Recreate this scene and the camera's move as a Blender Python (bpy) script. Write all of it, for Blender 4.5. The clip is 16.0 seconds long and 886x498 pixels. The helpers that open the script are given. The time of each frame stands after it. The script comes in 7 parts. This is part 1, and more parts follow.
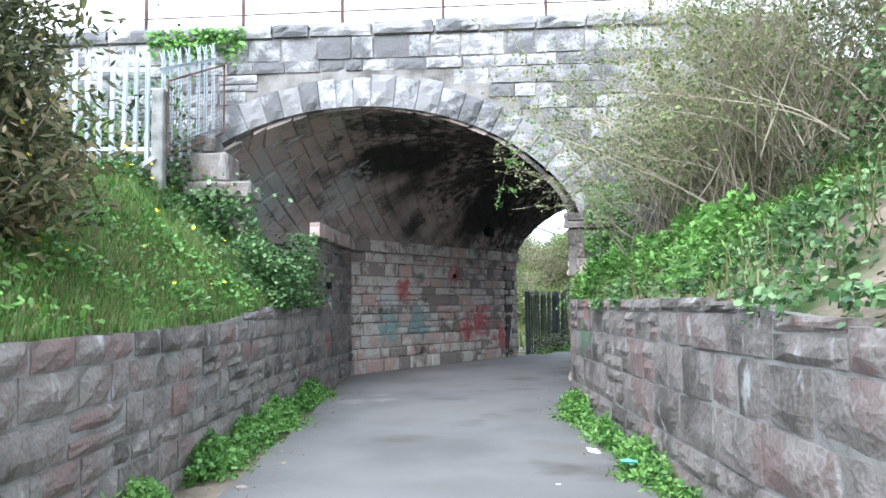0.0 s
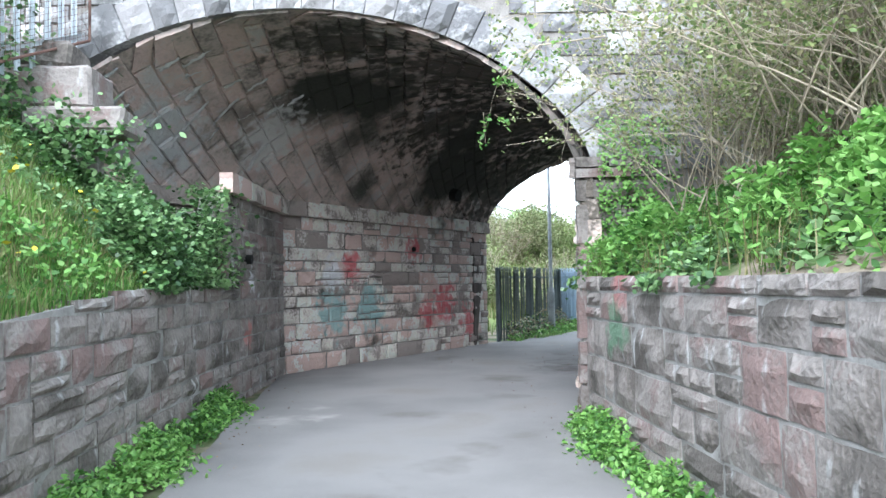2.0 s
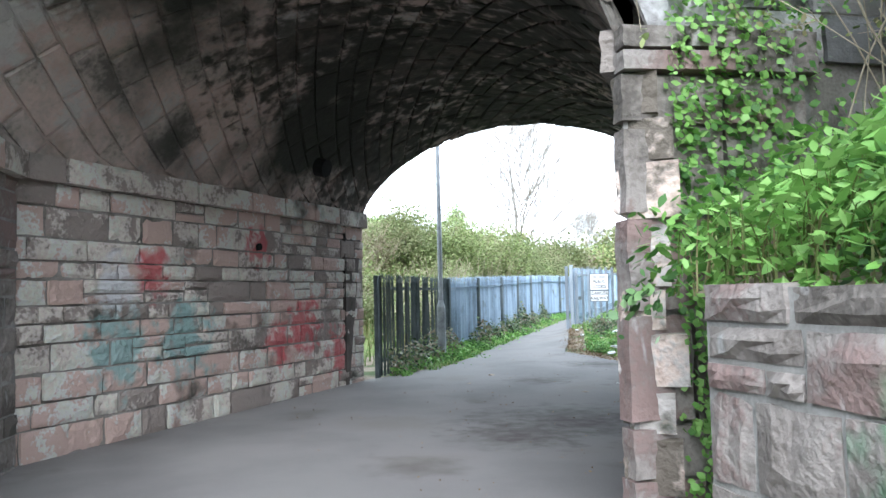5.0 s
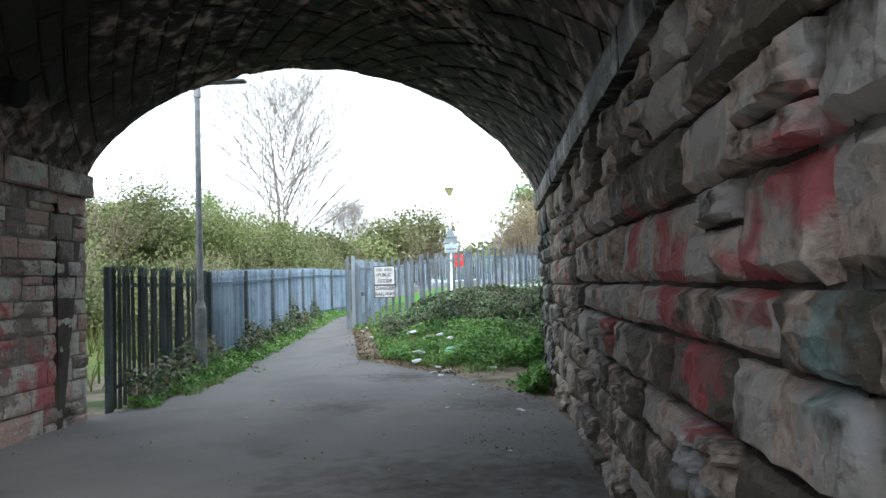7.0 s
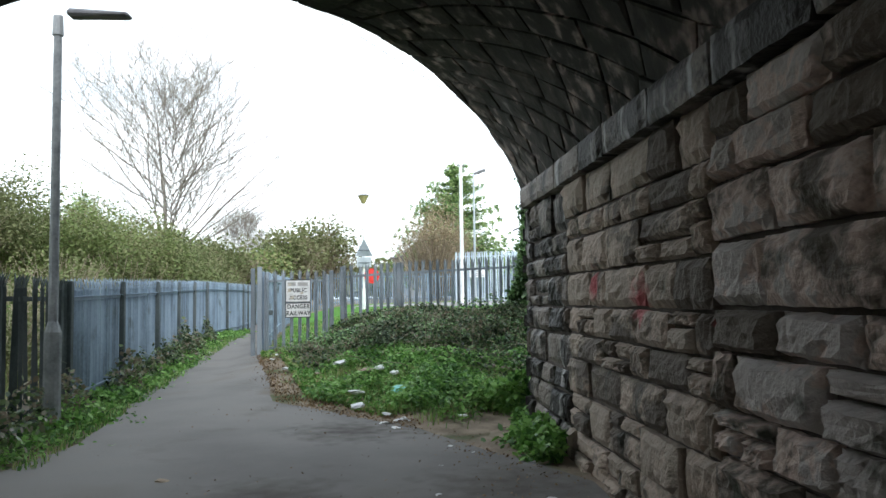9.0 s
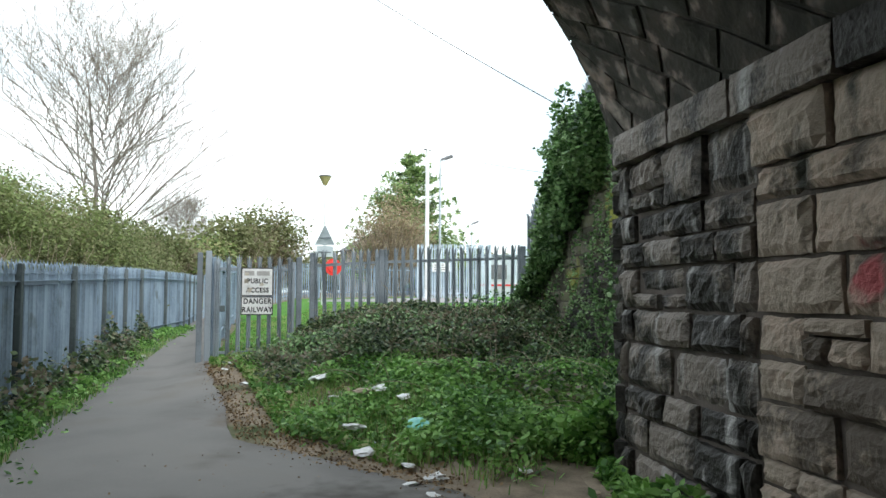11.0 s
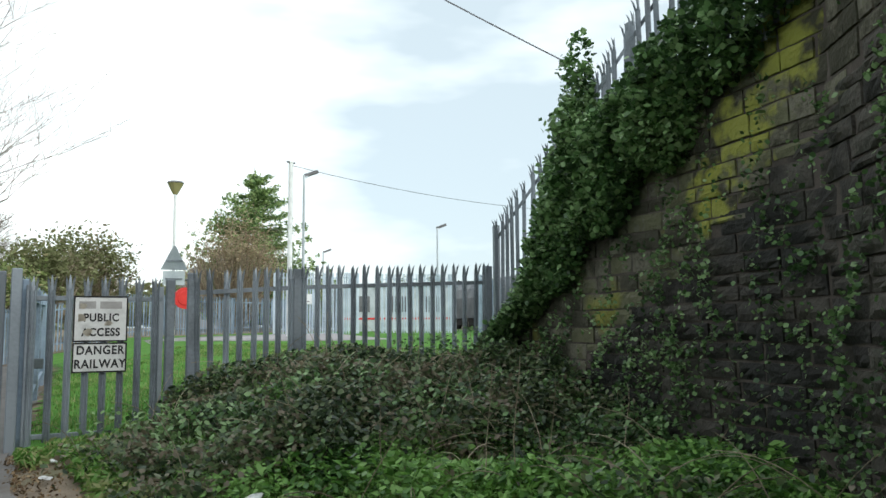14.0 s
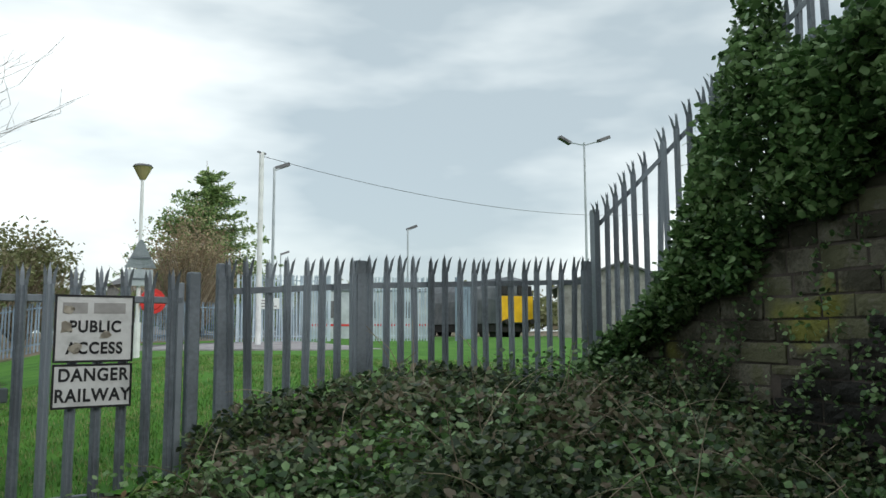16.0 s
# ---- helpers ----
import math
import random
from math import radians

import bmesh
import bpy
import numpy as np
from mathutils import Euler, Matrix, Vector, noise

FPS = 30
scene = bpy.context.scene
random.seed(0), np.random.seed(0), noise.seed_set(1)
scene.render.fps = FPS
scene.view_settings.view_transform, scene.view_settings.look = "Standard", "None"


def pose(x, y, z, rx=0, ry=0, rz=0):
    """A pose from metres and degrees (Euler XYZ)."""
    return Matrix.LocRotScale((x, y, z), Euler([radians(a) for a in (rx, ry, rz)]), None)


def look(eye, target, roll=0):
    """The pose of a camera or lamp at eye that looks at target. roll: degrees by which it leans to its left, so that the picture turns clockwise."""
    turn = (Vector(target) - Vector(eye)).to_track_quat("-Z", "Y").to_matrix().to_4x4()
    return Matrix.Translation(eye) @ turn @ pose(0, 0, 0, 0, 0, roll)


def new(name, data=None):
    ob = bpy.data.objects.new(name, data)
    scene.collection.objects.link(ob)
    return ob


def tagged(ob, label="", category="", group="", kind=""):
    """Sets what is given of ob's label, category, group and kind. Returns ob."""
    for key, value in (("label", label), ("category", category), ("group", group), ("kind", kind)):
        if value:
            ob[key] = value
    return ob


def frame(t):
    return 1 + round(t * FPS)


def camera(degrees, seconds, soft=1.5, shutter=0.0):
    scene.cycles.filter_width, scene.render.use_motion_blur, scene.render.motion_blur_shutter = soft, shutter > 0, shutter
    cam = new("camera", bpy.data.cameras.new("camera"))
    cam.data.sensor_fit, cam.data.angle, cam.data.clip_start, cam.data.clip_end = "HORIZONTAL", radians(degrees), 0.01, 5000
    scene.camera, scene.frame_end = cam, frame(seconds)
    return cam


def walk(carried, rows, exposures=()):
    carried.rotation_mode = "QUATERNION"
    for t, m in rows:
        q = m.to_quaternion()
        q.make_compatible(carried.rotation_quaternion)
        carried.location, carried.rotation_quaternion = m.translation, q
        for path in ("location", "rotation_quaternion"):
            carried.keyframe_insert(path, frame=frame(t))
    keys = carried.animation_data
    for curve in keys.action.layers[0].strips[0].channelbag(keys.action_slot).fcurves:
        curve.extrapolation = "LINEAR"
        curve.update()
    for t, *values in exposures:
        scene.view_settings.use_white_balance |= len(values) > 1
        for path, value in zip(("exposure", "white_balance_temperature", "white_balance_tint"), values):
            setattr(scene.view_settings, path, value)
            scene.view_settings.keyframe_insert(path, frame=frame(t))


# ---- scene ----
cam = camera(59.2, 16.0)
METRES, EYE, TILT, LEAN, TURN = 25.0, 1.06, 0.0, 0.0, 0.0
ROWS = [
    (0.0, 0.0, 0.0, 0.0, 0.05, 4.32, 0.71),
    (0.5, -0.0005, 0.0341, -0.0006, -0.86, 3.43, 0.45),
    (1.0, -0.0023, 0.0671, 0.0009, -2.49, 3.95, 0.62),
    (1.5, -0.0032, 0.1012, -0.0004, -2.95, 3.08, 0.63),
    (2.0, -0.0037, 0.1309, 0.0011, -3.46, 2.69, 0.99),
    (2.5, -0.0026, 0.1637, 0.0004, -4.27, 2.26, 0.93),
    (3.0, -0.0021, 0.1965, 0.0022, -5.54, 1.97, 0.86),
    (3.5, -0.001, 0.2301, 0.002, -6.38, 2.53, 0.6),
    (6.0, 0.0082, 0.3869, 0.0037, -23.79, 3.18, 1.6),
    (6.5, 0.0163, 0.4186, 0.0038, -28.77, 2.66, 1.35),
    (7.0, 0.0254, 0.448, 0.0048, -32.47, 2.45, 1.69),
    (7.5, 0.035, 0.4788, 0.0045, -35.46, 2.33, 1.03),
    (8.0, 0.0451, 0.5082, 0.0055, -37.26, 2.62, 1.33),
    (8.5, 0.0557, 0.5384, 0.0054, -38.28, 2.67, 0.61),
    (9.0, 0.066, 0.5668, 0.0061, -40.46, 3.58, 0.78),
    (11.5, 0.1325, 0.7096, 0.0066, -45.98, 3.2, -0.1),
    (12.0, 0.1464, 0.7366, 0.0071, -47.8, 3.56, 0.25),
    (12.5, 0.159, 0.7651, 0.0086, -49.46, 4.05, -0.44),
    (13.0, 0.1726, 0.7908, 0.0095, -53.1, 5.18, 0.4),
    (13.5, 0.1865, 0.8187, 0.0091, -55.2, 5.61, -0.33),
    (14.0, 0.201, 0.844, 0.0096, -57.03, 5.62, 0.39),
    (14.5, 0.2138, 0.871, 0.0093, -57.45, 4.89, -0.6),
    (15.0, 0.2252, 0.896, 0.0103, -58.83, 4.21, -0.23),
    (15.5, 0.2364, 0.9234, 0.0108, -59.14, 5.45, -0.74),
    (16.0, 0.2497, 0.9476, 0.0122, -61.29, 6.04, 0.21),
]
walk(cam, [(t, pose(0, 0, EYE, TILT, LEAN, TURN) @ pose(METRES * x, METRES * y, METRES * z, 90 + pitch, roll, yaw)) for t, x, y, z, yaw, pitch, roll in ROWS],
     [(0.0, 2.36, 5600, 10), (1.5, 2.58, 5600, 10), (3.5, 2.84, 5650, 10), (5.8, 2.4, 5800, 10), (6.5, 2.04, 5850, 10), (7.0, 1.86, 5900, 10), (7.5, 1.68, 6000, 10), (9.0, 1.46, 6150, 9), (11.5, 1.34, 6350, 7), (13.0, 1.08, 6400, 7), (14.0, 0.88, 6400, 7), (15.4, 0.68, 6400, 7), (16.0, 0.42, 6400, 7)])


# ---- light ----
SUN_EL, SUN_AZ = radians(33), radians(197)
world = bpy.data.worlds.new("overcast_sky")
scene.world = world
world.use_nodes = True
wn, wl = world.node_tree.nodes, world.node_tree.links
wn.clear()
w_out = wn.new("ShaderNodeOutputWorld")
w_bg = wn.new("ShaderNodeBackground")
w_sky = wn.new("ShaderNodeTexSky")
w_sky.sky_type, w_sky.sun_disc, w_sky.sun_elevation, w_sky.sun_rotation = "NISHITA", False, SUN_EL, SUN_AZ
w_tc = wn.new("ShaderNodeTexCoord")
w_map = wn.new("ShaderNodeMapping")
w_map.inputs["Scale"].default_value = (1.0, 1.0, 3.2)
w_noise = wn.new("ShaderNodeTexNoise")
w_noise.inputs["Scale"].default_value, w_noise.inputs["Detail"].default_value = 1.7, 5
w_noise.inputs["Roughness"].default_value = 0.5
w_ramp = wn.new("ShaderNodeValToRGB")
w_ramp.color_ramp.elements[0].position, w_ramp.color_ramp.elements[0].color = 0.40, (3.5, 4.0, 4.25, 1)
w_ramp.color_ramp.elements[1].position, w_ramp.color_ramp.elements[1].color = 0.61, (7.5, 7.7, 7.55, 1)
w_mix = wn.new("ShaderNodeMix")
w_mix.data_type = "RGBA"
w_mix.inputs[0].default_value = 0.88
wl.new(w_tc.outputs["Generated"], w_map.inputs["Vector"])
wl.new(w_map.outputs["Vector"], w_noise.inputs["Vector"])
wl.new(w_noise.outputs["Fac"], w_ramp.inputs["Fac"])
wl.new(w_sky.outputs["Color"], w_mix.inputs[6])
wl.new(w_ramp.outputs["Color"], w_mix.inputs[7])
wl.new(w_mix.outputs[2], w_bg.inputs["Color"])
w_bg.inputs["Strength"].default_value = 0.12
wl.new(w_bg.outputs["Background"], w_out.inputs["Surface"])

sun_data = bpy.data.lights.new("sun", "SUN")
sun_data.energy, sun_data.angle, sun_data.color = 0.9, radians(30), (1.0, 0.98, 0.95)
sun = new("sun", sun_data)
sun.matrix_basis = look((0, 0, 0), (-math.sin(SUN_AZ) * math.cos(SUN_EL), -math.cos(SUN_AZ) * math.cos(SUN_EL), -math.sin(SUN_EL)))


# ---- materials ----
def mat(name, cols, rough=0.85, scale=3.0, fine=40.0, bump=0.3, bump_size=0.02, rand=0.0, metal=0.0, moss=None, moss_at=0.58, moss_scale=0.9, streak=1.0, island=False, spec=0.3, span=(0.3, 0.7)):
    """Two scales of noise over a colour ramp, a change from piece to piece, stains with a shape of their own, and fine relief."""
    m = bpy.data.materials.new(name)
    m.use_nodes = True
    n, l = m.node_tree.nodes, m.node_tree.links
    b = n["Principled BSDF"]
    b.inputs["Roughness"].default_value, b.inputs["Metallic"].default_value = rough, metal
    b.inputs["Specular IOR Level"].default_value = spec
    tc = n.new("ShaderNodeTexCoord")
    geo = n.new("ShaderNodeNewGeometry")
    info = n.new("ShaderNodeObjectInfo")
    big, small = n.new("ShaderNodeTexNoise"), n.new("ShaderNodeTexNoise")
    big.inputs["Scale"].default_value, big.inputs["Detail"].default_value = scale, 6
    small.inputs["Scale"].default_value, small.inputs["Detail"].default_value = fine, 4
    l.new(geo.outputs["Position"], big.inputs["Vector"])
    l.new(geo.outputs["Position"], small.inputs["Vector"])
    mixf = n.new("ShaderNodeMath")
    mixf.operation = "MULTIPLY_ADD"
    l.new(small.outputs["Fac"], mixf.inputs[0])
    mixf.inputs[1].default_value = 0.35
    sub = n.new("ShaderNodeMath")
    sub.operation = "MULTIPLY_ADD"
    sub.inputs[1].default_value, sub.inputs[2].default_value = 1.0, -0.175
    l.new(big.outputs["Fac"], sub.inputs[0])
    l.new(sub.outputs[0], mixf.inputs[2])
    rnd = n.new("ShaderNodeMath")
    rnd.operation = "MULTIPLY_ADD"
    l.new((geo.outputs["Random Per Island"] if island else info.outputs["Random"]), rnd.inputs[0])
    rnd.inputs[1].default_value = rand
    add = n.new("ShaderNodeMath")
    add.operation = "SUBTRACT"
    l.new(mixf.outputs[0], add.inputs[0])
    add.inputs[1].default_value = rand / 2
    l.new(add.outputs[0], rnd.inputs[2])
    ramp = n.new("ShaderNodeValToRGB")
    e = ramp.color_ramp.elements
    lo, hi = span
    for i, c in enumerate(cols):
        p = lo + (hi - lo) * i / max(1, len(cols) - 1)
        if i < 2:
            e[i].position = p
            e[i].color = (*c, 1)
        else:
            k = e.new(p)
            k.color = (*c, 1)
    l.new(rnd.outputs[0], ramp.inputs["Fac"])
    colour = ramp.outputs["Color"]
    if moss:
        mn = n.new("ShaderNodeTexNoise")
        mn.inputs["Scale"].default_value, mn.inputs["Detail"].default_value = moss_scale, 7
        mp = n.new("ShaderNodeMapping")
        mp.inputs["Scale"].default_value = (1, 1, streak)
        l.new(geo.outputs["Position"], mp.inputs["Vector"])
        l.new(mp.outputs["Vector"], mn.inputs["Vector"])
        mr = n.new("ShaderNodeMapRange")
        mr.inputs["From Min"].default_value, mr.inputs["From Max"].default_value = moss_at, moss_at + 0.12
        l.new(mn.outputs["Fac"], mr.inputs["Value"])
        mm = n.new("ShaderNodeMix")
        mm.data_type = "RGBA"
        l.new(mr.outputs["Result"], mm.inputs[0])
        l.new(colour, mm.inputs[6])
        mm.inputs[7].default_value = (*moss, 1)
        colour = mm.outputs[2]
    l.new(colour, b.inputs["Base Color"])
    if bump:
        bp = n.new("ShaderNodeBump")
        bp.inputs["Strength"].default_value, bp.inputs["Distance"].default_value = bump, bump_size
        l.new(mixf.outputs[0], bp.inputs["Height"])
        l.new(bp.outputs["Normal"], b.inputs["Normal"])
    return m


def paint_on(m, spots, soft=False):
    """Faded sprayed paint: ragged patches at given places, over a stone material."""
    n, l = m.node_tree.nodes, m.node_tree.links
    b = n["Principled BSDF"]
    colour = b.inputs["Base Color"].links[0].from_socket
    geo = n.new("ShaderNodeNewGeometry")
    nz = n.new("ShaderNodeTexNoise")
    nz.inputs["Scale"].default_value, nz.inputs["Detail"].default_value = 6.0, 5
    l.new(geo.outputs["Position"], nz.inputs["Vector"])
    for place, size, c in spots:
        d = n.new("ShaderNodeVectorMath")
        d.operation = "DISTANCE"
        l.new(geo.outputs["Position"], d.inputs[0])
        d.inputs[1].default_value = place
        a = n.new("ShaderNodeMath")
        a.operation = "MULTIPLY_ADD"
        l.new(nz.outputs["Fac"], a.inputs[0])
        a.inputs[1].default_value = size * 2.6
        l.new(d.outputs["Value"], a.inputs[2])
        r = n.new("ShaderNodeMapRange")
        r.inputs["From Min"].default_value, r.inputs["From Max"].default_value = size * (2.7 if soft else 2.25), size * (1.2 if soft else 1.75)
        r.inputs["To Max"].default_value = 0.92 if soft else 0.86
        l.new(a.outputs[0], r.inputs["Value"])
        x = n.new("ShaderNodeMix")
        x.data_type = "RGBA"
        l.new(r.outputs["Result"], x.inputs[0])
        l.new(colour, x.inputs[6])
        x.inputs[7].default_value = (*c, 1)
        colour = x.outputs[2]
    l.new(colour, b.inputs["Base Color"])


def leaf_mat(name, cols, rough=0.45, trans=0.35, rand=0.55, scale=1.2):
    """Leaves that differ one from the next and let some light through."""
    m = mat(name, cols, rough, scale, 9.0, 0.0, rand=rand, island=True, spec=0.4)
    m.node_tree.nodes["Principled BSDF"].inputs["Subsurface Weight"].default_value = 0.0
    n, l = m.node_tree.nodes, m.node_tree.links
    b, out = n["Principled BSDF"], n["Material Output"]
    tr = n.new("ShaderNodeBsdfTranslucent")
    src = b.inputs["Base Color"].links[0].from_socket
    l.new(src, tr.inputs["Color"])
    mx = n.new("ShaderNodeMixShader")
    mx.inputs[0].default_value = trans
    l.new(b.outputs[0], mx.inputs[1])
    l.new(tr.outputs[0], mx.inputs[2])
    l.new(mx.outputs[0], out.inputs["Surface"])
    return m


M_GREY = mat("grey_brown_limestone", [(0.104, 0.091, 0.080), (0.163, 0.142, 0.126), (0.213, 0.187, 0.169), (0.257, 0.229, 0.208), (0.198, 0.154, 0.139), (0.213, 0.150, 0.135)], 0.9, 1.9, 26, 0.9, 0.05, 0.26, moss=(0.44, 0.435, 0.42), moss_at=0.61, moss_scale=7.0, streak=0.35)
M_PALE = mat("pale_weathered_limestone", [(0.143, 0.139, 0.139), (0.294, 0.286, 0.281), (0.412, 0.399, 0.391), (0.252, 0.239, 0.235)], 0.9, 2.6, 25, 1.0, 0.04, 0.6, moss=(0.10, 0.10, 0.10), moss_at=0.585, moss_scale=1.4)
M_RED = mat("red_grey_sandstone", [(0.247, 0.209, 0.186), (0.463, 0.409, 0.371), (0.520, 0.463, 0.402), (0.520, 0.517, 0.440), (0.520, 0.517, 0.494), (0.463, 0.340, 0.294)], 0.9, 2.2, 24, 1.0, 0.06, 0.5, moss=(0.07, 0.066, 0.055), moss_at=0.60, moss_scale=1.3, span=(0.37, 0.63))
M_SOFFIT = mat("sooty_soffit_stone", [(0.135, 0.119, 0.105), (0.317, 0.27, 0.24), (0.419, 0.317, 0.277), (0.365, 0.338, 0.317)], 0.95, 1.6, 20, 1.0, 0.04, 0.22, moss=(0.035, 0.037, 0.03), moss_at=0.50, moss_scale=0.5, island=True)
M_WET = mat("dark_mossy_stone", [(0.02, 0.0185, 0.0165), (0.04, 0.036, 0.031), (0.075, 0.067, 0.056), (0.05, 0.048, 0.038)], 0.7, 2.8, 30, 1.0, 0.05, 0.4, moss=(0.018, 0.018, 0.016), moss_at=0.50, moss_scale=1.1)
PINK, TEAL, CHALK, GREEN = (0.42, 0.09, 0.10), (0.22, 0.34, 0.33), (0.52, 0.52, 0.53), (0.06, 0.20, 0.13)
paint_on(M_RED, [((0.87, 19.18, 0.74), 0.5, PINK), ((1.5, 19.95, 0.33), 0.4, PINK), ((0.5, 18.7, 0.55), 0.35, PINK), ((-0.9, 16.85, 1.42), 0.3, PINK), ((-1.17, 16.5, 0.68), 0.5, TEAL), ((-0.55, 17.3, 0.7), 0.5, TEAL), ((-1.2, 16.5, 1.3), 0.35, CHALK), ((0.25, 18.36, 1.8), 0.3, PINK),
                 ((2.4, 12.29, 1.43), 0.16, PINK), ((3.27, 13.5, 1.15), 0.3, PINK), ((2.6, 12.6, 1.2), 0.16, PINK), ((3.0, 13.1, 0.75), 0.24, PINK), ((2.3, 12.15, 0.98), 0.15, TEAL), ((3.06, 13.2, 0.6), 0.25, CHALK), ((2.3, 12.1, 0.85), 0.14, CHALK), ((5.96, 17.24, 1.19), 0.18, PINK), ((5.0, 15.9, 1.0), 0.35, GREEN), ((4.6, 15.3, 0.97), 0.25, GREEN), ((5.2, 16.17, 1.08), 0.16, PINK)])
SOOT = (0.03, 0.031, 0.026)
paint_on(M_SOFFIT, [((6.9, 18.9, 3.4), 3.4, SOOT), ((4.6, 19.3, 4.0), 3.2, SOOT), ((2.6, 17.2, 4.1), 2.6, SOOT), ((3.8, 15.2, 3.8), 2.6, SOOT), ((1.0, 14.0, 4.2), 1.9, SOOT), ((-0.6, 12.9, 4.2), 1.1, SOOT), ((5.6, 16.8, 3.1), 1.6, SOOT), ((2.2, 19.8, 3.2), 1.9, SOOT), ((0.9, 16.4, 3.9), 1.4, SOOT), ((-1.9, 14.6, 3.3), 0.7, (0.40, 0.39, 0.37)), ((-2.9, 13.2, 2.9), 0.8, (0.36, 0.36, 0.35))])
paint_on(M_GREY, [((-2.0, 13.71, 1.2), 0.17, (0.62, 0.62, 0.64)), ((1.75, 9.7, 0.72), 0.3, (0.10, 0.18, 0.11)), ((-2.0, 13.6, 0.48), 0.22, (0.36, 0.15, 0.13)), ((1.75, 9.55, 1.08), 0.25, (0.30, 0.14, 0.13))])
M_DAMP = mat("damp_sooty_sandstone", [(0.110, 0.090, 0.073), (0.258, 0.212, 0.169), (0.412, 0.322, 0.258), (0.323, 0.267, 0.217)], 0.75, 2.6, 24, 1.0, 0.06, 0.55, moss=(0.055, 0.055, 0.045), moss_at=0.58, moss_scale=3.2, streak=0.6, span=(0.37, 0.63))
paint_on(M_DAMP, [((5.0, 15.9, 1.0), 0.35, GREEN), ((4.6, 15.3, 0.97), 0.25, GREEN), ((5.2, 16.17, 1.08), 0.16, PINK), ((5.96, 17.24, 1.19), 0.18, PINK), ((6.6, 18.2, 1.3), 0.16, PINK)])
M_CRAG = mat("rugged_pink_sandstone", [(0.129, 0.108, 0.087), (0.298, 0.246, 0.209), (0.466, 0.359, 0.299), (0.558, 0.453, 0.388), (0.428, 0.391, 0.359)], 0.8, 3.6, 22, 1.0, 0.07, 0.6, moss=(0.06, 0.062, 0.045), moss_at=0.57, moss_scale=4.0, span=(0.37, 0.63))
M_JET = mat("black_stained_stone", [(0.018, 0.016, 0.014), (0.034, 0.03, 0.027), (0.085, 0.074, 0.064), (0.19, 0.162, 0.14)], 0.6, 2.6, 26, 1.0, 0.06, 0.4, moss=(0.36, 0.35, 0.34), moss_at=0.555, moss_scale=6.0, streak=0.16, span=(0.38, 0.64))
M_TAN = mat("mossy_tan_stone", [(0.056, 0.053, 0.037), (0.111, 0.104, 0.077), (0.166, 0.155, 0.121), (0.125, 0.125, 0.074)], 0.85, 2.4, 28, 1.0, 0.05, 0.5, moss=(0.25, 0.25, 0.06), moss_at=0.60, moss_scale=1.6, span=(0.37, 0.63))
paint_on(M_CRAG, [((2.4, 12.29, 1.43), 0.2, PINK), ((3.27, 13.5, 1.15), 0.34, PINK), ((2.6, 12.6, 1.2), 0.2, PINK), ((3.0, 13.1, 0.75), 0.3, PINK), ((3.7, 14.1, 1.35), 0.22, PINK), ((2.3, 12.15, 0.98), 0.15, TEAL), ((3.06, 13.2, 0.45), 0.25, CHALK), ((2.3, 12.1, 0.85), 0.14, CHALK), ((4.2, 14.75, 0.9), 0.28, PINK)])
LICHEN = (0.30, 0.31, 0.06)
paint_on(M_TAN, [((11.47, 22.41, 2.81), 0.42, LICHEN), ((11.72, 22.75, 2.35), 0.36, LICHEN), ((11.2, 22.0, 3.3), 0.4, LICHEN)])
M_LIME = mat("leached_lime_crust", [(0.26, 0.255, 0.25), (0.38, 0.375, 0.365), (0.47, 0.465, 0.455)], 0.9, 8, 60, 0.6, 0.01)
M_MORTAR = mat("old_mortar", [(0.10, 0.09, 0.08), (0.22, 0.20, 0.18), (0.30, 0.28, 0.26)], 0.95, 3, 60, 0.5, 0.01)
M_POINT = mat("pale_flush_pointing", [(0.149, 0.141, 0.129), (0.245, 0.234, 0.218), (0.316, 0.302, 0.283)], 0.95, 4, 60, 0.6, 0.015)
M_MORTAR_DK = mat("sooty_mortar", [(0.04, 0.035, 0.03), (0.09, 0.075, 0.065), (0.13, 0.11, 0.10)], 0.95, 3, 60, 0.5, 0.01)
M_ASPHALT = mat("worn_asphalt", [(0.140, 0.132, 0.125), (0.171, 0.161, 0.153), (0.197, 0.186, 0.177), (0.177, 0.161, 0.145)], 0.88, 0.7, 120, 0.5, 0.007, moss=(0.115, 0.102, 0.09), moss_at=0.60, moss_scale=0.8)
paint_on(M_ASPHALT, [((3.4, 15.9, -0.25), 0.9, (0.062, 0.052, 0.045)), ((4.5, 15.7, -0.25), 0.5, (0.065, 0.055, 0.048)), ((6.3, 21.2, -0.2), 0.55, (0.06, 0.053, 0.046)), ((7.3, 21.0, -0.2), 0.5, (0.07, 0.058, 0.046)), ((4.4, 19.4, -0.22), 0.45, (0.085, 0.074, 0.064)), ((6.0, 18.4, -0.22), 0.6, (0.08, 0.069, 0.058)), ((2.6, 15.3, -0.25), 0.5, (0.075, 0.063, 0.055)), ((-1.35, 11.6, -0.25), 0.22, (0.30, 0.285, 0.265)), ((-0.9, 11.7, -0.25), 0.16, (0.29, 0.275, 0.255)), ((-1.0, 12.3, -0.25), 0.14, (0.27, 0.255, 0.24)), ((7.2, 24.2, -0.2), 0.35, (0.12, 0.09, 0.065)), ((8.6, 27.4, -0.15), 0.35, (0.12, 0.09, 0.065))], True)
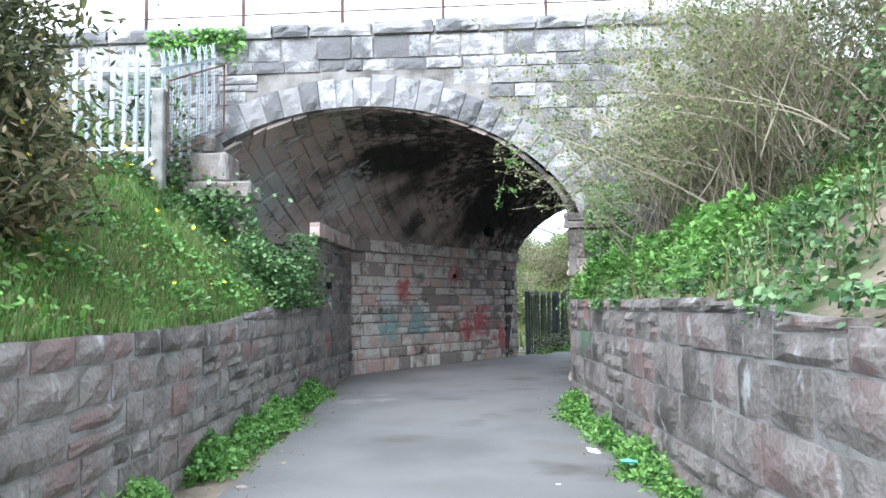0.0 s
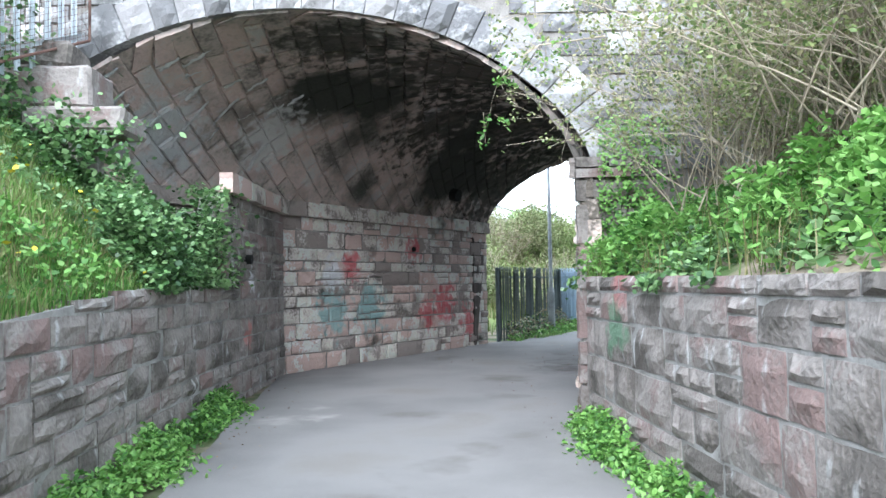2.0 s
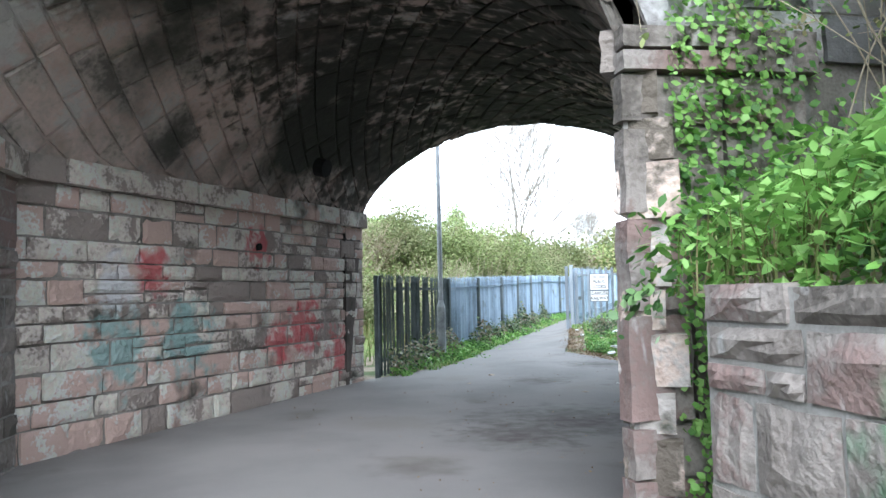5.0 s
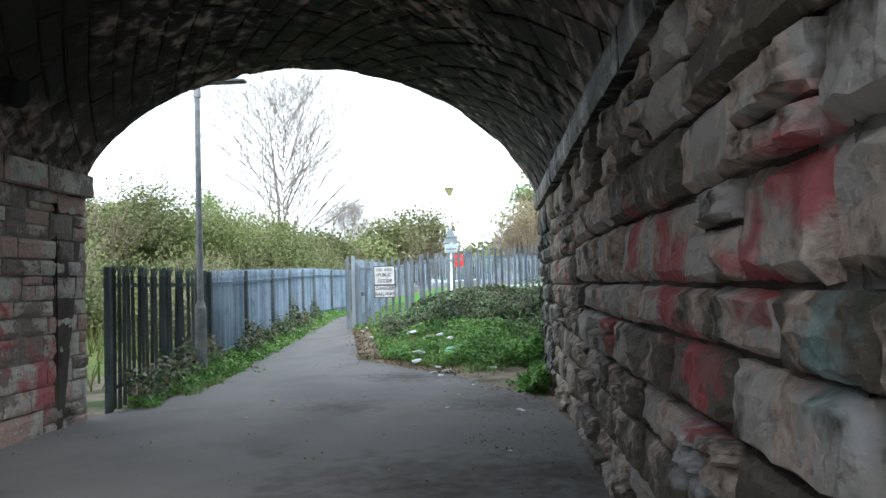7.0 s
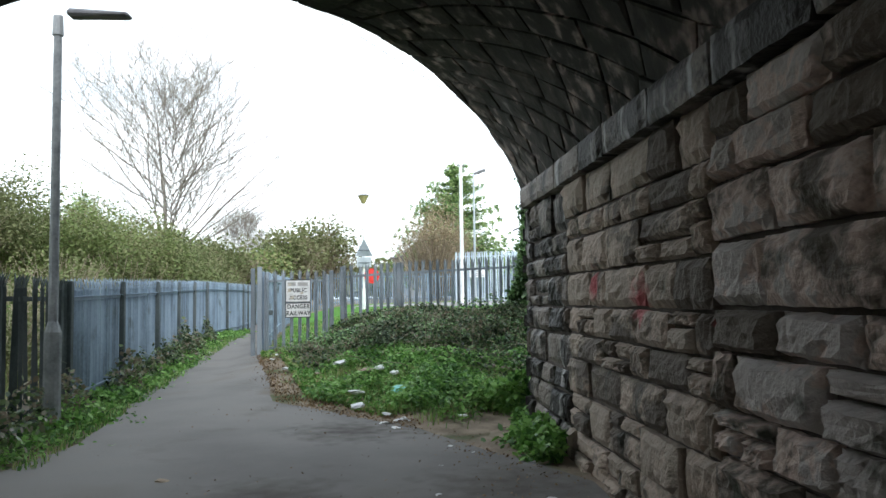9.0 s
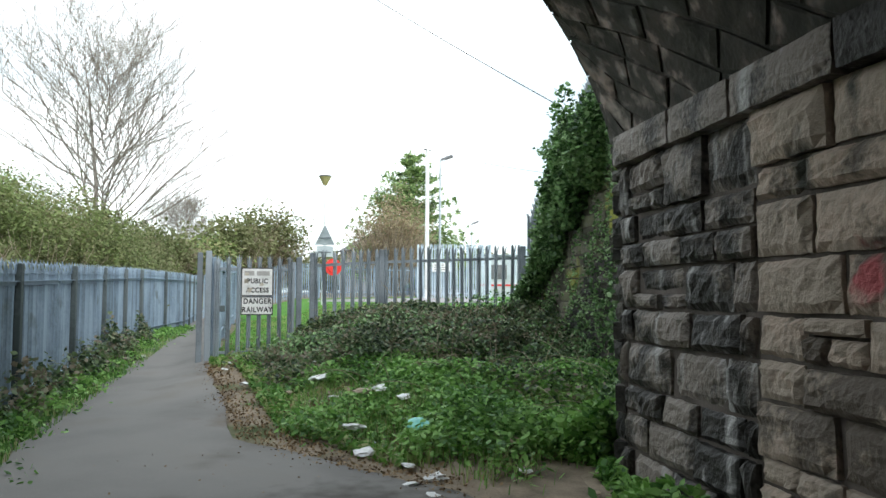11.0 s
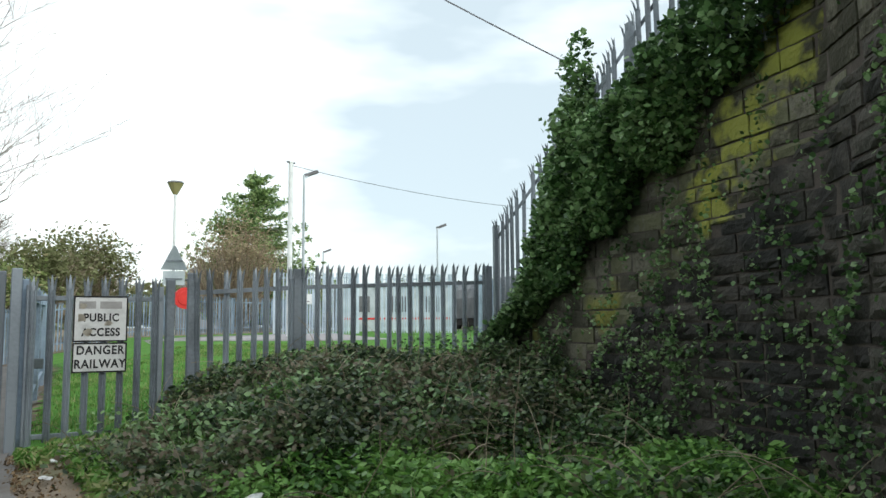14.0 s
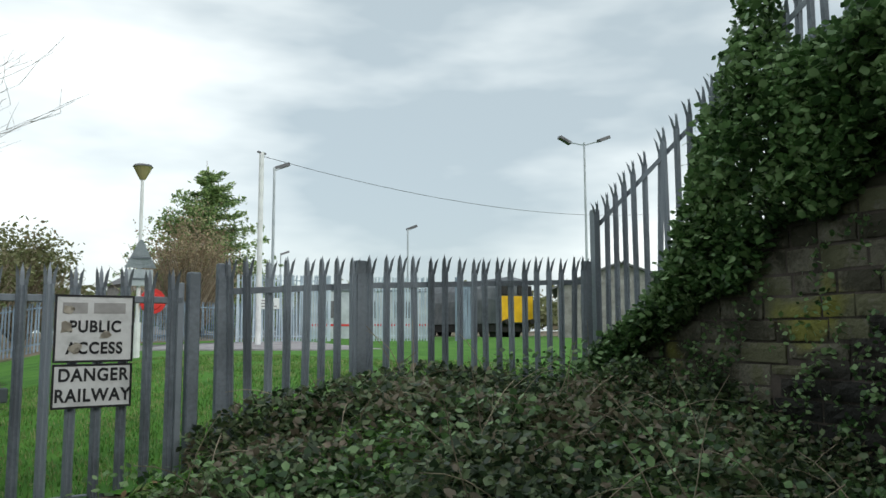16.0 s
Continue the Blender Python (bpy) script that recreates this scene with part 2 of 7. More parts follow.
M_SOIL = mat("leaf_litter_soil", [(0.117, 0.091, 0.068), (0.221, 0.176, 0.13), (0.299, 0.24, 0.182)], 0.95, 3, 50, 0.7, 0.02, moss=(0.05, 0.08, 0.02), moss_at=0.52)
M_LAWN = mat("mown_grass", [(0.04, 0.13, 0.012), (0.07, 0.20, 0.02), (0.10, 0.24, 0.03)], 0.95, 1.5, 90, 0.6, 0.02)
M_STEEL = mat("weathered_galvanised_steel", [(0.15, 0.17, 0.19), (0.23, 0.26, 0.29), (0.29, 0.325, 0.36)], 0.55, 1.5, 30, 0.12, 0.003, 0.35, metal=0.35)
M_STEEL_PALE = mat("pale_galvanised_steel", [(0.34, 0.38, 0.41), (0.46, 0.50, 0.53), (0.56, 0.60, 0.63)], 0.5, 1.5, 30, 0.1, 0.003, 0.2, metal=0.25)
M_STEEL_SKY = mat("bright_bluish_galvanised_steel", [(0.40, 0.48, 0.56), (0.52, 0.60, 0.68), (0.60, 0.67, 0.74)], 0.5, 1.5, 30, 0.1, 0.003, 0.2, metal=0.1)
M_STEEL_BLUE = mat("dull_blue_grey_steel", [(0.14, 0.18, 0.22), (0.22, 0.285, 0.36), (0.30, 0.375, 0.46)], 0.6, 1.1, 20, 0.12, 0.003, 0.3, metal=0.2, moss=(0.11, 0.13, 0.12), moss_at=0.62, moss_scale=1.5)
# dark steel of posts and lock box; on the first fence stretch, painted shade
M_STEEL_DARK_AND_SHADE = mat("dark_and_shade_painted_steel", [(0.05, 0.065, 0.065), (0.09, 0.11, 0.115), (0.13, 0.15, 0.155)], 0.6, 1.5, 20, 0.1, 0.003, 0.3, metal=0.2)
M_RUST = mat("rusty_iron", [(0.05, 0.03, 0.025), (0.11, 0.06, 0.045), (0.17, 0.11, 0.09)], 0.85, 6, 60, 0.4, 0.004)
M_BARK = mat("grey_brown_bark", [(0.16, 0.14, 0.12), (0.28, 0.25, 0.22), (0.38, 0.345, 0.31)], 0.9, 5, 50, 0.4, 0.01)
M_TWIG = mat("straw_brown_twigs", [(0.20, 0.165, 0.115), (0.32, 0.265, 0.19), (0.42, 0.36, 0.27)], 0.85, 3, 40, 0.2, 0.004, 0.4, island=True)
M_IVY = leaf_mat("ivy_leaves", [(0.04, 0.085, 0.03), (0.09, 0.18, 0.06), (0.165, 0.29, 0.105), (0.27, 0.40, 0.18)], 0.3)
M_HERB = leaf_mat("fresh_green_leaves", [(0.065, 0.16, 0.035), (0.13, 0.28, 0.055), (0.20, 0.39, 0.085), (0.27, 0.46, 0.13)], 0.5)
M_GRASS = leaf_mat("grass_blades", [(0.07, 0.17, 0.03), (0.13, 0.28, 0.05), (0.19, 0.35, 0.08), (0.31, 0.33, 0.14)], 0.6)
M_DRYGRASS = leaf_mat("dry_grass_blades", [(0.09, 0.144, 0.027), (0.198, 0.198, 0.081), (0.288, 0.243, 0.126), (0.117, 0.18, 0.045)], 0.6)
M_BRAMBLE = leaf_mat("bramble_leaves", [(0.032, 0.056, 0.026), (0.091, 0.140, 0.059), (0.172, 0.237, 0.107), (0.215, 0.177, 0.124)], 0.35)
M_SHRUB = leaf_mat("budding_shrub_leaves", [(0.12, 0.17, 0.06), (0.22, 0.28, 0.10), (0.31, 0.38, 0.14), (0.37, 0.34, 0.18)], 0.6)
M_SHRUBFAR = leaf_mat("hillside_shrub_leaves", [(0.11, 0.125, 0.053), (0.168, 0.187, 0.082), (0.216, 0.235, 0.11), (0.24, 0.197, 0.134)], 0.8, rand=0.22, scale=0.3)
M_GORSE = leaf_mat("gorse_spines", [(0.05, 0.06, 0.025), (0.10, 0.115, 0.045), (0.16, 0.155, 0.07), (0.23, 0.18, 0.10)], 0.7)
M_CONIFER = leaf_mat("conifer_needles", [(0.102, 0.18, 0.072), (0.192, 0.3, 0.108), (0.288, 0.408, 0.156), (0.384, 0.48, 0.204)], 0.6)
M_RUSSET = leaf_mat("russet_twig_crown", [(0.24, 0.185, 0.115), (0.34, 0.265, 0.17), (0.41, 0.33, 0.22), (0.34, 0.31, 0.17)], 0.7, rand=0.3)
M_SCRUB = leaf_mat("green_scrub_leaves", [(0.092, 0.129, 0.041), (0.147, 0.193, 0.064), (0.202, 0.253, 0.087), (0.23, 0.216, 0.115)], 0.7, rand=0.25, scale=0.35)
M_YELLOW = mat("yellow_petals", [(0.65, 0.50, 0.02), (0.85, 0.70, 0.04)], 0.6, 5, 40, 0)


# ---- mesh helpers ----
def part(name, bm, material, parent=None, label=""):
    """Links a bmesh as one mesh object under a thing or a part."""
    me = bpy.data.meshes.new(name)
    bm.to_mesh(me)
    bm.free()
    me.materials.append(material)
    ob = new(name, me)
    ob.parent = parent
    if label:
        ob["label"] = label
    return ob


def raw(name, verts, faces, material, parent=None, smooth=False):
    me = bpy.data.meshes.new(name)
    me.from_pydata([tuple(v) for v in verts], [], [tuple(f) for f in faces])
    me.materials.append(material)
    if smooth:
        me.polygons.foreach_set("use_smooth", [True] * len(me.polygons))
    me.update()
    ob = new(name, me)
    ob.parent = parent
    return ob


def empty(name, m, label, category, group="", kind=""):
    ob = new(name)
    ob.matrix_basis = m
    return tagged(ob, label, category, group, kind)


def box(bm, x0, y0, z0, x1, y1, z1, m=None, bevel=0.0):
    g = bmesh.ops.create_cube(bm, size=1.0, matrix=Matrix.Translation(((x0 + x1) / 2, (y0 + y1) / 2, (z0 + z1) / 2)) @ Matrix.Diagonal((x1 - x0, y1 - y0, z1 - z0, 1)))
    vs = g["verts"]
    if bevel:
        es = list({e for v in vs for e in v.link_edges})
        r = bmesh.ops.bevel(bm, geom=es, offset=bevel, segments=1, affect="EDGES")
        vs = list({v for f in r["faces"] for v in f.verts} | {v for v in vs if v.is_valid})
    if m is not None:
        bmesh.ops.transform(bm, matrix=m, verts=[v for v in vs if v.is_valid])
    return bm


def tube(bm, p, q, r0, r1=None, seg=6):
    p, q = Vector(p), Vector(q)
    r1 = r0 if r1 is None else r1
    d = q - p
    turn = d.to_track_quat("Z", "Y").to_matrix().to_4x4()
    bmesh.ops.create_cone(bm, cap_ends=True, segments=seg, radius1=r0, radius2=r1, depth=d.length, matrix=Matrix.Translation((p + q) / 2) @ turn)
    return bm


def lerp_table(table, v):
    if v <= table[0][0]:
        return table[0][1]
    for (a, fa), (b, fb) in zip(table, table[1:]):
        if v <= b:
            return fa + (fb - fa) * (v - a) / (b - a)
    return table[-1][1]


def smooth(a, b, v):
    s = min(1, max(0, (v - a) / (b - a)))
    return s * s * (3 - 2 * s)


# ---- the lie of the land ----
BASE = [(-30, -0.36), (9, -0.35), (15, -0.26), (21, -0.21), (28, -0.07), (35, 0.08), (45, 0.15), (80, 0.4)]
RISE = [(0.2, 0.05), (0.8, 0.2), (2.1, 0.4), (3.7, 0.74), (14, 0.85)]


def land(x, y):
    """Height of the ground: the path dips under the bridge and the lawn beyond the fence climbs."""
    e = (x - 8.4) * 0.866 - (y - 28.6) * 0.5
    return lerp_table(BASE, y) + lerp_table(RISE, e) * smooth(22.5, 28.5, y) * (1 if e > 0.2 else max(0, e / 0.2))


def x_left(y):
    return 1.98 + 0.75 * (y - 20.65)


def x_right(y):
    return 1.9 + 0.724 * (y - 11.6)


def y_face(x):
    return 11.86 - 0.07 * (x + 1.5)


Y_FAR, SPRING, PARAPET = 20.6, 2.36, 5.45


def arch_z(y, u):
    """Soffit: place across (u from 0 to 1 by angle) gives x and z; between a half ellipse and a circle's arc."""
    a = (x_right(y) - x_left(y)) / 2
    c = (x_right(y) + x_left(y)) / 2
    rise = 1.82 - 0.12 * (y - 11.7) / 8.9
    dx = -a * math.cos(math.pi * u)
    r = (a * a + rise * rise) / (2 * rise)
    el = math.sqrt(max(0, 1 - (dx / a) ** 2)) * rise
    arc = rise - r + math.sqrt(r * r - dx * dx)
    return c + dx, SPRING + (el + arc) / 2


def arch_at(x, y):
    a = (x_right(y) - x_left(y)) / 2
    c = (x_right(y) + x_left(y)) / 2
    k = (x - c) / a
    if abs(k) >= 1:
        return None
    return arch_z(y, math.acos(-k) / math.pi)[1]


# ---- stones ----
def stone_mesh(name, seed, material, rough=1.0, nx=4, nz=3, hewn=0.0):
    """A rock-faced block, 1 x 1 x 1: its face, towards -y, is hewn and bulges; the arrises are worn. hewn: share of broken, slanting planes."""
    rng = random.Random(seed)
    planes = [(rng.uniform(0.4, 1.1), rng.uniform(-0.9, 0.9), rng.uniform(-0.9, 0.9)) for _ in range(4)]
    verts, faces = [], []
    for j in range(nz + 1):
        for i in range(nx + 1):
            u, v = i / nx, j / nz
            edge = i in (0, nx) or j in (0, nz)
            if edge:
                y = -0.10 * rng.uniform(0.0, 0.35)
            elif hewn:
                cut = min(h + a * (u - 0.5) + b * (v - 0.5) for h, a, b in planes)
                rag = noise.noise((u * 4 + seed * 7.3, v * 3, 0)) * 0.5 + noise.noise((u * 9, v * 7 + seed * 3.1, 5)) * 0.35
                y = -0.16 * rough * (0.35 + hewn * max(-0.2, cut) + 0.75 * rag + rng.uniform(0, 0.22))
            else:
                y = -0.16 * rough * rng.uniform(0.5, 1.6)
            ju = 0 if i in (0, nx) else rng.uniform(-0.24, 0.24) / nx
            jv = 0 if j in (0, nz) else rng.uniform(-0.2, 0.2) / nz
            if edge:
                ju += (0.5 - u) * 0.05 * rng.random()
                jv += (0.5 - v) * 0.08 * rng.random()
            verts.append((u - 0.5 + ju, y, v - 0.5 + jv))
    for j in range(nz):
        for i in range(nx):
            a = j * (nx + 1) + i
            faces.append((a, a + 1, a + nx + 2, a + nx + 1))
    ring = [i for i in range(nx + 1)] + [j * (nx + 1) + nx for j in range(1, nz + 1)] + [nz * (nx + 1) + i for i in range(nx - 1, -1, -1)] + [j * (nx + 1) for j in range(nz - 1, 0, -1)]
    k = len(verts)
    for i in ring:
        verts.append((verts[i][0], 0.6, verts[i][2]))
    for i in range(len(ring)):
        a, b = ring[i], ring[(i + 1) % len(ring)]
        faces.append((b, a, k + i, k + (i + 1) % len(ring)))
    me = bpy.data.meshes.new(name)
    me.from_pydata(verts, [], faces)
    me.materials.append(material)
    me.update()
    return me


def stone_set(name, material, rough, seed, count=7):
    return [stone_mesh(name, seed + i, material, rough) for i in range(count)]


S_GREY = stone_set("stone", M_GREY, 0.62, 10)
S_PALE = stone_set("stone", M_PALE, 0.8, 30)
S_RED = [stone_mesh("stone", 50 + i, M_RED, 0.7, 7, 4, 0.6) for i in range(8)]
S_CRAG = [stone_mesh("stone", 150 + i, M_CRAG, 1.0, 10, 6, 0.9) for i in range(10)]
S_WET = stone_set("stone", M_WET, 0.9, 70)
S_DARK = [stone_mesh("stone", 110 + i, M_DAMP, 0.95, 9, 5, 0.8) for i in range(10)]
S_JET = [stone_mesh("stone", 170 + i, M_JET, 0.95, 9, 5, 0.8) for i in range(6)]
S_TAN = stone_set("stone", M_TAN, 0.5, 190)
S_JAMB = stone_set("stone", M_GREY, 0.14, 130, 4)


def courses(z0, z1, lo, hi, rng):
    zs = [z0]
    while zs[-1] < z1 - lo * 0.7:
        zs.append(min(z1, zs[-1] + rng.uniform(lo, hi)))
    if z1 - zs[-1] > 0.01:
        zs[-1] = z1
    return list(zip(zs, zs[1:]))


def stone_face(parent, pts, z0, z1, meshes, seed, lo=0.18, hi=0.32, long=(0.3, 0.75), depth=0.22, keep=None, name="stone", limit=400, jitter=0.018, tilt=0.0):
    """Coursed stones along the plan line pts; their faces look to the right of its direction. z0, z1: numbers or functions of the run."""
    rng = random.Random(seed)
    seg = [(Vector(a), Vector(b), (Vector(b) - Vector(a)).length) for a, b in zip(pts, pts[1:])]
    total = sum(s[2] for s in seg)

    def at(s):
        for a, b, n in seg:
            if s <= n or (a, b, n) == seg[-1]:
                d = (b - a) / n
                return a + d * s, d
            s -= n
    f0 = z0 if callable(z0) else (lambda s: z0)
    f1 = z1 if callable(z1) else (lambda s: z1)
    lowest = min(f0(total * i / 20) for i in range(21))
    highest = max(f1(total * i / 20) for i in range(21))
    made = 0
    for a, b in courses(lowest, highest, lo, hi, rng):
        s = -rng.uniform(0, 0.3)
        while s < total - 0.05:
            n = rng.uniform(*long) * (1.25 if b - a > (lo + hi) / 2 else 1.0)
            e = min(total, s + n)
            if total - e < 0.12:
                e = total
            s0 = max(0, s)
            mid = (s0 + e) / 2
            top = min(b, f1(mid))
            bottom = max(a, f0(mid) - 0.1)
            if top - bottom > 0.05 and e - s0 > 0.06 and (keep is None or keep(at(mid)[0], bottom, top, (e - s0) / 2)):
                cut = [bottom, top]
                if top - bottom > 0.22 and rng.random() < 0.22:
                    cut = [bottom, bottom + (top - bottom) * rng.uniform(0.36, 0.64), top]
                for lo_z, hi_z in zip(cut, cut[1:]):
                    pieces = [(s0, e)]
                    if len(cut) > 2 and e - s0 > 0.45 and rng.random() < 0.5:
                        m_s = s0 + (e - s0) * rng.uniform(0.35, 0.65)
                        pieces = [(s0, m_s), (m_s, e)]
                    for p0, p1 in pieces:
                        p, d = at((p0 + p1) / 2)
                        ang = math.atan2(d.y, d.x)
                        ob = new(name, meshes[rng.randrange(len(meshes))])
                        g = rng.uniform(0.008, 0.022)
                        ob.matrix_basis = Matrix.Translation((p.x, p.y, (lo_z + hi_z) / 2)) @ Euler((rng.gauss(0, 0.015), rng.gauss(0, 0.012), ang)).to_matrix().to_4x4() @ Matrix.Translation((0, rng.uniform(-jitter, jitter), 0)) @ Matrix.Diagonal((p1 - p0 - g, depth * rng.uniform(0.8, 1.25), hi_z - lo_z - g, 1))
                        ob.parent = parent
                        made += 1
            s = e
    return made


def wall_body(name, pts, z0, z1, thick, material, label, back=0.012):
    """The core of a wall behind its face stones: a thick strip along the plan line, set back a little on the right-hand side."""
    f0 = z0 if callable(z0) else (lambda s: z0)
    f1 = z1 if callable(z1) else (lambda s: z1)
    verts, faces = [], []
    run = 0
    P = [Vector(p) for p in pts]
    fine = []
    for a, b in zip(P, P[1:]):
        n = max(1, int((b - a).length / 0.5))
        fine += [a.lerp(b, i / n) for i in range(n)]
    fine.append(P[-1])
    for i, p in enumerate(fine):
        d = (fine[min(i + 1, len(fine) - 1)] - fine[max(i - 1, 0)]).normalized()
        nrm = Vector((-d.y, d.x))
        if i:
            run += (p - fine[i - 1]).length
        a, b = p + nrm * back, p + nrm * thick
        verts += [(a.x, a.y, f0(run)), (a.x, a.y, f1(run)), (b.x, b.y, f1(run)), (b.x, b.y, f0(run))]
    for i in range(len(fine) - 1):
        k = i * 4
        for j in range(4):
            faces.append((k + j, k + (j + 1) % 4, k + 4 + (j + 1) % 4, k + 4 + j))
    faces += [(3, 2, 1, 0), tuple(len(verts) - 4 + i for i in range(4))]
    return tagged(raw(name, verts, faces, material), label, "wall", kind="structure")


# ---- ground and path ----
def grid_sheet(name, xs, ys, f, material, label, category):
    verts = [(x, y, f(x, y)) for y in ys for x in xs]
    w = len(xs)
    faces = [(j * w + i, j * w + i + 1, j * w + w + i + 1, j * w + w + i) for j in range(len(ys) - 1) for i in range(w - 1)]
    return tagged(raw(name, verts, faces, material, smooth=True), label, category, kind="structure")


def spread(stops):
    out = []
    for a, b, step in stops:
        n = max(1, round((b - a) / step))
        out += [a + (b - a) * i / n for i in range(n)]
    return out + [stops[-1][1]]


GX = spread([(-1500, -100, 200), (-100, -20, 10), (-20, 40, 0.5), (40, 100, 5), (100, 1500, 200)])
GY = spread([(-1500, -100, 200), (-100, -20, 10), (-20, 60, 0.5), (60, 120, 5), (120, 1500, 200)])
ground = grid_sheet("ground", GX, GY, lambda x, y: land(x, y) - 0.02 + 0.015 * noise.noise((x * 0.8, y * 0.8, 0)), M_SOIL, "brown soil with leaf litter and moss beside the path", "ground")

EDGE_L = [(-1.75, -20), (-1.75, 4), (-1.75, 9), (-1.8, 11.5), (-1.85, 13.2), (-1.9, 15.7), (0.0, 18.1), (2.05, 20.75), (3.75, 22.1), (5.6, 25.3), (7.6, 28.7), (9.9, 32.6), (14.0, 39.3), (17.6, 45.5)]
EDGE_R = [(1.7, -20), (1.7, 4), (1.7, 9), (1.75, 11.5), (2.4, 12.2), (3.6, 13.9), (5.1, 16.0), (6.5, 18.1), (7.0, 21.0), (6.75, 23.6), (9.0, 28.5), (11.3, 32.2), (15.6, 39.0), (19.0, 44.8)]


def path_sheet():
    rows = []
    for i in range(len(EDGE_L) - 1):
        n = max(1, int((Vector(EDGE_L[i + 1]) - Vector(EDGE_L[i])).length / 0.35))
        for k in range(n):
            s = k / n
            rows.append((Vector(EDGE_L[i]).lerp(Vector(EDGE_L[i + 1]), s), Vector(EDGE_R[i]).lerp(Vector(EDGE_R[i + 1]), s)))
    verts, faces = [], []
    w = 14
    for a, b in rows:
        for j in range(w + 1):
            p = a.lerp(b, j / w)
            if j in (0, w):
                p += Vector((noise.noise((p.x, p.y, 3)), 0)) * 0.12 + Vector((noise.noise((p.x * 2.3, p.y * 2.3, 5)), 0)) * (0.13 if p.y > 20.8 else 0.02)
            verts.append((p.x, p.y, land(p.x, p.y) + 0.012 + 0.012 * (1 - (2 * j / w - 1) ** 2)))
    for i in range(len(rows) - 1):
        for j in range(w):
            k = i * (w + 1) + j
            faces.append((k, k + 1, k + w + 2, k + w + 1))
    return tagged(raw("path", verts, faces, M_ASPHALT, smooth=True), "worn grey asphalt footpath running under the bridge", "path", kind="structure")


path_sheet()


def lawn_z(x, y):
    return land(x, y) + 0.012


LAWN = [(9.2, 28.7), (14.1, 26.6), (18, 24.5), (60, 22), (60, 47), (31, 49), (19.2, 46.5), (15.8, 39), (11.5, 32.2)]


def inside(x, y, poly):
    c = False
    for (x0, y0), (x1, y1) in zip(poly, poly[1:] + poly[:1]):
        if (y0 > y) != (y1 > y) and x < (x1 - x0) * (y - y0) / (y1 - y0) + x0:
            c = not c
    return c


def lawn_sheet():
    verts, faces, index = [], [], {}
    step = 0.25

    def vid(i, j):
        if (i, j) not in index:
            x, y = 9 + i * step, 22 + j * step
            index[(i, j)] = len(verts)
            verts.append((x, y, lawn_z(x, y)))
        return index[(i, j)]
    for i in range(208):
        for j in range(112):
            if inside(9 + (i + 0.5) * step, 22 + (j + 0.5) * step, LAWN):
                faces.append((vid(i, j), vid(i + 1, j), vid(i + 1, j + 1), vid(i, j + 1)))
    return tagged(raw("lawn", verts, faces, M_LAWN, smooth=True), "bright green mown lawn behind the palisade fence", "lawn", kind="structure")


lawn_sheet()

# ---- the bridge ----
# approach walls
RW = [(1.75, 10.75), (1.74, 7.0), (1.72, 2.0), (1.7, -14.0)]
LW = [(-2.15, -14.0), (-2.17, 4.0), (-2.17, 10.0), (-2.1, 12.5), (-1.98, 14.2), (-1.83, 15.55)]


def rw_top(s):
    return lerp_table([(0, 1.16), (3.7, 1.12), (5.2, 1.12), (7.0, 1.02), (7.9, 0.93), (26, 0.9)], s)


def lw_top(s):
    return lerp_table([(0, 0.9), (18.5, 0.92), (21.5, 0.95), (24, 1.13), (26.6, 1.14), (26.601, SPRING - 0.12), (40, SPRING - 0.12)], s)


wall_right = wall_body("wall_right_approach", RW, -0.6, lambda s: rw_top(s) - 0.02, 0.5, M_POINT, "grey coursed rubble retaining wall beside the path", 0.004)
stone_face(wall_right, RW[:3] + [(1.72, -1.0)], -0.4, rw_top, S_GREY, 101, 0.15, 0.36, (0.25, 0.8), jitter=0.007)
wall_left = wall_body("wall_left_approach", LW, -0.6, lambda s: lw_top(s) - 0.02, 0.45, M_POINT, "grey coursed rubble retaining wall below the grass bank", 0.005)
stone_face(wall_left, [(-2.17, 1.5)] + LW[2:], -0.4, lambda s: lw_top(s + 15.5), S_GREY, 102, 0.15, 0.32, (0.22, 0.7), jitter=0.010)

# abutment walls inside
TL = [(x_left(11.9), 11.9), (x_left(Y_FAR), Y_FAR)]
TR = [(x_right(20.45) + 0.05, 20.45), (1.9, 11.63)]
abut_left = wall_body("wall_abutment_left", TL, -0.6, SPRING + 0.05, 0.8, M_MORTAR, "red and grey rock-faced stone abutment under the arch, with faded paint")
stone_face(abut_left, [(x_left(12.6), 12.6), TL[1]], -0.26, SPRING - 0.12, S_RED, 103, 0.15, 0.30, (0.22, 0.7))
abut_right = wall_body("wall_abutment_right", [TR[0], (x_right(12.3), 12.3)], -0.6, SPRING + 0.05, 0.8, M_MORTAR_DK, "dark rock-faced stone abutment under the arch, with faded paint")
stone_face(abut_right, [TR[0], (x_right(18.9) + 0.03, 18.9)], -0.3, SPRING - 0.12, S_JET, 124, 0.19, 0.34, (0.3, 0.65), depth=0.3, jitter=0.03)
stone_face(abut_right, [(x_right(18.9) + 0.03, 18.9), (x_right(16.3), 16.3)], -0.3, SPRING - 0.12, S_DARK, 104, 0.19, 0.34, (0.32, 0.8), depth=0.3, jitter=0.03)
stone_face(abut_right, [(x_right(16.3), 16.3), TR[1]], -0.3, SPRING - 0.12, S_CRAG, 114, 0.19, 0.34, (0.32, 0.8), depth=0.34, jitter=0.03)


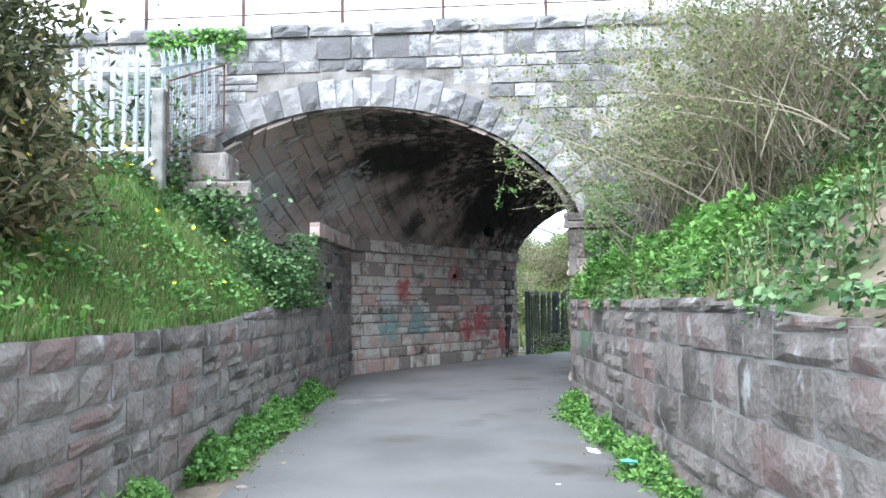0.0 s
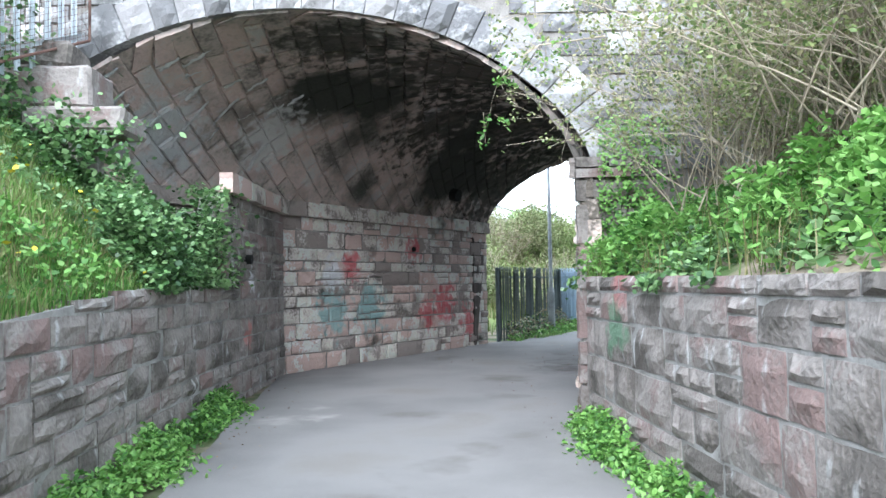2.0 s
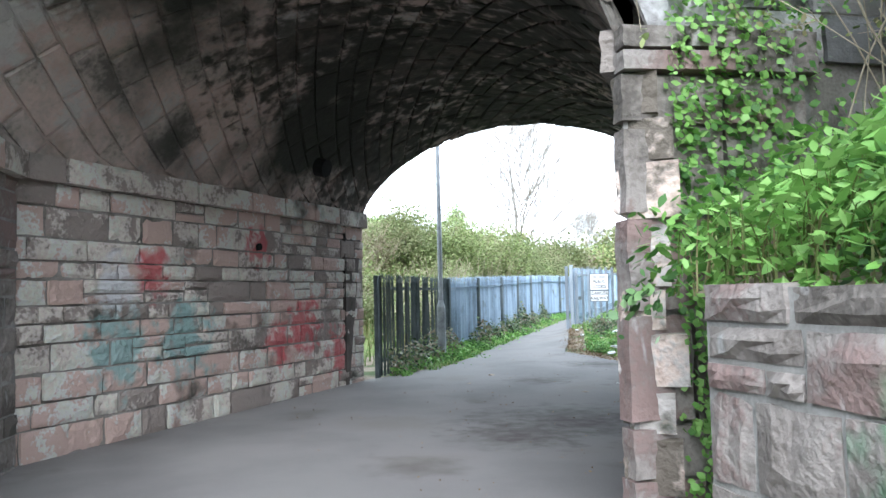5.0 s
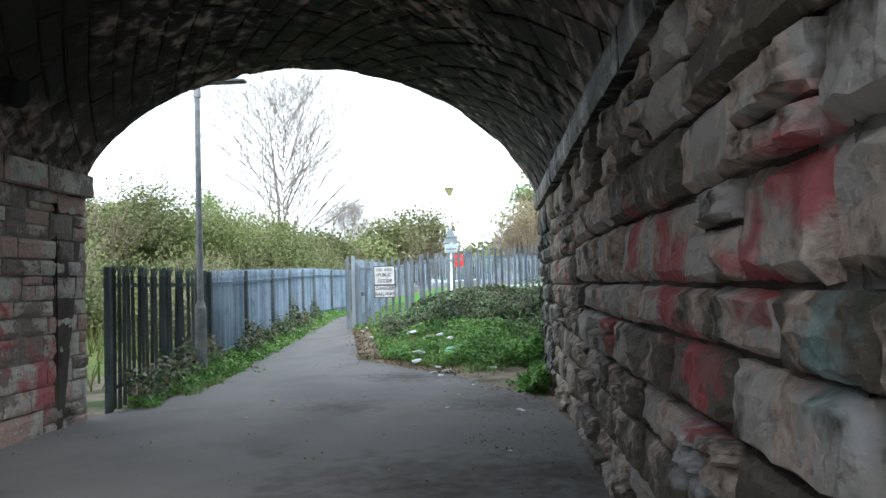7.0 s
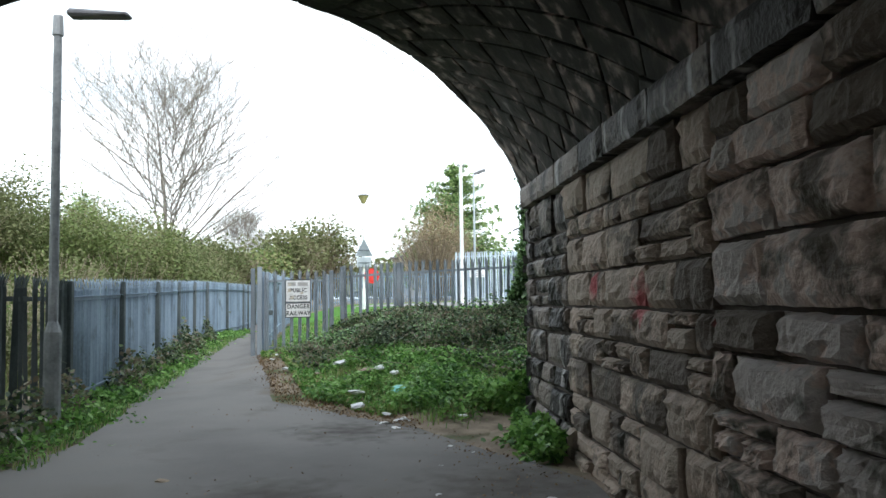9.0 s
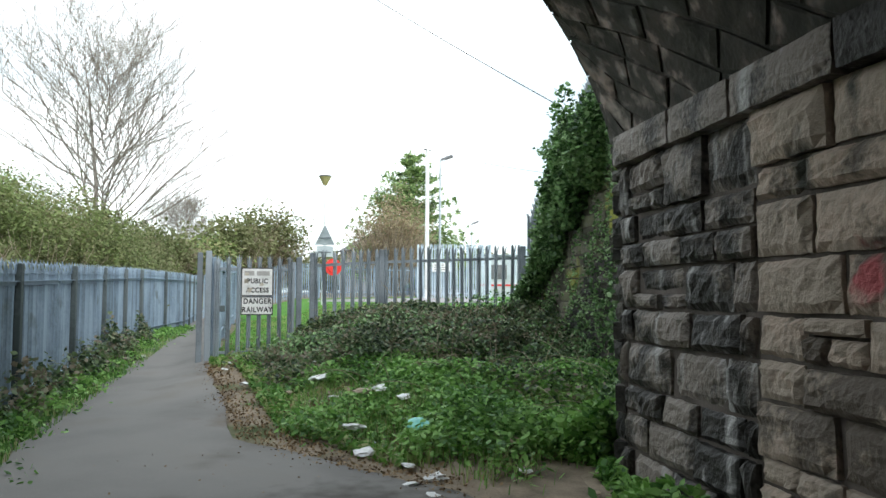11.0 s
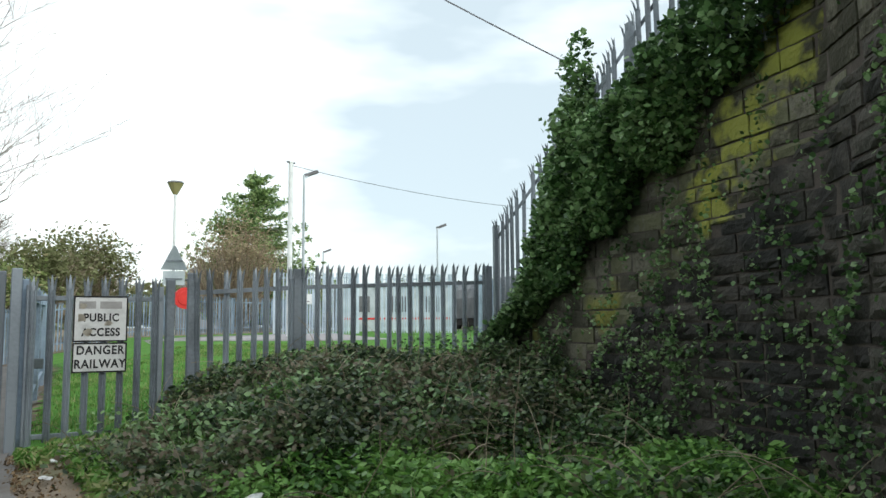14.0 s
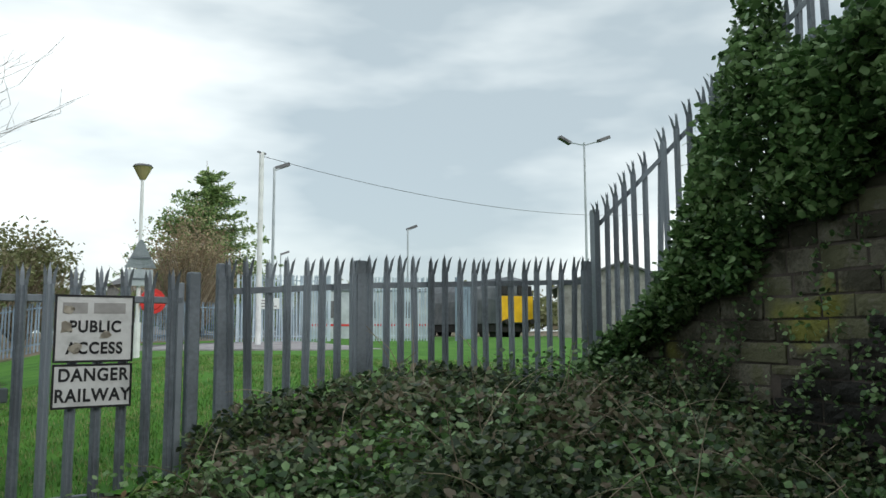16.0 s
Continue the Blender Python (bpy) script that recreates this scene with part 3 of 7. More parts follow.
def impost(pts, parent, meshes, seed):
    rng = random.Random(seed)
    a, b = Vector(pts[0]), Vector(pts[1])
    d = (b - a).normalized()
    total = (b - a).length
    s = 0
    while s < total - 0.05:
        e = min(total, s + rng.uniform(0.7, 1.1))
        if total - e < 0.3:
            e = total
        p = a + d * (s + e) / 2
        ob = new("impost_stone", meshes[rng.randrange(len(meshes))])
        ob.matrix_basis = Matrix.Translation((p.x, p.y, SPRING - 0.01)) @ Euler((0, 0, math.atan2(d.y, d.x))).to_matrix().to_4x4() @ Matrix.Translation((0, -0.10, rng.uniform(-0.006, 0.006))) @ Matrix.Diagonal((e - s - 0.012, 0.26, 0.24, 1))
        ob.parent = parent
        s = e


S_IMPOST = [stone_mesh("impost_stone", 90 + i, M_RED, 0.32, 6, 3, 0.5) for i in range(5)]
impost(TL, abut_left, S_IMPOST, 5)
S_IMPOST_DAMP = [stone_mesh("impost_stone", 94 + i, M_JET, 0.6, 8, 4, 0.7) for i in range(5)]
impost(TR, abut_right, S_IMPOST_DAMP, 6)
impost([(-2.1, 12.55), (-1.98, 14.2)], wall_left, S_IMPOST, 17)
impost([(-1.98, 14.2), (-1.83, 15.5)], wall_left, S_IMPOST, 7)


# soffit: sooty shell and skewed courses of stones, in one mesh
def soffit():
    verts, faces = [], []

    def place(u, y, inset):
        x, z = arch_z(y, u)
        a = (x_right(y) - x_left(y)) / 2
        x1, z1 = arch_z(y, min(1, u + 0.01))
        x0, z0 = arch_z(y, max(0, u - 0.01))
        n = Vector((-(z1 - z0), 0, (x1 - x0))).normalized()
        return (x - n.x * inset, y, z - n.z * inset)

    def quad_grid(u0, u1, v0, v1, nu, nv, inset):
        k = len(verts)
        for j in range(nv + 1):
            for i in range(nu + 1):
                u = u0 + (u1 - u0) * i / nu
                x, _ = arch_z(16, u)
                y0 = y_face(arch_z(11.8, u)[0]) + 0.05
                y = y0 + (Y_FAR - 0.05 - y0) * (v0 + (v1 - v0) * j / nv)
                verts.append(place(u, y, inset))
        for j in range(nv):
            for i in range(nu):
                a = k + j * (nu + 1) + i
                faces.append((a, a + nu + 1, a + nu + 2, a + 1))
    quad_grid(0, 1, 0, 1, 48, 20, -0.0)
    quad_grid(0, 1, 0, 1, 24, 8, -0.42)
    rng = random.Random(8)
    # the development of the skew vault: arc across its axis, way along its axis; courses square to the face at the crown
    AX, AY = 0.593, 0.805
    half = (x_right(16) - x_left(16)) / 2
    mid_0, mid_k = (x_right(0) + x_left(0)) / 2, (x_right(1) + x_left(1) - x_right(0) - x_left(0)) / 2
    prof = [arch_z(16, i / 200) for i in range(201)]
    arc = [0.0]
    for (xa, za), (xb, zb) in zip(prof, prof[1:]):
        arc.append(arc[-1] + math.hypot((xb - xa) * AY, zb - za))
    P = arc[-1]

    def spot(p, w, lift):
        """A place on the soffit by its development."""
        i = min(199, max(0, int(np.searchsorted(arc, p)) - 1))
        u = (i + min(1, max(0, (p - arc[i]) / (arc[i + 1] - arc[i])))) / 200
        dx = -half * math.cos(math.pi * u)
        y = (w - AX * (mid_0 + dx)) / (AX * mid_k + AY)
        y0 = y_face(arch_z(11.8, u)[0]) + 0.05
        return place(u, min(Y_FAR - 0.05, max(y0, y)), lift)
    ca, sa = AY, AX
    r = -6.0
    while r < 26:
        h = rng.uniform(0.22, 0.31)
        c = 2.0 - rng.random()
        while c < 26:
            n = rng.uniform(0.35, 0.75)
            pts = []
            for (cc, rr) in ((c + 0.010, r + 0.010), (c + n - 0.010, r + 0.010), (c + n - 0.010, r + h - 0.010), (c + 0.010, r + h - 0.010)):
                pts.append((min(P, max(0, rr * ca - cc * sa)), cc * ca + rr * sa))
            ys = [spot(p, w, 0)[1] for p, w in pts]
            area = 0
            for (x0, y0), (x1, y1) in zip(pts, pts[1:] + pts[:1]):
                area += x0 * y1 - x1 * y0
            if abs(area) > 0.03 and max(ys) - min(ys) > 0.06:
                k = len(verts)
                pr = rng.uniform(0.012, 0.045)
                mid = (sum(p[0] for p in pts) / 4, sum(p[1] for p in pts) / 4)
                for lift, sc in ((-0.02, 1.0), (pr * 0.6, 0.98), (pr, 0.82)):
                    for p, w in pts:
                        verts.append(spot(mid[0] + (p - mid[0]) * sc, mid[1] + (w - mid[1]) * sc, lift + (rng.uniform(-0.008, 0.012) if lift > 0 else 0)))
                for lv in range(2):
                    for j in range(4):
                        a, b = k + lv * 4 + j, k + lv * 4 + (j + 1) % 4
                        faces.append((a, b, b + 4, a + 4))
                faces.append((k + 8, k + 9, k + 10, k + 11))
            c += n
        r += h
    # lime leached from the joints: thin ragged crusts running down the vault
    lv, lf = [], []
    for _ in range(20):
        w = rng.uniform(7.7, 10.6)
        p = rng.uniform(0.35, 1.9)
        L, wd = rng.uniform(0.15, 0.6), rng.uniform(0.02, 0.05)
        k = len(lv)
        for i in range(7):
            t = i / 6
            ww = w + 0.10 * t + rng.gauss(0, 0.012)
            half_w = wd * (1 - 0.75 * abs(2 * t - 0.8)) * rng.uniform(0.6, 1.4)
            pp = p + L * t
            lv += [spot(pp, ww - half_w, 0.030), spot(pp, ww, 0.058), spot(pp, ww + half_w, 0.030)]
        for i in range(6):
            for j in range(2):
                a = k + i * 3 + j
                lf.append((a, a + 1, a + 4, a + 3))
    tagged(raw("lime_streaks", lv, lf, M_LIME, smooth=True), "pale lime crusts leached down the sooty vault", "streaks", kind="stuff")
    return tagged(raw("ceiling", verts, faces, M_SOFFIT), "sooty skewed stone barrel vault of the railway bridge", "ceiling", kind="structure")


soffit()


# facades
def facade(name, yf, x0, x1, top, thick, material, label):
    """A spandrel wall with the arch cut through it."""
    xs = sorted(set([x0 + (x1 - x0) * i / 40 for i in range(41)]))
    cut = [arch_z(yf(-1), i / 60)[0] for i in range(61)]
    xs = sorted([x for x in xs if x < cut[0] - 0.01 or x > cut[-1] + 0.01] + cut)
    verts, faces = [], []
    for x in xs:
        z = arch_at(x, yf(-1)) if cut[0] < x < cut[-1] else (SPRING if abs(x - cut[0]) < 1e-6 or abs(x - cut[-1]) < 1e-6 or (thick < 0 and cut[-1] < x < cut[-1] + 0.9) else -0.6)
        y = yf(x)
        xb = x + (0.737 * thick if cut[0] - 0.01 < x < cut[-1] + 0.01 else 0)
        verts += [(x, y + 0.015 * (1 if thick > 0 else -1), z), (x, y + 0.015 * (1 if thick > 0 else -1), top), (xb, y + thick, top), (xb, y + thick, z)]
    for i in range(len(xs) - 1):
        k = i * 4
        for j in range(4):
            faces.append((k + j, k + (j + 1) % 4, k + 4 + (j + 1) % 4, k + 4 + j))
    return tagged(raw(name, verts, faces, material), label, "wall", kind="structure")


def voussoirs(parent, yf, sign, meshes_mat, seed, count, ring, depth=0.4):
    """Wedge stones round the arch, proud of the wall."""
    rng = random.Random(seed)
    y = yf(-1)
    dense = [arch_z(y, i / 400) for i in range(401)]
    run = [0]
    for a, b in zip(dense, dense[1:]):
        run.append(run[-1] + math.dist(a, b))
    cuts = [0]
    while cuts[-1] < run[-1] - 0.2:
        cuts.append(cuts[-1] + run[-1] / count * rng.uniform(0.8, 1.2))
    cuts[-1] = run[-1]

    def at(s):
        i = min(399, max(0, next((k for k in range(400) if run[k + 1] >= s), 399)))
        (xa, za), (xb, zb) = dense[i], dense[i + 1]
        f = (s - run[i]) / max(1e-6, run[i + 1] - run[i])
        n = Vector((-(zb - za), (xb - xa))).normalized()
        return xa + (xb - xa) * f, za + (zb - za) * f, n
    for a, b in zip(cuts, cuts[1:]):
        h = ring * rng.uniform(0.88, 1.12)
        bm = bmesh.new()
        nu, nv = 3, 4
        pr = rng.uniform(0.03, 0.07)
        front = []
        for j in range(nv + 1):
            row = []
            for i in range(nu + 1):
                s = a + 0.008 + (b - a - 0.016) * i / nu
                x, z, n = at(s)
                d = h * j / nv
                edge = i in (0, nu) or j in (0, nv)
                out = 0.012 if edge else pr * rng.uniform(0.6, 1.5)
                px = x + n.x * d
                row.append(bm.verts.new((px, yf(px) - sign * out, z + n.y * d)))
            front.append(row)
        for j in range(nv):
            for i in range(nu):
                f = (front[j][i], front[j][i + 1], front[j + 1][i + 1], front[j + 1][i])
                bm.faces.new(f if sign > 0 else f[::-1])
        ring_v = front[0] + [front[j][nu] for j in range(1, nv + 1)] + front[nv][-2::-1] + [front[j][0] for j in range(nv - 1, 0, -1)]
        back = [bm.verts.new((v.co.x + 0.737 * sign * depth, v.co.y + sign * depth, v.co.z)) for v in ring_v]
        for i in range(len(ring_v)):
            k = (i + 1) % len(ring_v)
            f = (ring_v[k], ring_v[i], back[i], back[k])
            bm.faces.new(f if sign > 0 else f[::-1])
        part("voussoir", bm, meshes_mat, parent)


face_near = facade("wall_bridge_near", y_face, -9.0, 5.5, PARAPET - 0.02, 0.5, M_MORTAR, "pale weathered stone face of the railway bridge")


def clear_of_arch(p, bottom, top, half):
    for dx in (-half, 0, half):
        z = arch_at(p.x + dx, y_face(-1))
        if z is not None and bottom < z + 0.40:
            return False
    return True


stone_face(face_near, [(-6.5, y_face(-6.5)), (4.2, y_face(4.2))], 2.3, PARAPET - 0.16, S_PALE, 105, 0.17, 0.30, (0.25, 0.6), depth=0.16, keep=clear_of_arch)
stone_face(face_near, [(-6.5, y_face(-6.5) - 0.05), (4.2, y_face(4.2) - 0.05)], PARAPET - 0.16, PARAPET + 0.06, S_PALE, 106, 0.2, 0.24, (0.5, 1.0), depth=0.3, name="coping_stone")
voussoirs(face_near, y_face, 1, M_PALE, 4, 27, 0.46)
# quoins of the right pier, below the springing
plan = [(1.90, y_face(1.9) + 0.005), (2.95, y_face(2.95) + 0.005), (2.95, 12.3), (x_right(12.3) + 0.02, 12.3)]
raw("pier_core", [(x, y, z) for z in (-0.6, SPRING) for x, y in plan], [(3, 2, 1, 0), (4, 5, 6, 7), (0, 1, 5, 4), (1, 2, 6, 5), (2, 3, 7, 6), (3, 0, 4, 7)], M_POINT, face_near)
stone_face(face_near, [(1.86, y_face(1.86) - 0.035), (2.9, y_face(2.9) - 0.035)], -0.4, SPRING - 0.14, S_JAMB, 107, 0.36, 0.55, (0.5, 0.9), depth=0.2, jitter=0.004)
stone_face(face_near, [(1.86, y_face(1.92) - 0.09), (2.95, y_face(2.9) - 0.09)], SPRING - 0.14, SPRING + 0.1, S_JAMB, 117, 0.24, 0.25, (0.5, 0.9), depth=0.2, name="impost_stone")

face_far = facade("wall_bridge_far", lambda x: Y_FAR, -6.0, 13.0, PARAPET, -0.5, M_MORTAR_DK, "dark stone face of the railway bridge above the footpath")
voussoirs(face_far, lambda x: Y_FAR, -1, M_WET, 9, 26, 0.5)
bm = bmesh.new()
box(bm, -14, 12.3, 4.75, 18, 20.2, 5.0)
tagged(part("bridge_deck", bm, M_SOIL), "gravel-covered railway deck over the arch", "deck", kind="structure")

# wing wall beyond the arch
WING = [(14.25, 26.35), (13.75, 25.6), (13.2, 24.75), (12.76, 24.12), (12.42, 23.7), (12.0, 23.1), (11.5, 22.45), (10.93, 21.75), (9.8, 21.15), (8.5, 20.62), (8.4, 20.49)]


def wing_top(s):
    return lerp_table([(0, 0.95), (3.8, 3.0), (5.8, 4.05), (7.1, 4.6), (8.6, 5.3)], s)


wing = wall_body("wall_wing", WING, -0.6, lambda s: wing_top(s) - 0.02, 0.6, M_MORTAR_DK, "dark damp stone wing wall with yellow lichen and ivy")
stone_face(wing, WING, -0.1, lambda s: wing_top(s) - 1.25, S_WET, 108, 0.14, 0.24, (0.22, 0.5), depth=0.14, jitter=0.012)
stone_face(wing, WING, lambda s: wing_top(s) - 1.2, wing_top, S_TAN, 118, 0.13, 0.21, (0.2, 0.46), depth=0.13, jitter=0.010)


# railway embankment on both sides
M_PASTURE = mat("rough_pasture", [(0.09, 0.12, 0.03), (0.16, 0.20, 0.06), (0.24, 0.22, 0.10)], 0.95, 0.5, 8, 0.6, 0.05)
for nm, xa, xb in (("embankment_left", -60, -5.2), ("embankment_right", 9.6, 70)):
    ya, yb = (12.4, 20.1)
    rows = ((1.0, 3.0, 5.5, 8.0, 10.2, ya, yb, 22.5, 25.0, 29.0) if nm == "embankment_left" else (1.0, 3.0, 5.5, 8.0, 10.2, ya, yb, 20.3, 20.4))
    def bank_z(x, y):
        over = max(0, ya - y, y - yb)
        side = smooth(-8.8, -9.4, x) if x < 0 else smooth(12.5, 13.5, x)
        return max(-0.5, 4.86 - over * (0.48 if side > 0.5 else 60)) + 0.1 * noise.noise((x * 0.4, y * 0.4, 1)) - 0.06
    grid_sheet(nm, spread([(xa, xb, 2.0)]), rows, bank_z, M_PASTURE, "grassy railway embankment beside the bridge", "embankment")


# ---- palisade fences ----
def pale_mesh(name, material, height, width=0.068):
    """A W-section steel pale with a splayed, three-pointed head."""
    w, d = width / 2, 0.018
    prof = [(-w, 0.004), (-w * 0.55, -d), (-w * 0.12, -0.002), (w * 0.12, -0.002), (w * 0.55, -d), (w, 0.004)]
    verts, faces = [], []
    t = 0.003
    for z in (0.0, height - 0.16):
        for s in (-t, t):
            verts += [(x, y + s, z) for x, y in prof]
    n = len(prof)
    for i in range(n - 1):
        a = i
        faces.append((a, a + 1, a + 1 + 2 * n, a + 2 * n))
        faces.append((a + n + 1, a + n, a + 3 * n, a + 3 * n + 1))
    for a in (0, n - 1):
        faces.append((a, a + 2 * n, a + 3 * n, a + n))
    # prongs
    z0 = height - 0.16
    for x0, x1, tip, lean in ((-w, -w * 0.3, (-w * 1.25, -0.055, height - 0.02), 0), (-w * 0.45, w * 0.45, (0, 0.012, height), 0), (w * 0.3, w, (w * 1.25, -0.055, height - 0.02), 0)):
        k = len(verts)
        xm, hw = (x0 + x1) / 2, (x1 - x0) / 2
        bx = tip[0] * 0.55 + xm * 0.45
        by = tip[1] * 0.5
        zz = z0 + 0.095
        verts += [(x0, -0.006, z0 - 0.01), (x1, -0.006, z0 - 0.01), (x1, 0.006, z0 - 0.01), (x0, 0.006, z0 - 0.01),
                  (bx - hw * 0.8, by - 0.005, zz), (bx + hw * 0.8, by - 0.005, zz), (bx + hw * 0.8, by + 0.006, zz), (bx - hw * 0.8, by + 0.006, zz), tip]
        for j in range(4):
            j2 = (j + 1) % 4
            faces.append((k + j, k + j2, k + 4 + j2, k + 4 + j))
            faces.append((k + 4 + j, k + 4 + j2, k + 8))
    me = bpy.data.meshes.new(name)
    me.from_pydata(verts, [], faces)
    me.materials.append(material)
    me.update()
    return me


def palisade(name, pts, base, height, material, label, spacing=0.155, post_gap=2.6, posts=True, side=1, seed=1, group="", post_h=None, ends=True, lean=0.012, width=0.068, post_mat=None):
    """Posts, two rails a bay and single pales along a plan line; base: height of the ground under it."""
    rng = random.Random(seed)
    P = [Vector(p) for p in pts]
    thing = empty(name, Matrix.Translation((P[0].x, P[0].y, base(P[0].x, P[0].y))), label, "fence", group)
    inv = thing.matrix_basis.inverted()
    pale = pale_mesh("pale", material, height, width)
    bmp = bmesh.new()
    box(bmp, -0.05, -0.035, -0.3, 0.05, 0.035, (post_h or height) - 0.02, bevel=0.008)
    pm = bpy.data.meshes.new("post")
    bmp.to_mesh(pm)
    bmp.free()
    pm.materials.append(post_mat or material)

    def put(nm, data, m):
        ob = new(nm, data)
        ob.matrix_basis = inv @ m
        ob.parent = thing
        return ob
    for a, b in zip(P, P[1:]):
        n = (b - a).length
        d = (b - a) / n
        ang = math.atan2(d.y, d.x)
        bays = max(1, round(n / post_gap))
        for k in range(bays):
            q0, q1 = a + d * n * k / bays, a + d * n * (k + 1) / bays
            z0, z1 = base(q0.x, q0.y), base(q1.x, q1.y)
            if posts and (ends or k > 0 or (a - P[0]).length > 0.01):
                put("post", pm, Matrix.Translation((q0.x, q0.y, z0)) @ pose(0, 0, 0, 0, 0, math.degrees(ang)) @ Matrix.Translation((0, 0.03 * side, 0)))
            for h in (0.28, height - 0.24):
                bm = bmesh.new()
                s, e = Vector((q0.x, q0.y, z0 + h)), Vector((q1.x, q1.y, z1 + h))
                L = (e - s).length
                rise = math.atan2(e.z - s.z, (q1 - q0).length)
                box(bm, 0, 0.012 * side - 0.003, -0.025, L, 0.012 * side + 0.003, 0.025)
                box(bm, 0, min(0.012 * side, 0.05 * side), 0.019, L, max(0.012 * side, 0.05 * side), 0.025)
                r = part("rail", bm, material, thing)
                r.matrix_basis = inv @ (Matrix.Translation(s) @ Euler((0, -rise, ang)).to_matrix().to_4x4())
            m = max(1, round((q1 - q0).length / spacing))
            for i in range(m):
                q = q0.lerp(q1, (i + 0.5) / m)
                z = base(q.x, q.y)
                put("pale", pale, Matrix.Translation((q.x, q.y, z + 0.03 + rng.uniform(-0.012, 0.012))) @ Euler((rng.gauss(0, lean), rng.gauss(0, lean), ang + (0 if side > 0 else math.pi))).to_matrix().to_4x4())
    if posts and ends:
        q = P[-1]
        put("post", pm, Matrix.Translation((q.x, q.y, base(q.x, q.y))) @ pose(0, 0, 0, 0, 0, math.degrees(ang)) @ Matrix.Translation((0, 0.03 * side, 0)))
    return thing


def on_land(x, y):
    return land(x, y)


# beside the path, beyond the bridge
FENCE_L = [(2.25, 20.95), (4.35, 24.4), (6.95, 28.5), (10.7, 34.9), (14.0, 39.4), (17.4, 45.2)]
def fence_base(x, y):
    return lerp_table([(20, -0.22), (24.4, -0.22), (28.5, -0.12), (35, 0.04), (45, 0.1)], y)


# first stretch darker: the shade beside the bridge is put into its colour
palisade("palisade_fence", FENCE_L[:2], fence_base, 1.72, M_STEEL_DARK_AND_SHADE, "steel palisade fence next to the bridge, its shade painted in dark grey-green", side=1, seed=2, post_gap=2.0)
palisade("palisade_fence", FENCE_L[1:], fence_base, 1.72, M_STEEL_BLUE, "blue-grey steel fence of close-set pales beside the asphalt path", side=-1, seed=3, post_gap=2.4, width=0.146, post_mat=M_STEEL_DARK_AND_SHADE, lean=0.004)
palisade("palisade_fence", [(17.4, 45.2), (20.5, 48.0), (31.5, 50.5), (46, 51)], on_land, 1.75, M_STEEL_BLUE, "blue-grey steel palisade fence at the back of the lawn", side=1, seed=4)
G0, G1 = Vector((9.33, 28.84)), Vector((10.52, 28.21))


def gate_base(x, y):
    return lerp_table([(9.3, 0.10), (10.5, 0.14), (11.8, 0.24), (14.2, 0.36)], x)


palisade("palisade_fence", [(10.74, 28.09), (11.8, 27.53), (14.16, 26.28)], gate_base, 1.76, M_STEEL, "weathered steel palisade fence behind the brambles", side=1, seed=5, post_gap=2.7)
palisade("palisade_fence", [(9.36, 29.0), (11.6, 32.7), (16.0, 39.8)], lambda x, y: 0.1 + 0.02 * (y - 29), 1.72, M_STEEL_BLUE, "blue-grey steel palisade fence between the path and the lawn", side=-1, seed=6)


def text_mesh(name, body, size, material, m, parent, squeeze=1.0):
    cu = bpy.data.curves.new(name, "FONT")
    cu.body, cu.size, cu.extrude, cu.align_x, cu.align_y = body, size, 0.0008, "CENTER", "CENTER"
    cu.space_character, cu.offset = 1.12, 0.0035
    ob = bpy.data.objects.new(name, cu)
    me = bpy.data.meshes.new_from_object(ob)
    bpy.data.objects.remove(ob)
    me.materials.append(material)
    t = new(name, me)
    t.matrix_basis = m
    t.parent = parent
    return t


M_SIGN = mat("faded_white_sign", [(0.499, 0.499, 0.49), (0.636, 0.636, 0.628), (0.688, 0.688, 0.679)], 0.5, 5, 30, 0.03, 0.002)
M_BLACK = mat("black_lettering", [(0.012, 0.012, 0.014), (0.03, 0.03, 0.032)], 0.5, 5, 30, 0)
M_GHOST = mat("faded_grey_lettering", [(0.28, 0.27, 0.26), (0.40, 0.39, 0.38)], 0.6, 5, 30, 0)
M_PEEL = mat("peeled_beige_patch", [(0.42, 0.38, 0.31), (0.55, 0.50, 0.42)], 0.7, 12, 60, 0.1, 0.002)


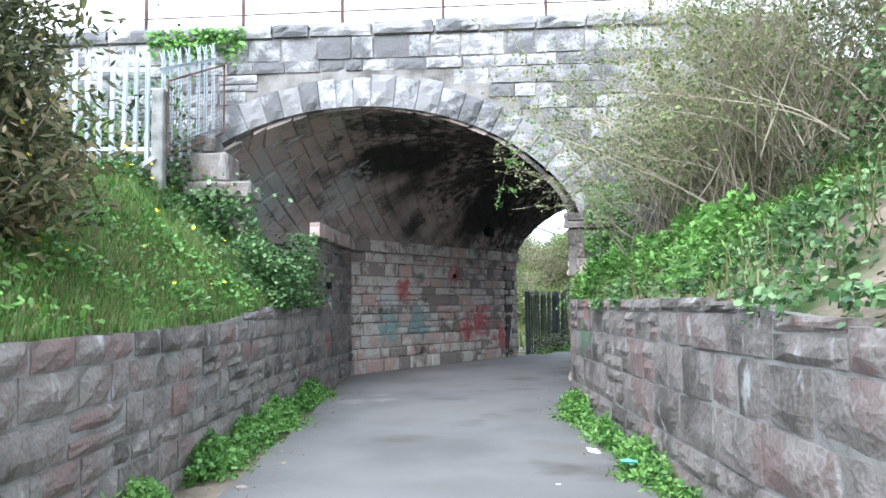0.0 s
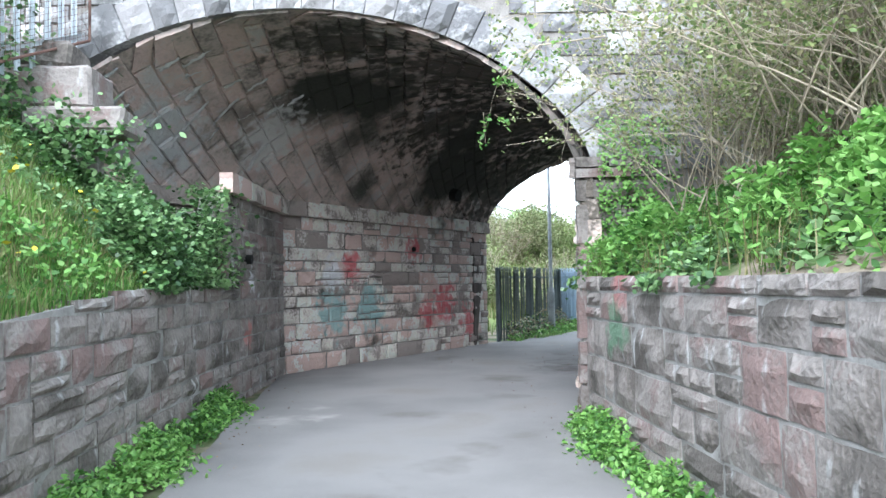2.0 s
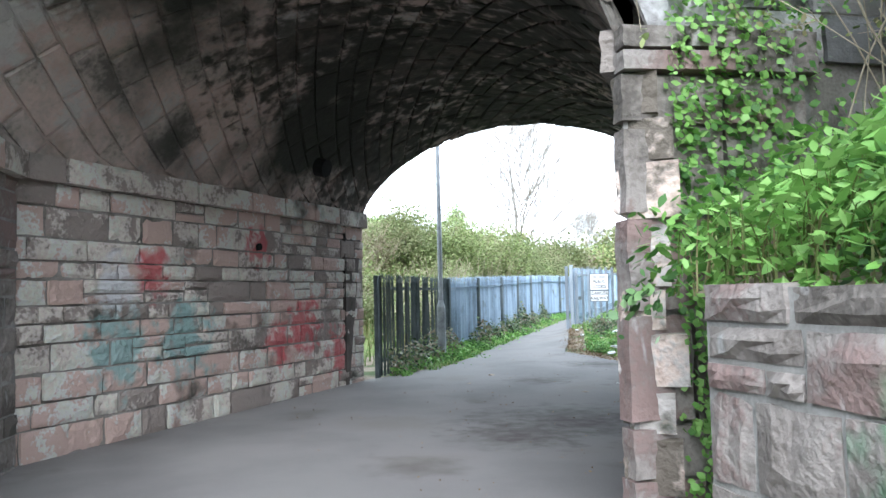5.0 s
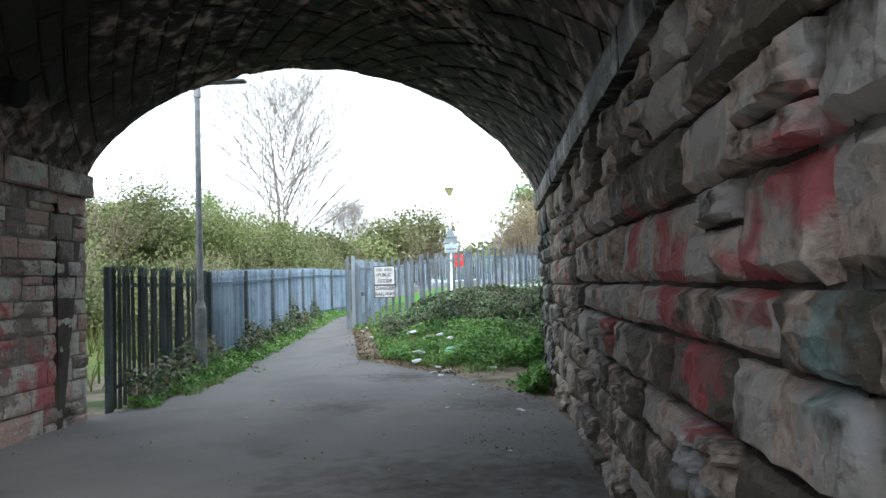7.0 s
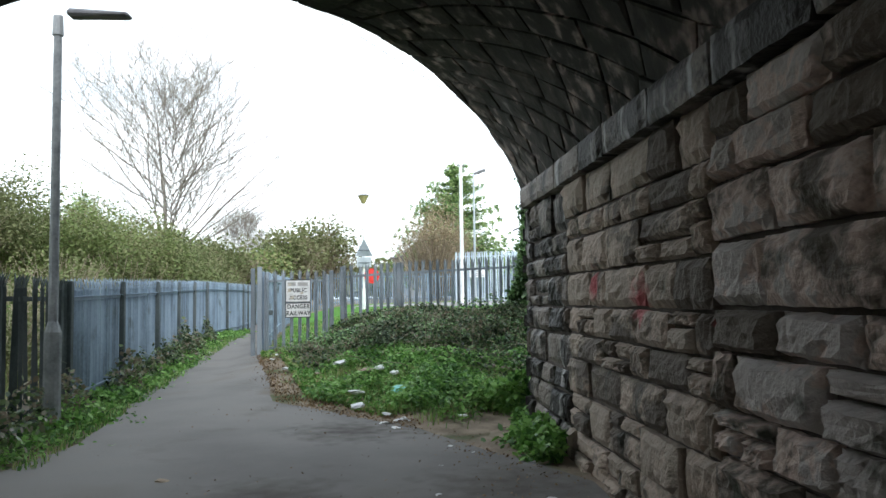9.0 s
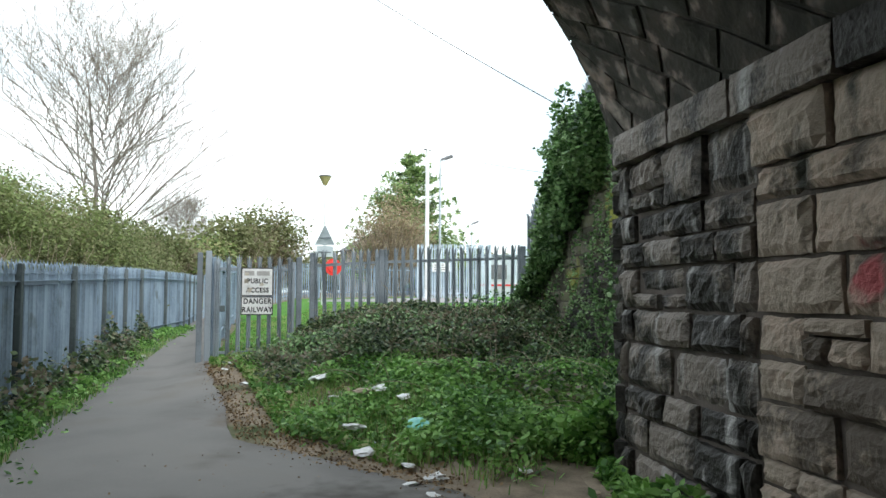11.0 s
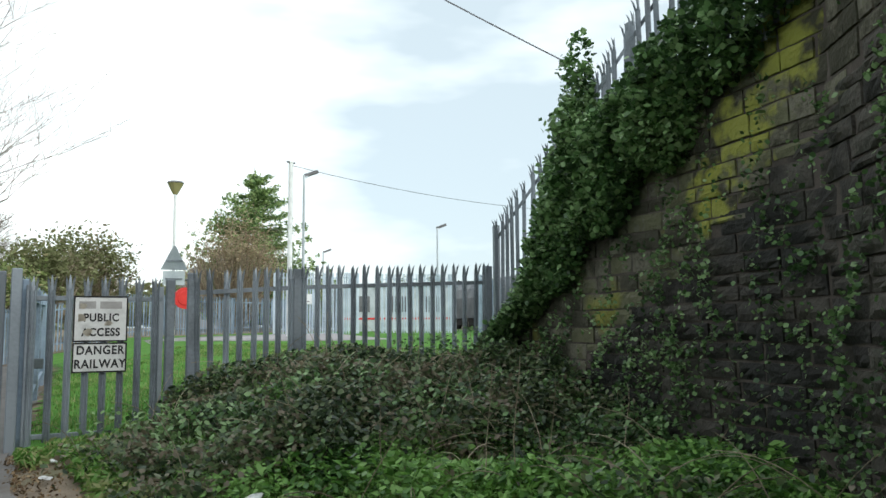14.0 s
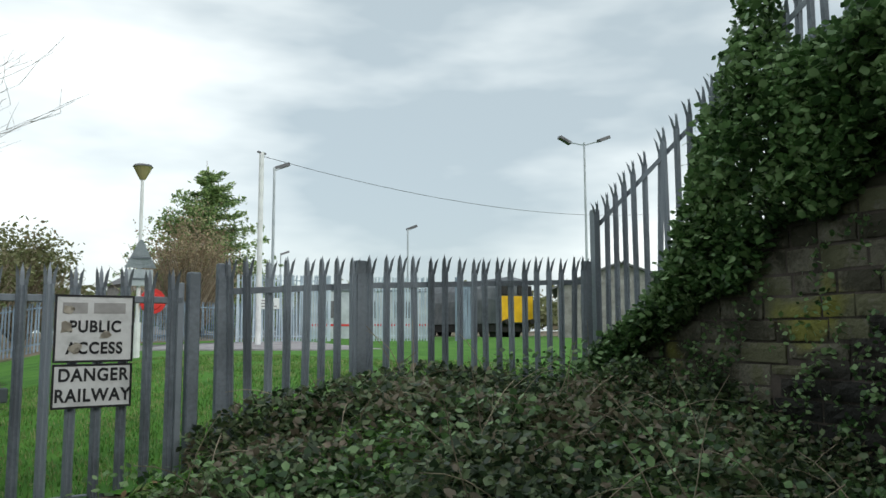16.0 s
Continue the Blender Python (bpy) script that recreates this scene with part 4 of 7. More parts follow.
def gate():
    ang = math.atan2((G1 - G0).y, (G1 - G0).x)
    n = (G1 - G0).length
    g = empty("palisade_gate", Matrix.Translation((G0.x, G0.y, 0.10)) @ pose(0, 0, 0, 0, 0, math.degrees(ang)), "weathered steel palisade gate carrying a warning sign", "gate")
    pale = pale_mesh("pale", M_STEEL, 1.72, 0.07)
    bm = bmesh.new()
    box(bm, -0.16, -0.05, -0.3, -0.06, 0.05, 1.80, bevel=0.01)
    part("gate_post", bm, M_STEEL, g)
    bm = bmesh.new()
    box(bm, -0.29, -0.02, -0.3, -0.20, 0.05, 1.77, bevel=0.01)
    part("gate_post", bm, M_STEEL, g)
    bm = bmesh.new()
    box(bm, n - 0.03, -0.05, -0.3, n + 0.06, 0.05, 1.72, bevel=0.01)
    part("gate_post", bm, M_STEEL, g)
    for x in (-0.02, n - 0.10):
        bm = bmesh.new()
        box(bm, x, 0.0, 0.04, x + 0.05, 0.05, 1.64, bevel=0.006)
        part("stile", bm, M_STEEL, g)
    for z in (0.10, 1.48):
        bm = bmesh.new()
        box(bm, 0.03, 0.0, z, n - 0.06, 0.04, z + 0.05, bevel=0.005)
        part("rail", bm, M_STEEL, g)
    for i in range(8):
        ob = new("pale", pale)
        ob.matrix_basis = Matrix.Translation((0.04 + (n - 0.18) * i / 7, -0.01, 0.02 + 0.01 * (i % 3)))
        ob.parent = g
    bm = bmesh.new()
    box(bm, 0.06, 0.01, 0.80, 0.16, 0.07, 0.90, bevel=0.008)
    part("lock_box", bm, M_STEEL_DARK_AND_SHADE, g, "dark steel lock box")
    s = empty("warning_sign", Matrix.Translation((G0.x, G0.y, 0.10)) @ pose(0, 0, 0, 0, 0, math.degrees(ang)), "faded white warning sign with black lettering, fixed to the gate", "sign")
    x0, x1 = 0.41, 0.93
    for nm, z0, z1 in (("upper_plate", 1.06, 1.53), ("lower_plate", 0.745, 1.05)):
        bm = bmesh.new()
        box(bm, x0, -0.046, z0, x1, -0.040, z1, bevel=0.002)
        p = part(nm, bm, M_SIGN, s)
        bm = bmesh.new()
        b = 0.015
        for a in ((x0, z0, x1, z0 + b), (x0, z1 - b, x1, z1), (x0, z0 + b, x0 + b, z1 - b), (x1 - b, z0 + b, x1, z1 - b)):
            box(bm, a[0], -0.0485, a[1], a[2], -0.0462, a[3])
        part("border", bm, M_BLACK, p, "black border")
    xm = (x0 + x1) / 2
    for body, z, size in (("PUBLIC", 1.305, 0.112), ("ACCESS", 1.155, 0.112), ("DANGER", 0.97, 0.122), ("RAILWAY", 0.83, 0.122)):
        text_mesh("lettering", body, size, M_BLACK, Matrix.Translation((xm + 0.005, -0.048, z)) @ pose(0, 0, 0, 90, 0, 0) @ Matrix.Diagonal((0.86, 1, 1, 1)), s)
    bm = bmesh.new()
    for a, c in ((0.0, 0.17), (0.2, 0.42)):
        box(bm, x0 + 0.05 + a, -0.0475, 1.40, x0 + 0.04 + c, -0.0462, 1.475)
    part("faded_lettering", bm, M_GHOST, s, "lettering faded to grey bars")
    rng = random.Random(3)
    for (px, pz, sx, sz) in ((x0 + 0.075, 1.305, 0.05, 0.05), (x0 + 0.14, 1.16, 0.05, 0.045), (x0 + 0.09, 1.43, 0.04, 0.035), (x0 + 0.33, 1.25, 0.05, 0.028)):
        bm = bmesh.new()
        vs = []
        for i in range(11):
            t = 2 * math.pi * i / 11
            r = rng.uniform(0.55, 1.1)
            vs.append(bm.verts.new((px + sx * r * math.cos(t), -0.0492, pz + sz * r * math.sin(t))))
        f = bm.faces.new(vs)
        bmesh.ops.solidify(bm, geom=[f], thickness=-0.001)
        part("peeled_patch", bm, M_PEEL, s, "beige patch of peeled film")


gate()
# on the wing wall
WF = [(14.22, 26.3), (13.2, 24.8), (12.42, 23.72), (11.5, 22.5), (10.6, 21.6)]


def wing_fence_base(x, y):
    best = 0
    run = 0
    P = [Vector(p) for p in WING]
    dist = 1e9
    for a, b in zip(P, P[1:]):
        n = (b - a).length
        t = max(0, min(1, (Vector((x, y)) - a).dot(b - a) / n / n))
        d = (a + (b - a) * t - Vector((x, y))).length
        if d < dist:
            dist, best = d, run + n * t
        run += n
    return wing_top(best) - 0.25


wf = palisade("palisade_fence", [(a + 0.06, b - 0.04) for a, b in WF], wing_fence_base, 1.95, M_STEEL, "weathered steel palisade fence stepping up the wing wall", side=1, seed=7, post_gap=3.0)
# above the left bank
def bank_l(x, y):
    """Grass bank over the left-hand wall."""
    top = lerp_table([(-14, 0.86), (4, 0.88), (7, 0.9), (9.5, 1.05), (12, 1.1)], y)
    r = max(0, -2.25 - x)
    z = top + r * lerp_table([(4, 0.8), (9, 0.9), (11.5, 1.08)], y)
    cap = lerp_table([(3, 2.5), (8, 2.45), (9.5, 2.55), (10.4, 2.95), (12, 3.3)], y)
    return min(z, cap) + 0.09 * noise.noise((x * 1.3, y * 1.3, 0.5)) * min(1, r)


palisade("palisade_fence", [(-3.92, 10.45), (-9.0, 10.1)], lambda x, y: 2.98, 1.62, M_STEEL_PALE, "pale galvanised palisade fence above the grass bank", side=-1, seed=8, posts=False)
palisade("palisade_fence", [(-3.88, 10.52), (-3.42, 11.72)], lambda x, y: 3.0 + (y - 10.52) * 0.45, 1.62, M_STEEL_PALE, "pale galvanised palisade fence closing the gap to the bridge", side=-1, seed=9, posts=False, spacing=0.19)
M_CONC = mat("grey_weathered_timber", [(0.143, 0.137, 0.124), (0.234, 0.227, 0.208), (0.299, 0.286, 0.26)], 0.9, 6, 40, 0.4, 0.008)
fp = empty("fence_post", Matrix.Translation((-3.83, 10.42, 2.75)), "grey weathered fence post with a slanting brace", "post")
bm = bmesh.new()
box(bm, -0.08, -0.08, -0.3, 0.08, 0.08, 1.32, bevel=0.015)
part("post", bm, M_CONC, fp)
bm = bmesh.new()
tube(bm, (-0.02, -0.05, 0.35), (-0.72, -0.35, -0.25), 0.07, 0.07, 4)
part("brace", bm, M_CONC, fp)
mf = empty("mesh_panel", Matrix.Translation((-3.72, 10.45, 3.0)), "rusty framed wire mesh panel hung beside the bridge", "panel")
a0, a1 = Vector((0, 0, 0.15)), Vector((0.42, 1.2, 0.75))
for nm, p, q in (("frame_bar", a0, a1), ("frame_bar", a0 + Vector((0, 0, 1.05)), a1 + Vector((0, 0, 1.05))), ("frame_bar", a0, a0 + Vector((0, 0, 1.05))), ("frame_bar", a1, a1 + Vector((0, 0, 1.05)))):
    bm = bmesh.new()
    tube(bm, p, q, 0.015, seg=6)
    part(nm, bm, M_RUST, mf)
bm = bmesh.new()
for i in range(1, 22):
    t = i / 22
    p = a0.lerp(a1, t)
    tube(bm, p, p + Vector((0, 0, 1.05)), 0.0025, seg=3)
for i in range(1, 17):
    h = Vector((0, 0, 1.05 * i / 17))
    tube(bm, a0 + h, a1 + h, 0.0025, seg=3)
part("wire_mesh", bm, M_RUST, mf)

# stepped stones where the bank meets the bridge
for i, (x0, x1, z0, z1, y0, y1) in enumerate(((-4.1, -3.32, 3.36, 3.60, 11.2, 11.8), (-4.0, -3.10, 2.92, 3.35, 11.15, 11.8), (-3.7, -2.74, 2.66, 2.90, 11.0, 11.75), (-3.9, -3.2, 2.3, 2.66, 11.1, 11.8))):
    bm = bmesh.new()
    box(bm, x0, y0, z0, x1, y1, z1, bevel=0.035)
    bmesh.ops.subdivide_edges(bm, edges=[e for e in bm.edges if e.calc_length() > 0.12], cuts=2, use_grid_fill=True)
    for v in bm.verts:
        v.co += Vector([0.035 * noise.noise((v.co.x * 4 + k, v.co.y * 4, v.co.z * 4)) for k in (0, 9, 18)])
    st = part("step_stone", bm, M_GREY)
    tagged(st, "grey weathered step stone at the foot of the bridge face", "stone", "step stones")

# railing on the parapet
rl = empty("parapet_railing", Matrix.Translation((-4.5, y_face(-4.5) + 0.2, PARAPET)), "thin rusty iron railing on the bridge parapet", "railing")
for i in range(6):
    bm = bmesh.new()
    x = -0.25 + 1.6 * i
    box(bm, x - 0.025, -0.025 - 0.07 * x, -0.05, x + 0.025, 0.025 - 0.07 * x, 1.15, bevel=0.005)
    part("post", bm, M_RUST, rl)
for z in (0.32, 1.05):
    bm = bmesh.new()
    tube(bm, (-0.3, 0.02, z), (8.0, -0.56, z + 0.02), 0.013, seg=5)
    part("rail", bm, M_RUST, rl)


# ---- street furniture beyond ----
M_LAMPGREY = mat("grey_painted_column", [(0.16, 0.17, 0.18), (0.26, 0.275, 0.285), (0.36, 0.37, 0.38)], 0.5, 4, 30, 0.1, 0.003, moss=(0.10, 0.06, 0.035), moss_at=0.66, moss_scale=4)
M_WHITE = mat("white_painted_column", [(0.62, 0.63, 0.63), (0.76, 0.77, 0.77), (0.80, 0.81, 0.81)], 0.45, 3, 30, 0.05, 0.002)
M_HEAD = mat("lamp_head_grey", [(0.10, 0.10, 0.11), (0.17, 0.17, 0.18)], 0.5, 4, 30, 0)
M_LENS = mat("dull_amber_lens", [(0.30, 0.26, 0.12), (0.40, 0.35, 0.18)], 0.3, 4, 30, 0)
M_REDP = mat("red_paint", [(0.55, 0.03, 0.03), (0.70, 0.05, 0.04)], 0.4, 4, 30, 0)

z0 = -0.25
sl = empty("street_lamp", Matrix.Translation((3.92, 23.3, z0)), "tall grey street lamp with a flat head beside the fence", "lamp")
bm = bmesh.new()
tube(bm, (0, 0, -0.2), (0, 0, 1.15), 0.095, 0.09, 12)
tube(bm, (0, 0, 1.15), (0, 0, 1.27), 0.09, 0.05, 12)
part("base_sleeve", bm, M_LAMPGREY, sl)
bm = bmesh.new()
tube(bm, (0, 0, 1.2), (0.0, 0.0, 4.62), 0.052, 0.042, 10)
part("column", bm, M_LAMPGREY, sl)
bm = bmesh.new()
box(bm, -0.05, -0.09, 4.60, 0.62, 0.09, 4.69, bevel=0.03)
for v in bm.verts:
    if v.co.x > 0.5:
        v.co.z = 4.64 + (v.co.z - 4.64) * 0.6
hd = part("lamp_head", bm, M_HEAD, sl)
hd.matrix_basis = pose(0, 0, 0, 0, 2, -38)
bm = bmesh.new()
tube(bm, (0, 0, 4.40), (0, 0, 4.62), 0.06, 0.05, 10)
part("collar", bm, M_LAMPGREY, sl)


def lamp_post(x, y, height, label):
    z = land(x, y)
    g = empty("street_lamp", Matrix.Translation((x, y, z)), label, "lamp")
    bm = bmesh.new()
    tube(bm, (0, 0, -0.2), (0, 0, 0.75), 0.075, 0.07, 10)
    part("base_sleeve", bm, M_WHITE, g)
    bm = bmesh.new()
    tube(bm, (0, 0, 0.7), (0, 0, height - 0.3), 0.045, 0.035, 10)
    part("column", bm, M_WHITE, g)
    bm = bmesh.new()
    tube(bm, (0, 0, height - 0.28), (0, 0, height), 0.06, 0.20, 14)
    part("lens", bm, M_LENS, g, "dull amber cone lens")
    bm = bmesh.new()
    tube(bm, (0, 0, height), (0, 0, height + 0.045), 0.215, 0.18, 14)
    part("cap", bm, M_HEAD, g)
    return g


lp = lamp_post(17.7, 37.36, 4.1, "slim white lamp post with an amber cone head on the lawn")
ts = empty("road_sign", Matrix.Translation((17.66, 37.28, land(17.7, 37.36))) @ pose(0, 0, 0, 0, 0, -38), "grey back of a triangular road sign and its plate", "sign")
bm = bmesh.new()
tri = [bm.verts.new(p) for p in ((-0.32, -0.02, 1.90), (0.32, -0.02, 1.90), (0.03, -0.02, 2.50), (-0.03, -0.02, 2.50))]
f = bm.faces.new(tri)
bmesh.ops.solidify(bm, geom=[f], thickness=0.015)
part("triangle_plate", bm, M_STEEL_PALE, ts)
bm = bmesh.new()
box(bm, -0.26, -0.03, 1.52, 0.26, -0.015, 1.87, bevel=0.004)
part("lower_plate", bm, M_STEEL_PALE, ts)
for z in (1.65, 2.1):
    bm = bmesh.new()
    box(bm, -0.2, -0.05, z, 0.2, -0.03, z + 0.04)
    part("bracket", bm, M_STEEL, ts)
lb = empty("red_disc", Matrix.Translation((17.82, 37.2, land(17.7, 37.36) + 1.2)) @ pose(0, 0, 0, 0, 0, -25), "red painted disc on the lamp post by the lawn", "disc")
bm = bmesh.new()
tube(bm, (0.1, -0.03, 0), (0.1, 0.03, 0), 0.27, 0.27, 20)
part("disc", bm, M_REDP, lb)
bm = bmesh.new()
tube(bm, (0.1, -0.045, 0), (0.1, -0.03, 0), 0.17, 0.19, 20)
part("face", bm, M_REDP, lb)


def flood_mast(x, y, top, label, arms=1, r=0.07):
    z = land(x, y)
    g = empty("floodlight_mast", Matrix.Translation((x, y, z)), label, "lamp", "floodlight masts")
    bm = bmesh.new()
    tube(bm, (0, 0, -0.2), (0, 0, top - z), r, r * 0.6, 8)
    part("mast", bm, M_STEEL_PALE, g)
    for k in range(arms):
        sgn = 1 if k == 0 else -1
        bm = bmesh.new()
        box(bm, -0.3, -0.12, -0.07, 0.3, 0.12, 0.07, pose((0.42 if arms < 2 else 0.3) * sgn, -0.75 * sgn if arms > 1 else 0, top - z + 0.12, 0, -22 * sgn, -35), bevel=0.02)
        part("floodlight", bm, M_HEAD, g)
        bm = bmesh.new()
        tube(bm, (0, 0, top - z - 0.12), ((0.36 if arms < 2 else 0.26) * sgn, -0.66 * sgn if arms > 1 else 0, top - z + 0.05), 0.025, seg=6)
        part("bracket", bm, M_STEEL_PALE, g)
    return g


flood_mast(28.26, 42.87, 7.45, "tall galvanised floodlight mast by the yard")
flood_mast(41.8, 45.3, 6.85, "distant galvanised floodlight mast")
flood_mast(47.0, 58.5, 6.6, "distant galvanised floodlight mast")
flood_mast(37.3, 33.9, 9.25, "galvanised floodlight mast with two lamps", arms=2)
wp = empty("white_pole", Matrix.Translation((26.7, 42.1, land(26.7, 42.1))), "tall white pole carrying an overhead wire", "pole")
bm = bmesh.new()
tube(bm, (0, 0, -0.3), (0, 0, 6.7), 0.10, 0.085, 10)
part("pole", bm, M_WHITE, wp)
bm = bmesh.new()
box(bm, -0.2, -0.03, 6.65, 0.2, 0.03, 6.71)
part("crossbar", bm, M_HEAD, wp)


def wire(p, q, sag, label):
    p, q = Vector(p), Vector(q)
    side = (q - p).cross(Vector((0, 0, 1))).normalized()
    verts, faces = [], []
    for i in range(25):
        t = i / 24
        c = p.lerp(q, t) - Vector((0, 0, 4 * sag * t * (1 - t)))
        verts += [c + side * 0.012, c - side * 0.006 + Vector((0, 0, 0.010)), c - side * 0.006 - Vector((0, 0, 0.010))]
    for i in range(24):
        for j in range(3):
            a, b = 3 * i + j, 3 * i + (j + 1) % 3
            faces.append((a, b, b + 3, a + 3))
    return tagged(raw("overhead_wire", verts, faces, M_HEAD), label, "wire")


wire((26.7, 42.1, 7.5), (48, 34, 7.6), 0.7, "thin overhead wire sagging from the white pole")
wire((13.0, 24.5, 4.2), (10.0, 36.0, 13.0), 0.3, "thin overhead wire running to the wing wall")


# holes in the masonry: solid black plugs, their colour standing for the shade inside
M_HOLE_SHADE = mat("painted_hole_shade", [(0.006, 0.006, 0.006), (0.012, 0.012, 0.011)], 0.95, 5, 40, 0)
for (x, y, z), aim, r in (((1.13, 18.52, 2.86), (0.76, -0.58, -0.25), 0.12), ((-1.99, 13.51, 1.47), (0.99, -0.1, 0), 0.06), ((0.25, 18.34, 1.80), (0.80, -0.6, 0), 0.045)):
    d = Vector(aim).normalized()
    bm = bmesh.new()
    tube(bm, Vector((x, y, z)) - d * 0.1, Vector((x, y, z)) + d * 0.045, r * 1.05, r, 14)
    tagged(part("weep_hole", bm, M_HOLE_SHADE), "round weep hole in the bridge masonry, its inner shade painted as a black plug", "hole", "weep holes")


# ---- vegetation ----
NP = np.random.default_rng(7)


def leaf_cloud(name, pos, size, material, up=0.5, parent=None, long=1.6, droop=0.25, spread_dir=None):
    """Many folded leaves as one mesh. pos: (n, 3); size: one length or n lengths; up: how much they face the sky."""
    n = len(pos)
    nor = NP.normal(size=(n, 3))
    nor[:, 2] = np.abs(nor[:, 2]) * (1 - up) + up * 2.0
    if spread_dir is not None:
        nor += np.asarray(spread_dir)
    nor /= np.linalg.norm(nor, axis=1)[:, None]
    a = NP.normal(size=(n, 3))
    a -= nor * (a * nor).sum(1)[:, None]
    a /= np.linalg.norm(a, axis=1)[:, None]
    b = np.cross(nor, a)
    s = np.broadcast_to(np.asarray(size, float), (n,))[:, None] * NP.uniform(0.6, 1.35, (n, 1))
    L, W = s * long / 2, s / 2
    v = np.empty((n, 6, 3))
    v[:, 0] = pos - a * L
    v[:, 1] = pos - a * L * 0.25 + b * W - nor * s * droop * 0.5
    v[:, 2] = pos + a * L * 0.45 + b * W * 0.7 - nor * s * droop * 0.6
    v[:, 3] = pos + a * L - nor * s * droop
    v[:, 4] = pos + a * L * 0.45 - b * W * 0.7 - nor * s * droop * 0.6
    v[:, 5] = pos - a * L * 0.25 - b * W - nor * s * droop * 0.5
    base = (np.arange(n) * 6)[:, None]
    f = np.concatenate([base + np.array([0, 1, 2, 3]), base + np.array([0, 3, 4, 5])], 1).reshape(-1, 4)
    return mesh_np(name, v.reshape(-1, 3), f, material, parent)


def mesh_np(name, v, f, material, parent=None):
    me = bpy.data.meshes.new(name)
    k = f.shape[1]
    me.vertices.add(len(v))
    me.vertices.foreach_set("co", np.ascontiguousarray(v, dtype=np.float32).ravel())
    me.loops.add(len(f) * k)
    me.loops.foreach_set("vertex_index", np.ascontiguousarray(f, dtype=np.int32).ravel())
    me.polygons.add(len(f))
    me.polygons.foreach_set("loop_start", np.arange(len(f), dtype=np.int32) * k)
    me.update(calc_edges=True)
    me.validate()
    me.materials.append(material)
    ob = new(name, me)
    ob.parent = parent
    return ob


def blades(name, pos, height, material, width=0.012, bend=0.5, parent=None):
    """Grass blades, three-sided strips that bend over."""
    n = len(pos)
    h = np.broadcast_to(np.asarray(height, float), (n,))[:, None] * NP.uniform(0.5, 1.3, (n, 1))
    t = NP.uniform(0, 2 * np.pi, n)
    d = np.stack([np.cos(t), np.sin(t), np.zeros(n)], 1)
    q = np.stack([-np.sin(t), np.cos(t), np.zeros(n)], 1)
    z = np.array([0, 0, 1.0])
    k = NP.uniform(0.1, bend, (n, 1))
    v = np.empty((n, 5, 3))
    v[:, 0] = pos - q * width
    v[:, 1] = pos + q * width
    m = pos + z * h * 0.6 + d * h * k * 0.35
    v[:, 2] = m + q * width * 0.7
    v[:, 3] = m - q * width * 0.7
    v[:, 4] = pos + z * h * (1 - k * 0.3) + d * h * k
    base = (np.arange(n) * 5)[:, None]
    f = np.concatenate([base + np.array([0, 1, 2]), base + np.array([0, 2, 3]), base + np.array([3, 2, 4])], 1).reshape(-1, 3)
    return mesh_np(name, v.reshape(-1, 3), f, material, parent)


def strands(name, lines, material, parent=None):
    """Thin tapered stems. lines: lists of (point, radius)."""
    verts, faces = [], []
    for line in lines:
        k0 = len(verts)
        for i, (p, r) in enumerate(line):
            q = line[min(i + 1, len(line) - 1)][0]
            o = line[max(i - 1, 0)][0]
            d = (q - o).normalized() if (q - o).length > 1e-6 else Vector((0, 0, 1))
            s = d.cross(Vector((0.31, 0.17, 0.93)))
            s = s.normalized() if s.length > 1e-4 else Vector((1, 0, 0))
            t = d.cross(s)
            for j in range(3):
                a = 2.0944 * j
                verts.append(p + (s * math.cos(a) + t * math.sin(a)) * r)
        for i in range(len(line) - 1):
            for j in range(3):
                a, b = k0 + i * 3 + j, k0 + i * 3 + (j + 1) % 3
                faces.append((a, b, b + 3, a + 3))
    return mesh_np(name, np.array([tuple(v) for v in verts]), np.array(faces), material, parent)


def scatter(n, xr, yr, f, lo, hi, keep=None, clump=0.0, cs=1.6, off=0.0):
    """n places over a surface f(x, y), lo to hi above it, thinned into clumps."""
    out = []
    while len(out) < n:
        x, y = random.uniform(*xr), random.uniform(*yr)
        if keep and not keep(x, y):
            continue
        c = noise.noise((x * cs + off, y * cs, off))
        if clump and random.random() > 0.5 + clump * c * 1.6:
            continue
        out.append((x, y, f(x, y) + random.uniform(lo, hi) * (1 + 0.8 * c)))
    return np.array(out)


random.seed(21)


def stuff(ob, label, category):
    return tagged(ob, label, category, kind="stuff")


# left bank: soil, grass, ivy
bank = grid_sheet("bank_left", spread([(-14, -6, 1), (-6, -2.2, 0.2)]), spread([(-14, 2, 1), (2, 11.9, 0.25)]), bank_l, M_SOIL, "earth bank behind the retaining wall", "bank")
grid_sheet("bank_left_end", spread([(-5, -2.05, 0.3)]), spread([(11.9, 14.2, 0.3)]), lambda x, y: min(1.1 + 0.05 * noise.noise((x, y, 0)), 1.1), M_SOIL, "earth fill behind the wall under the arch", "bank")


def left_ok(x, y):
    return x < -2.2 and y < 11.75


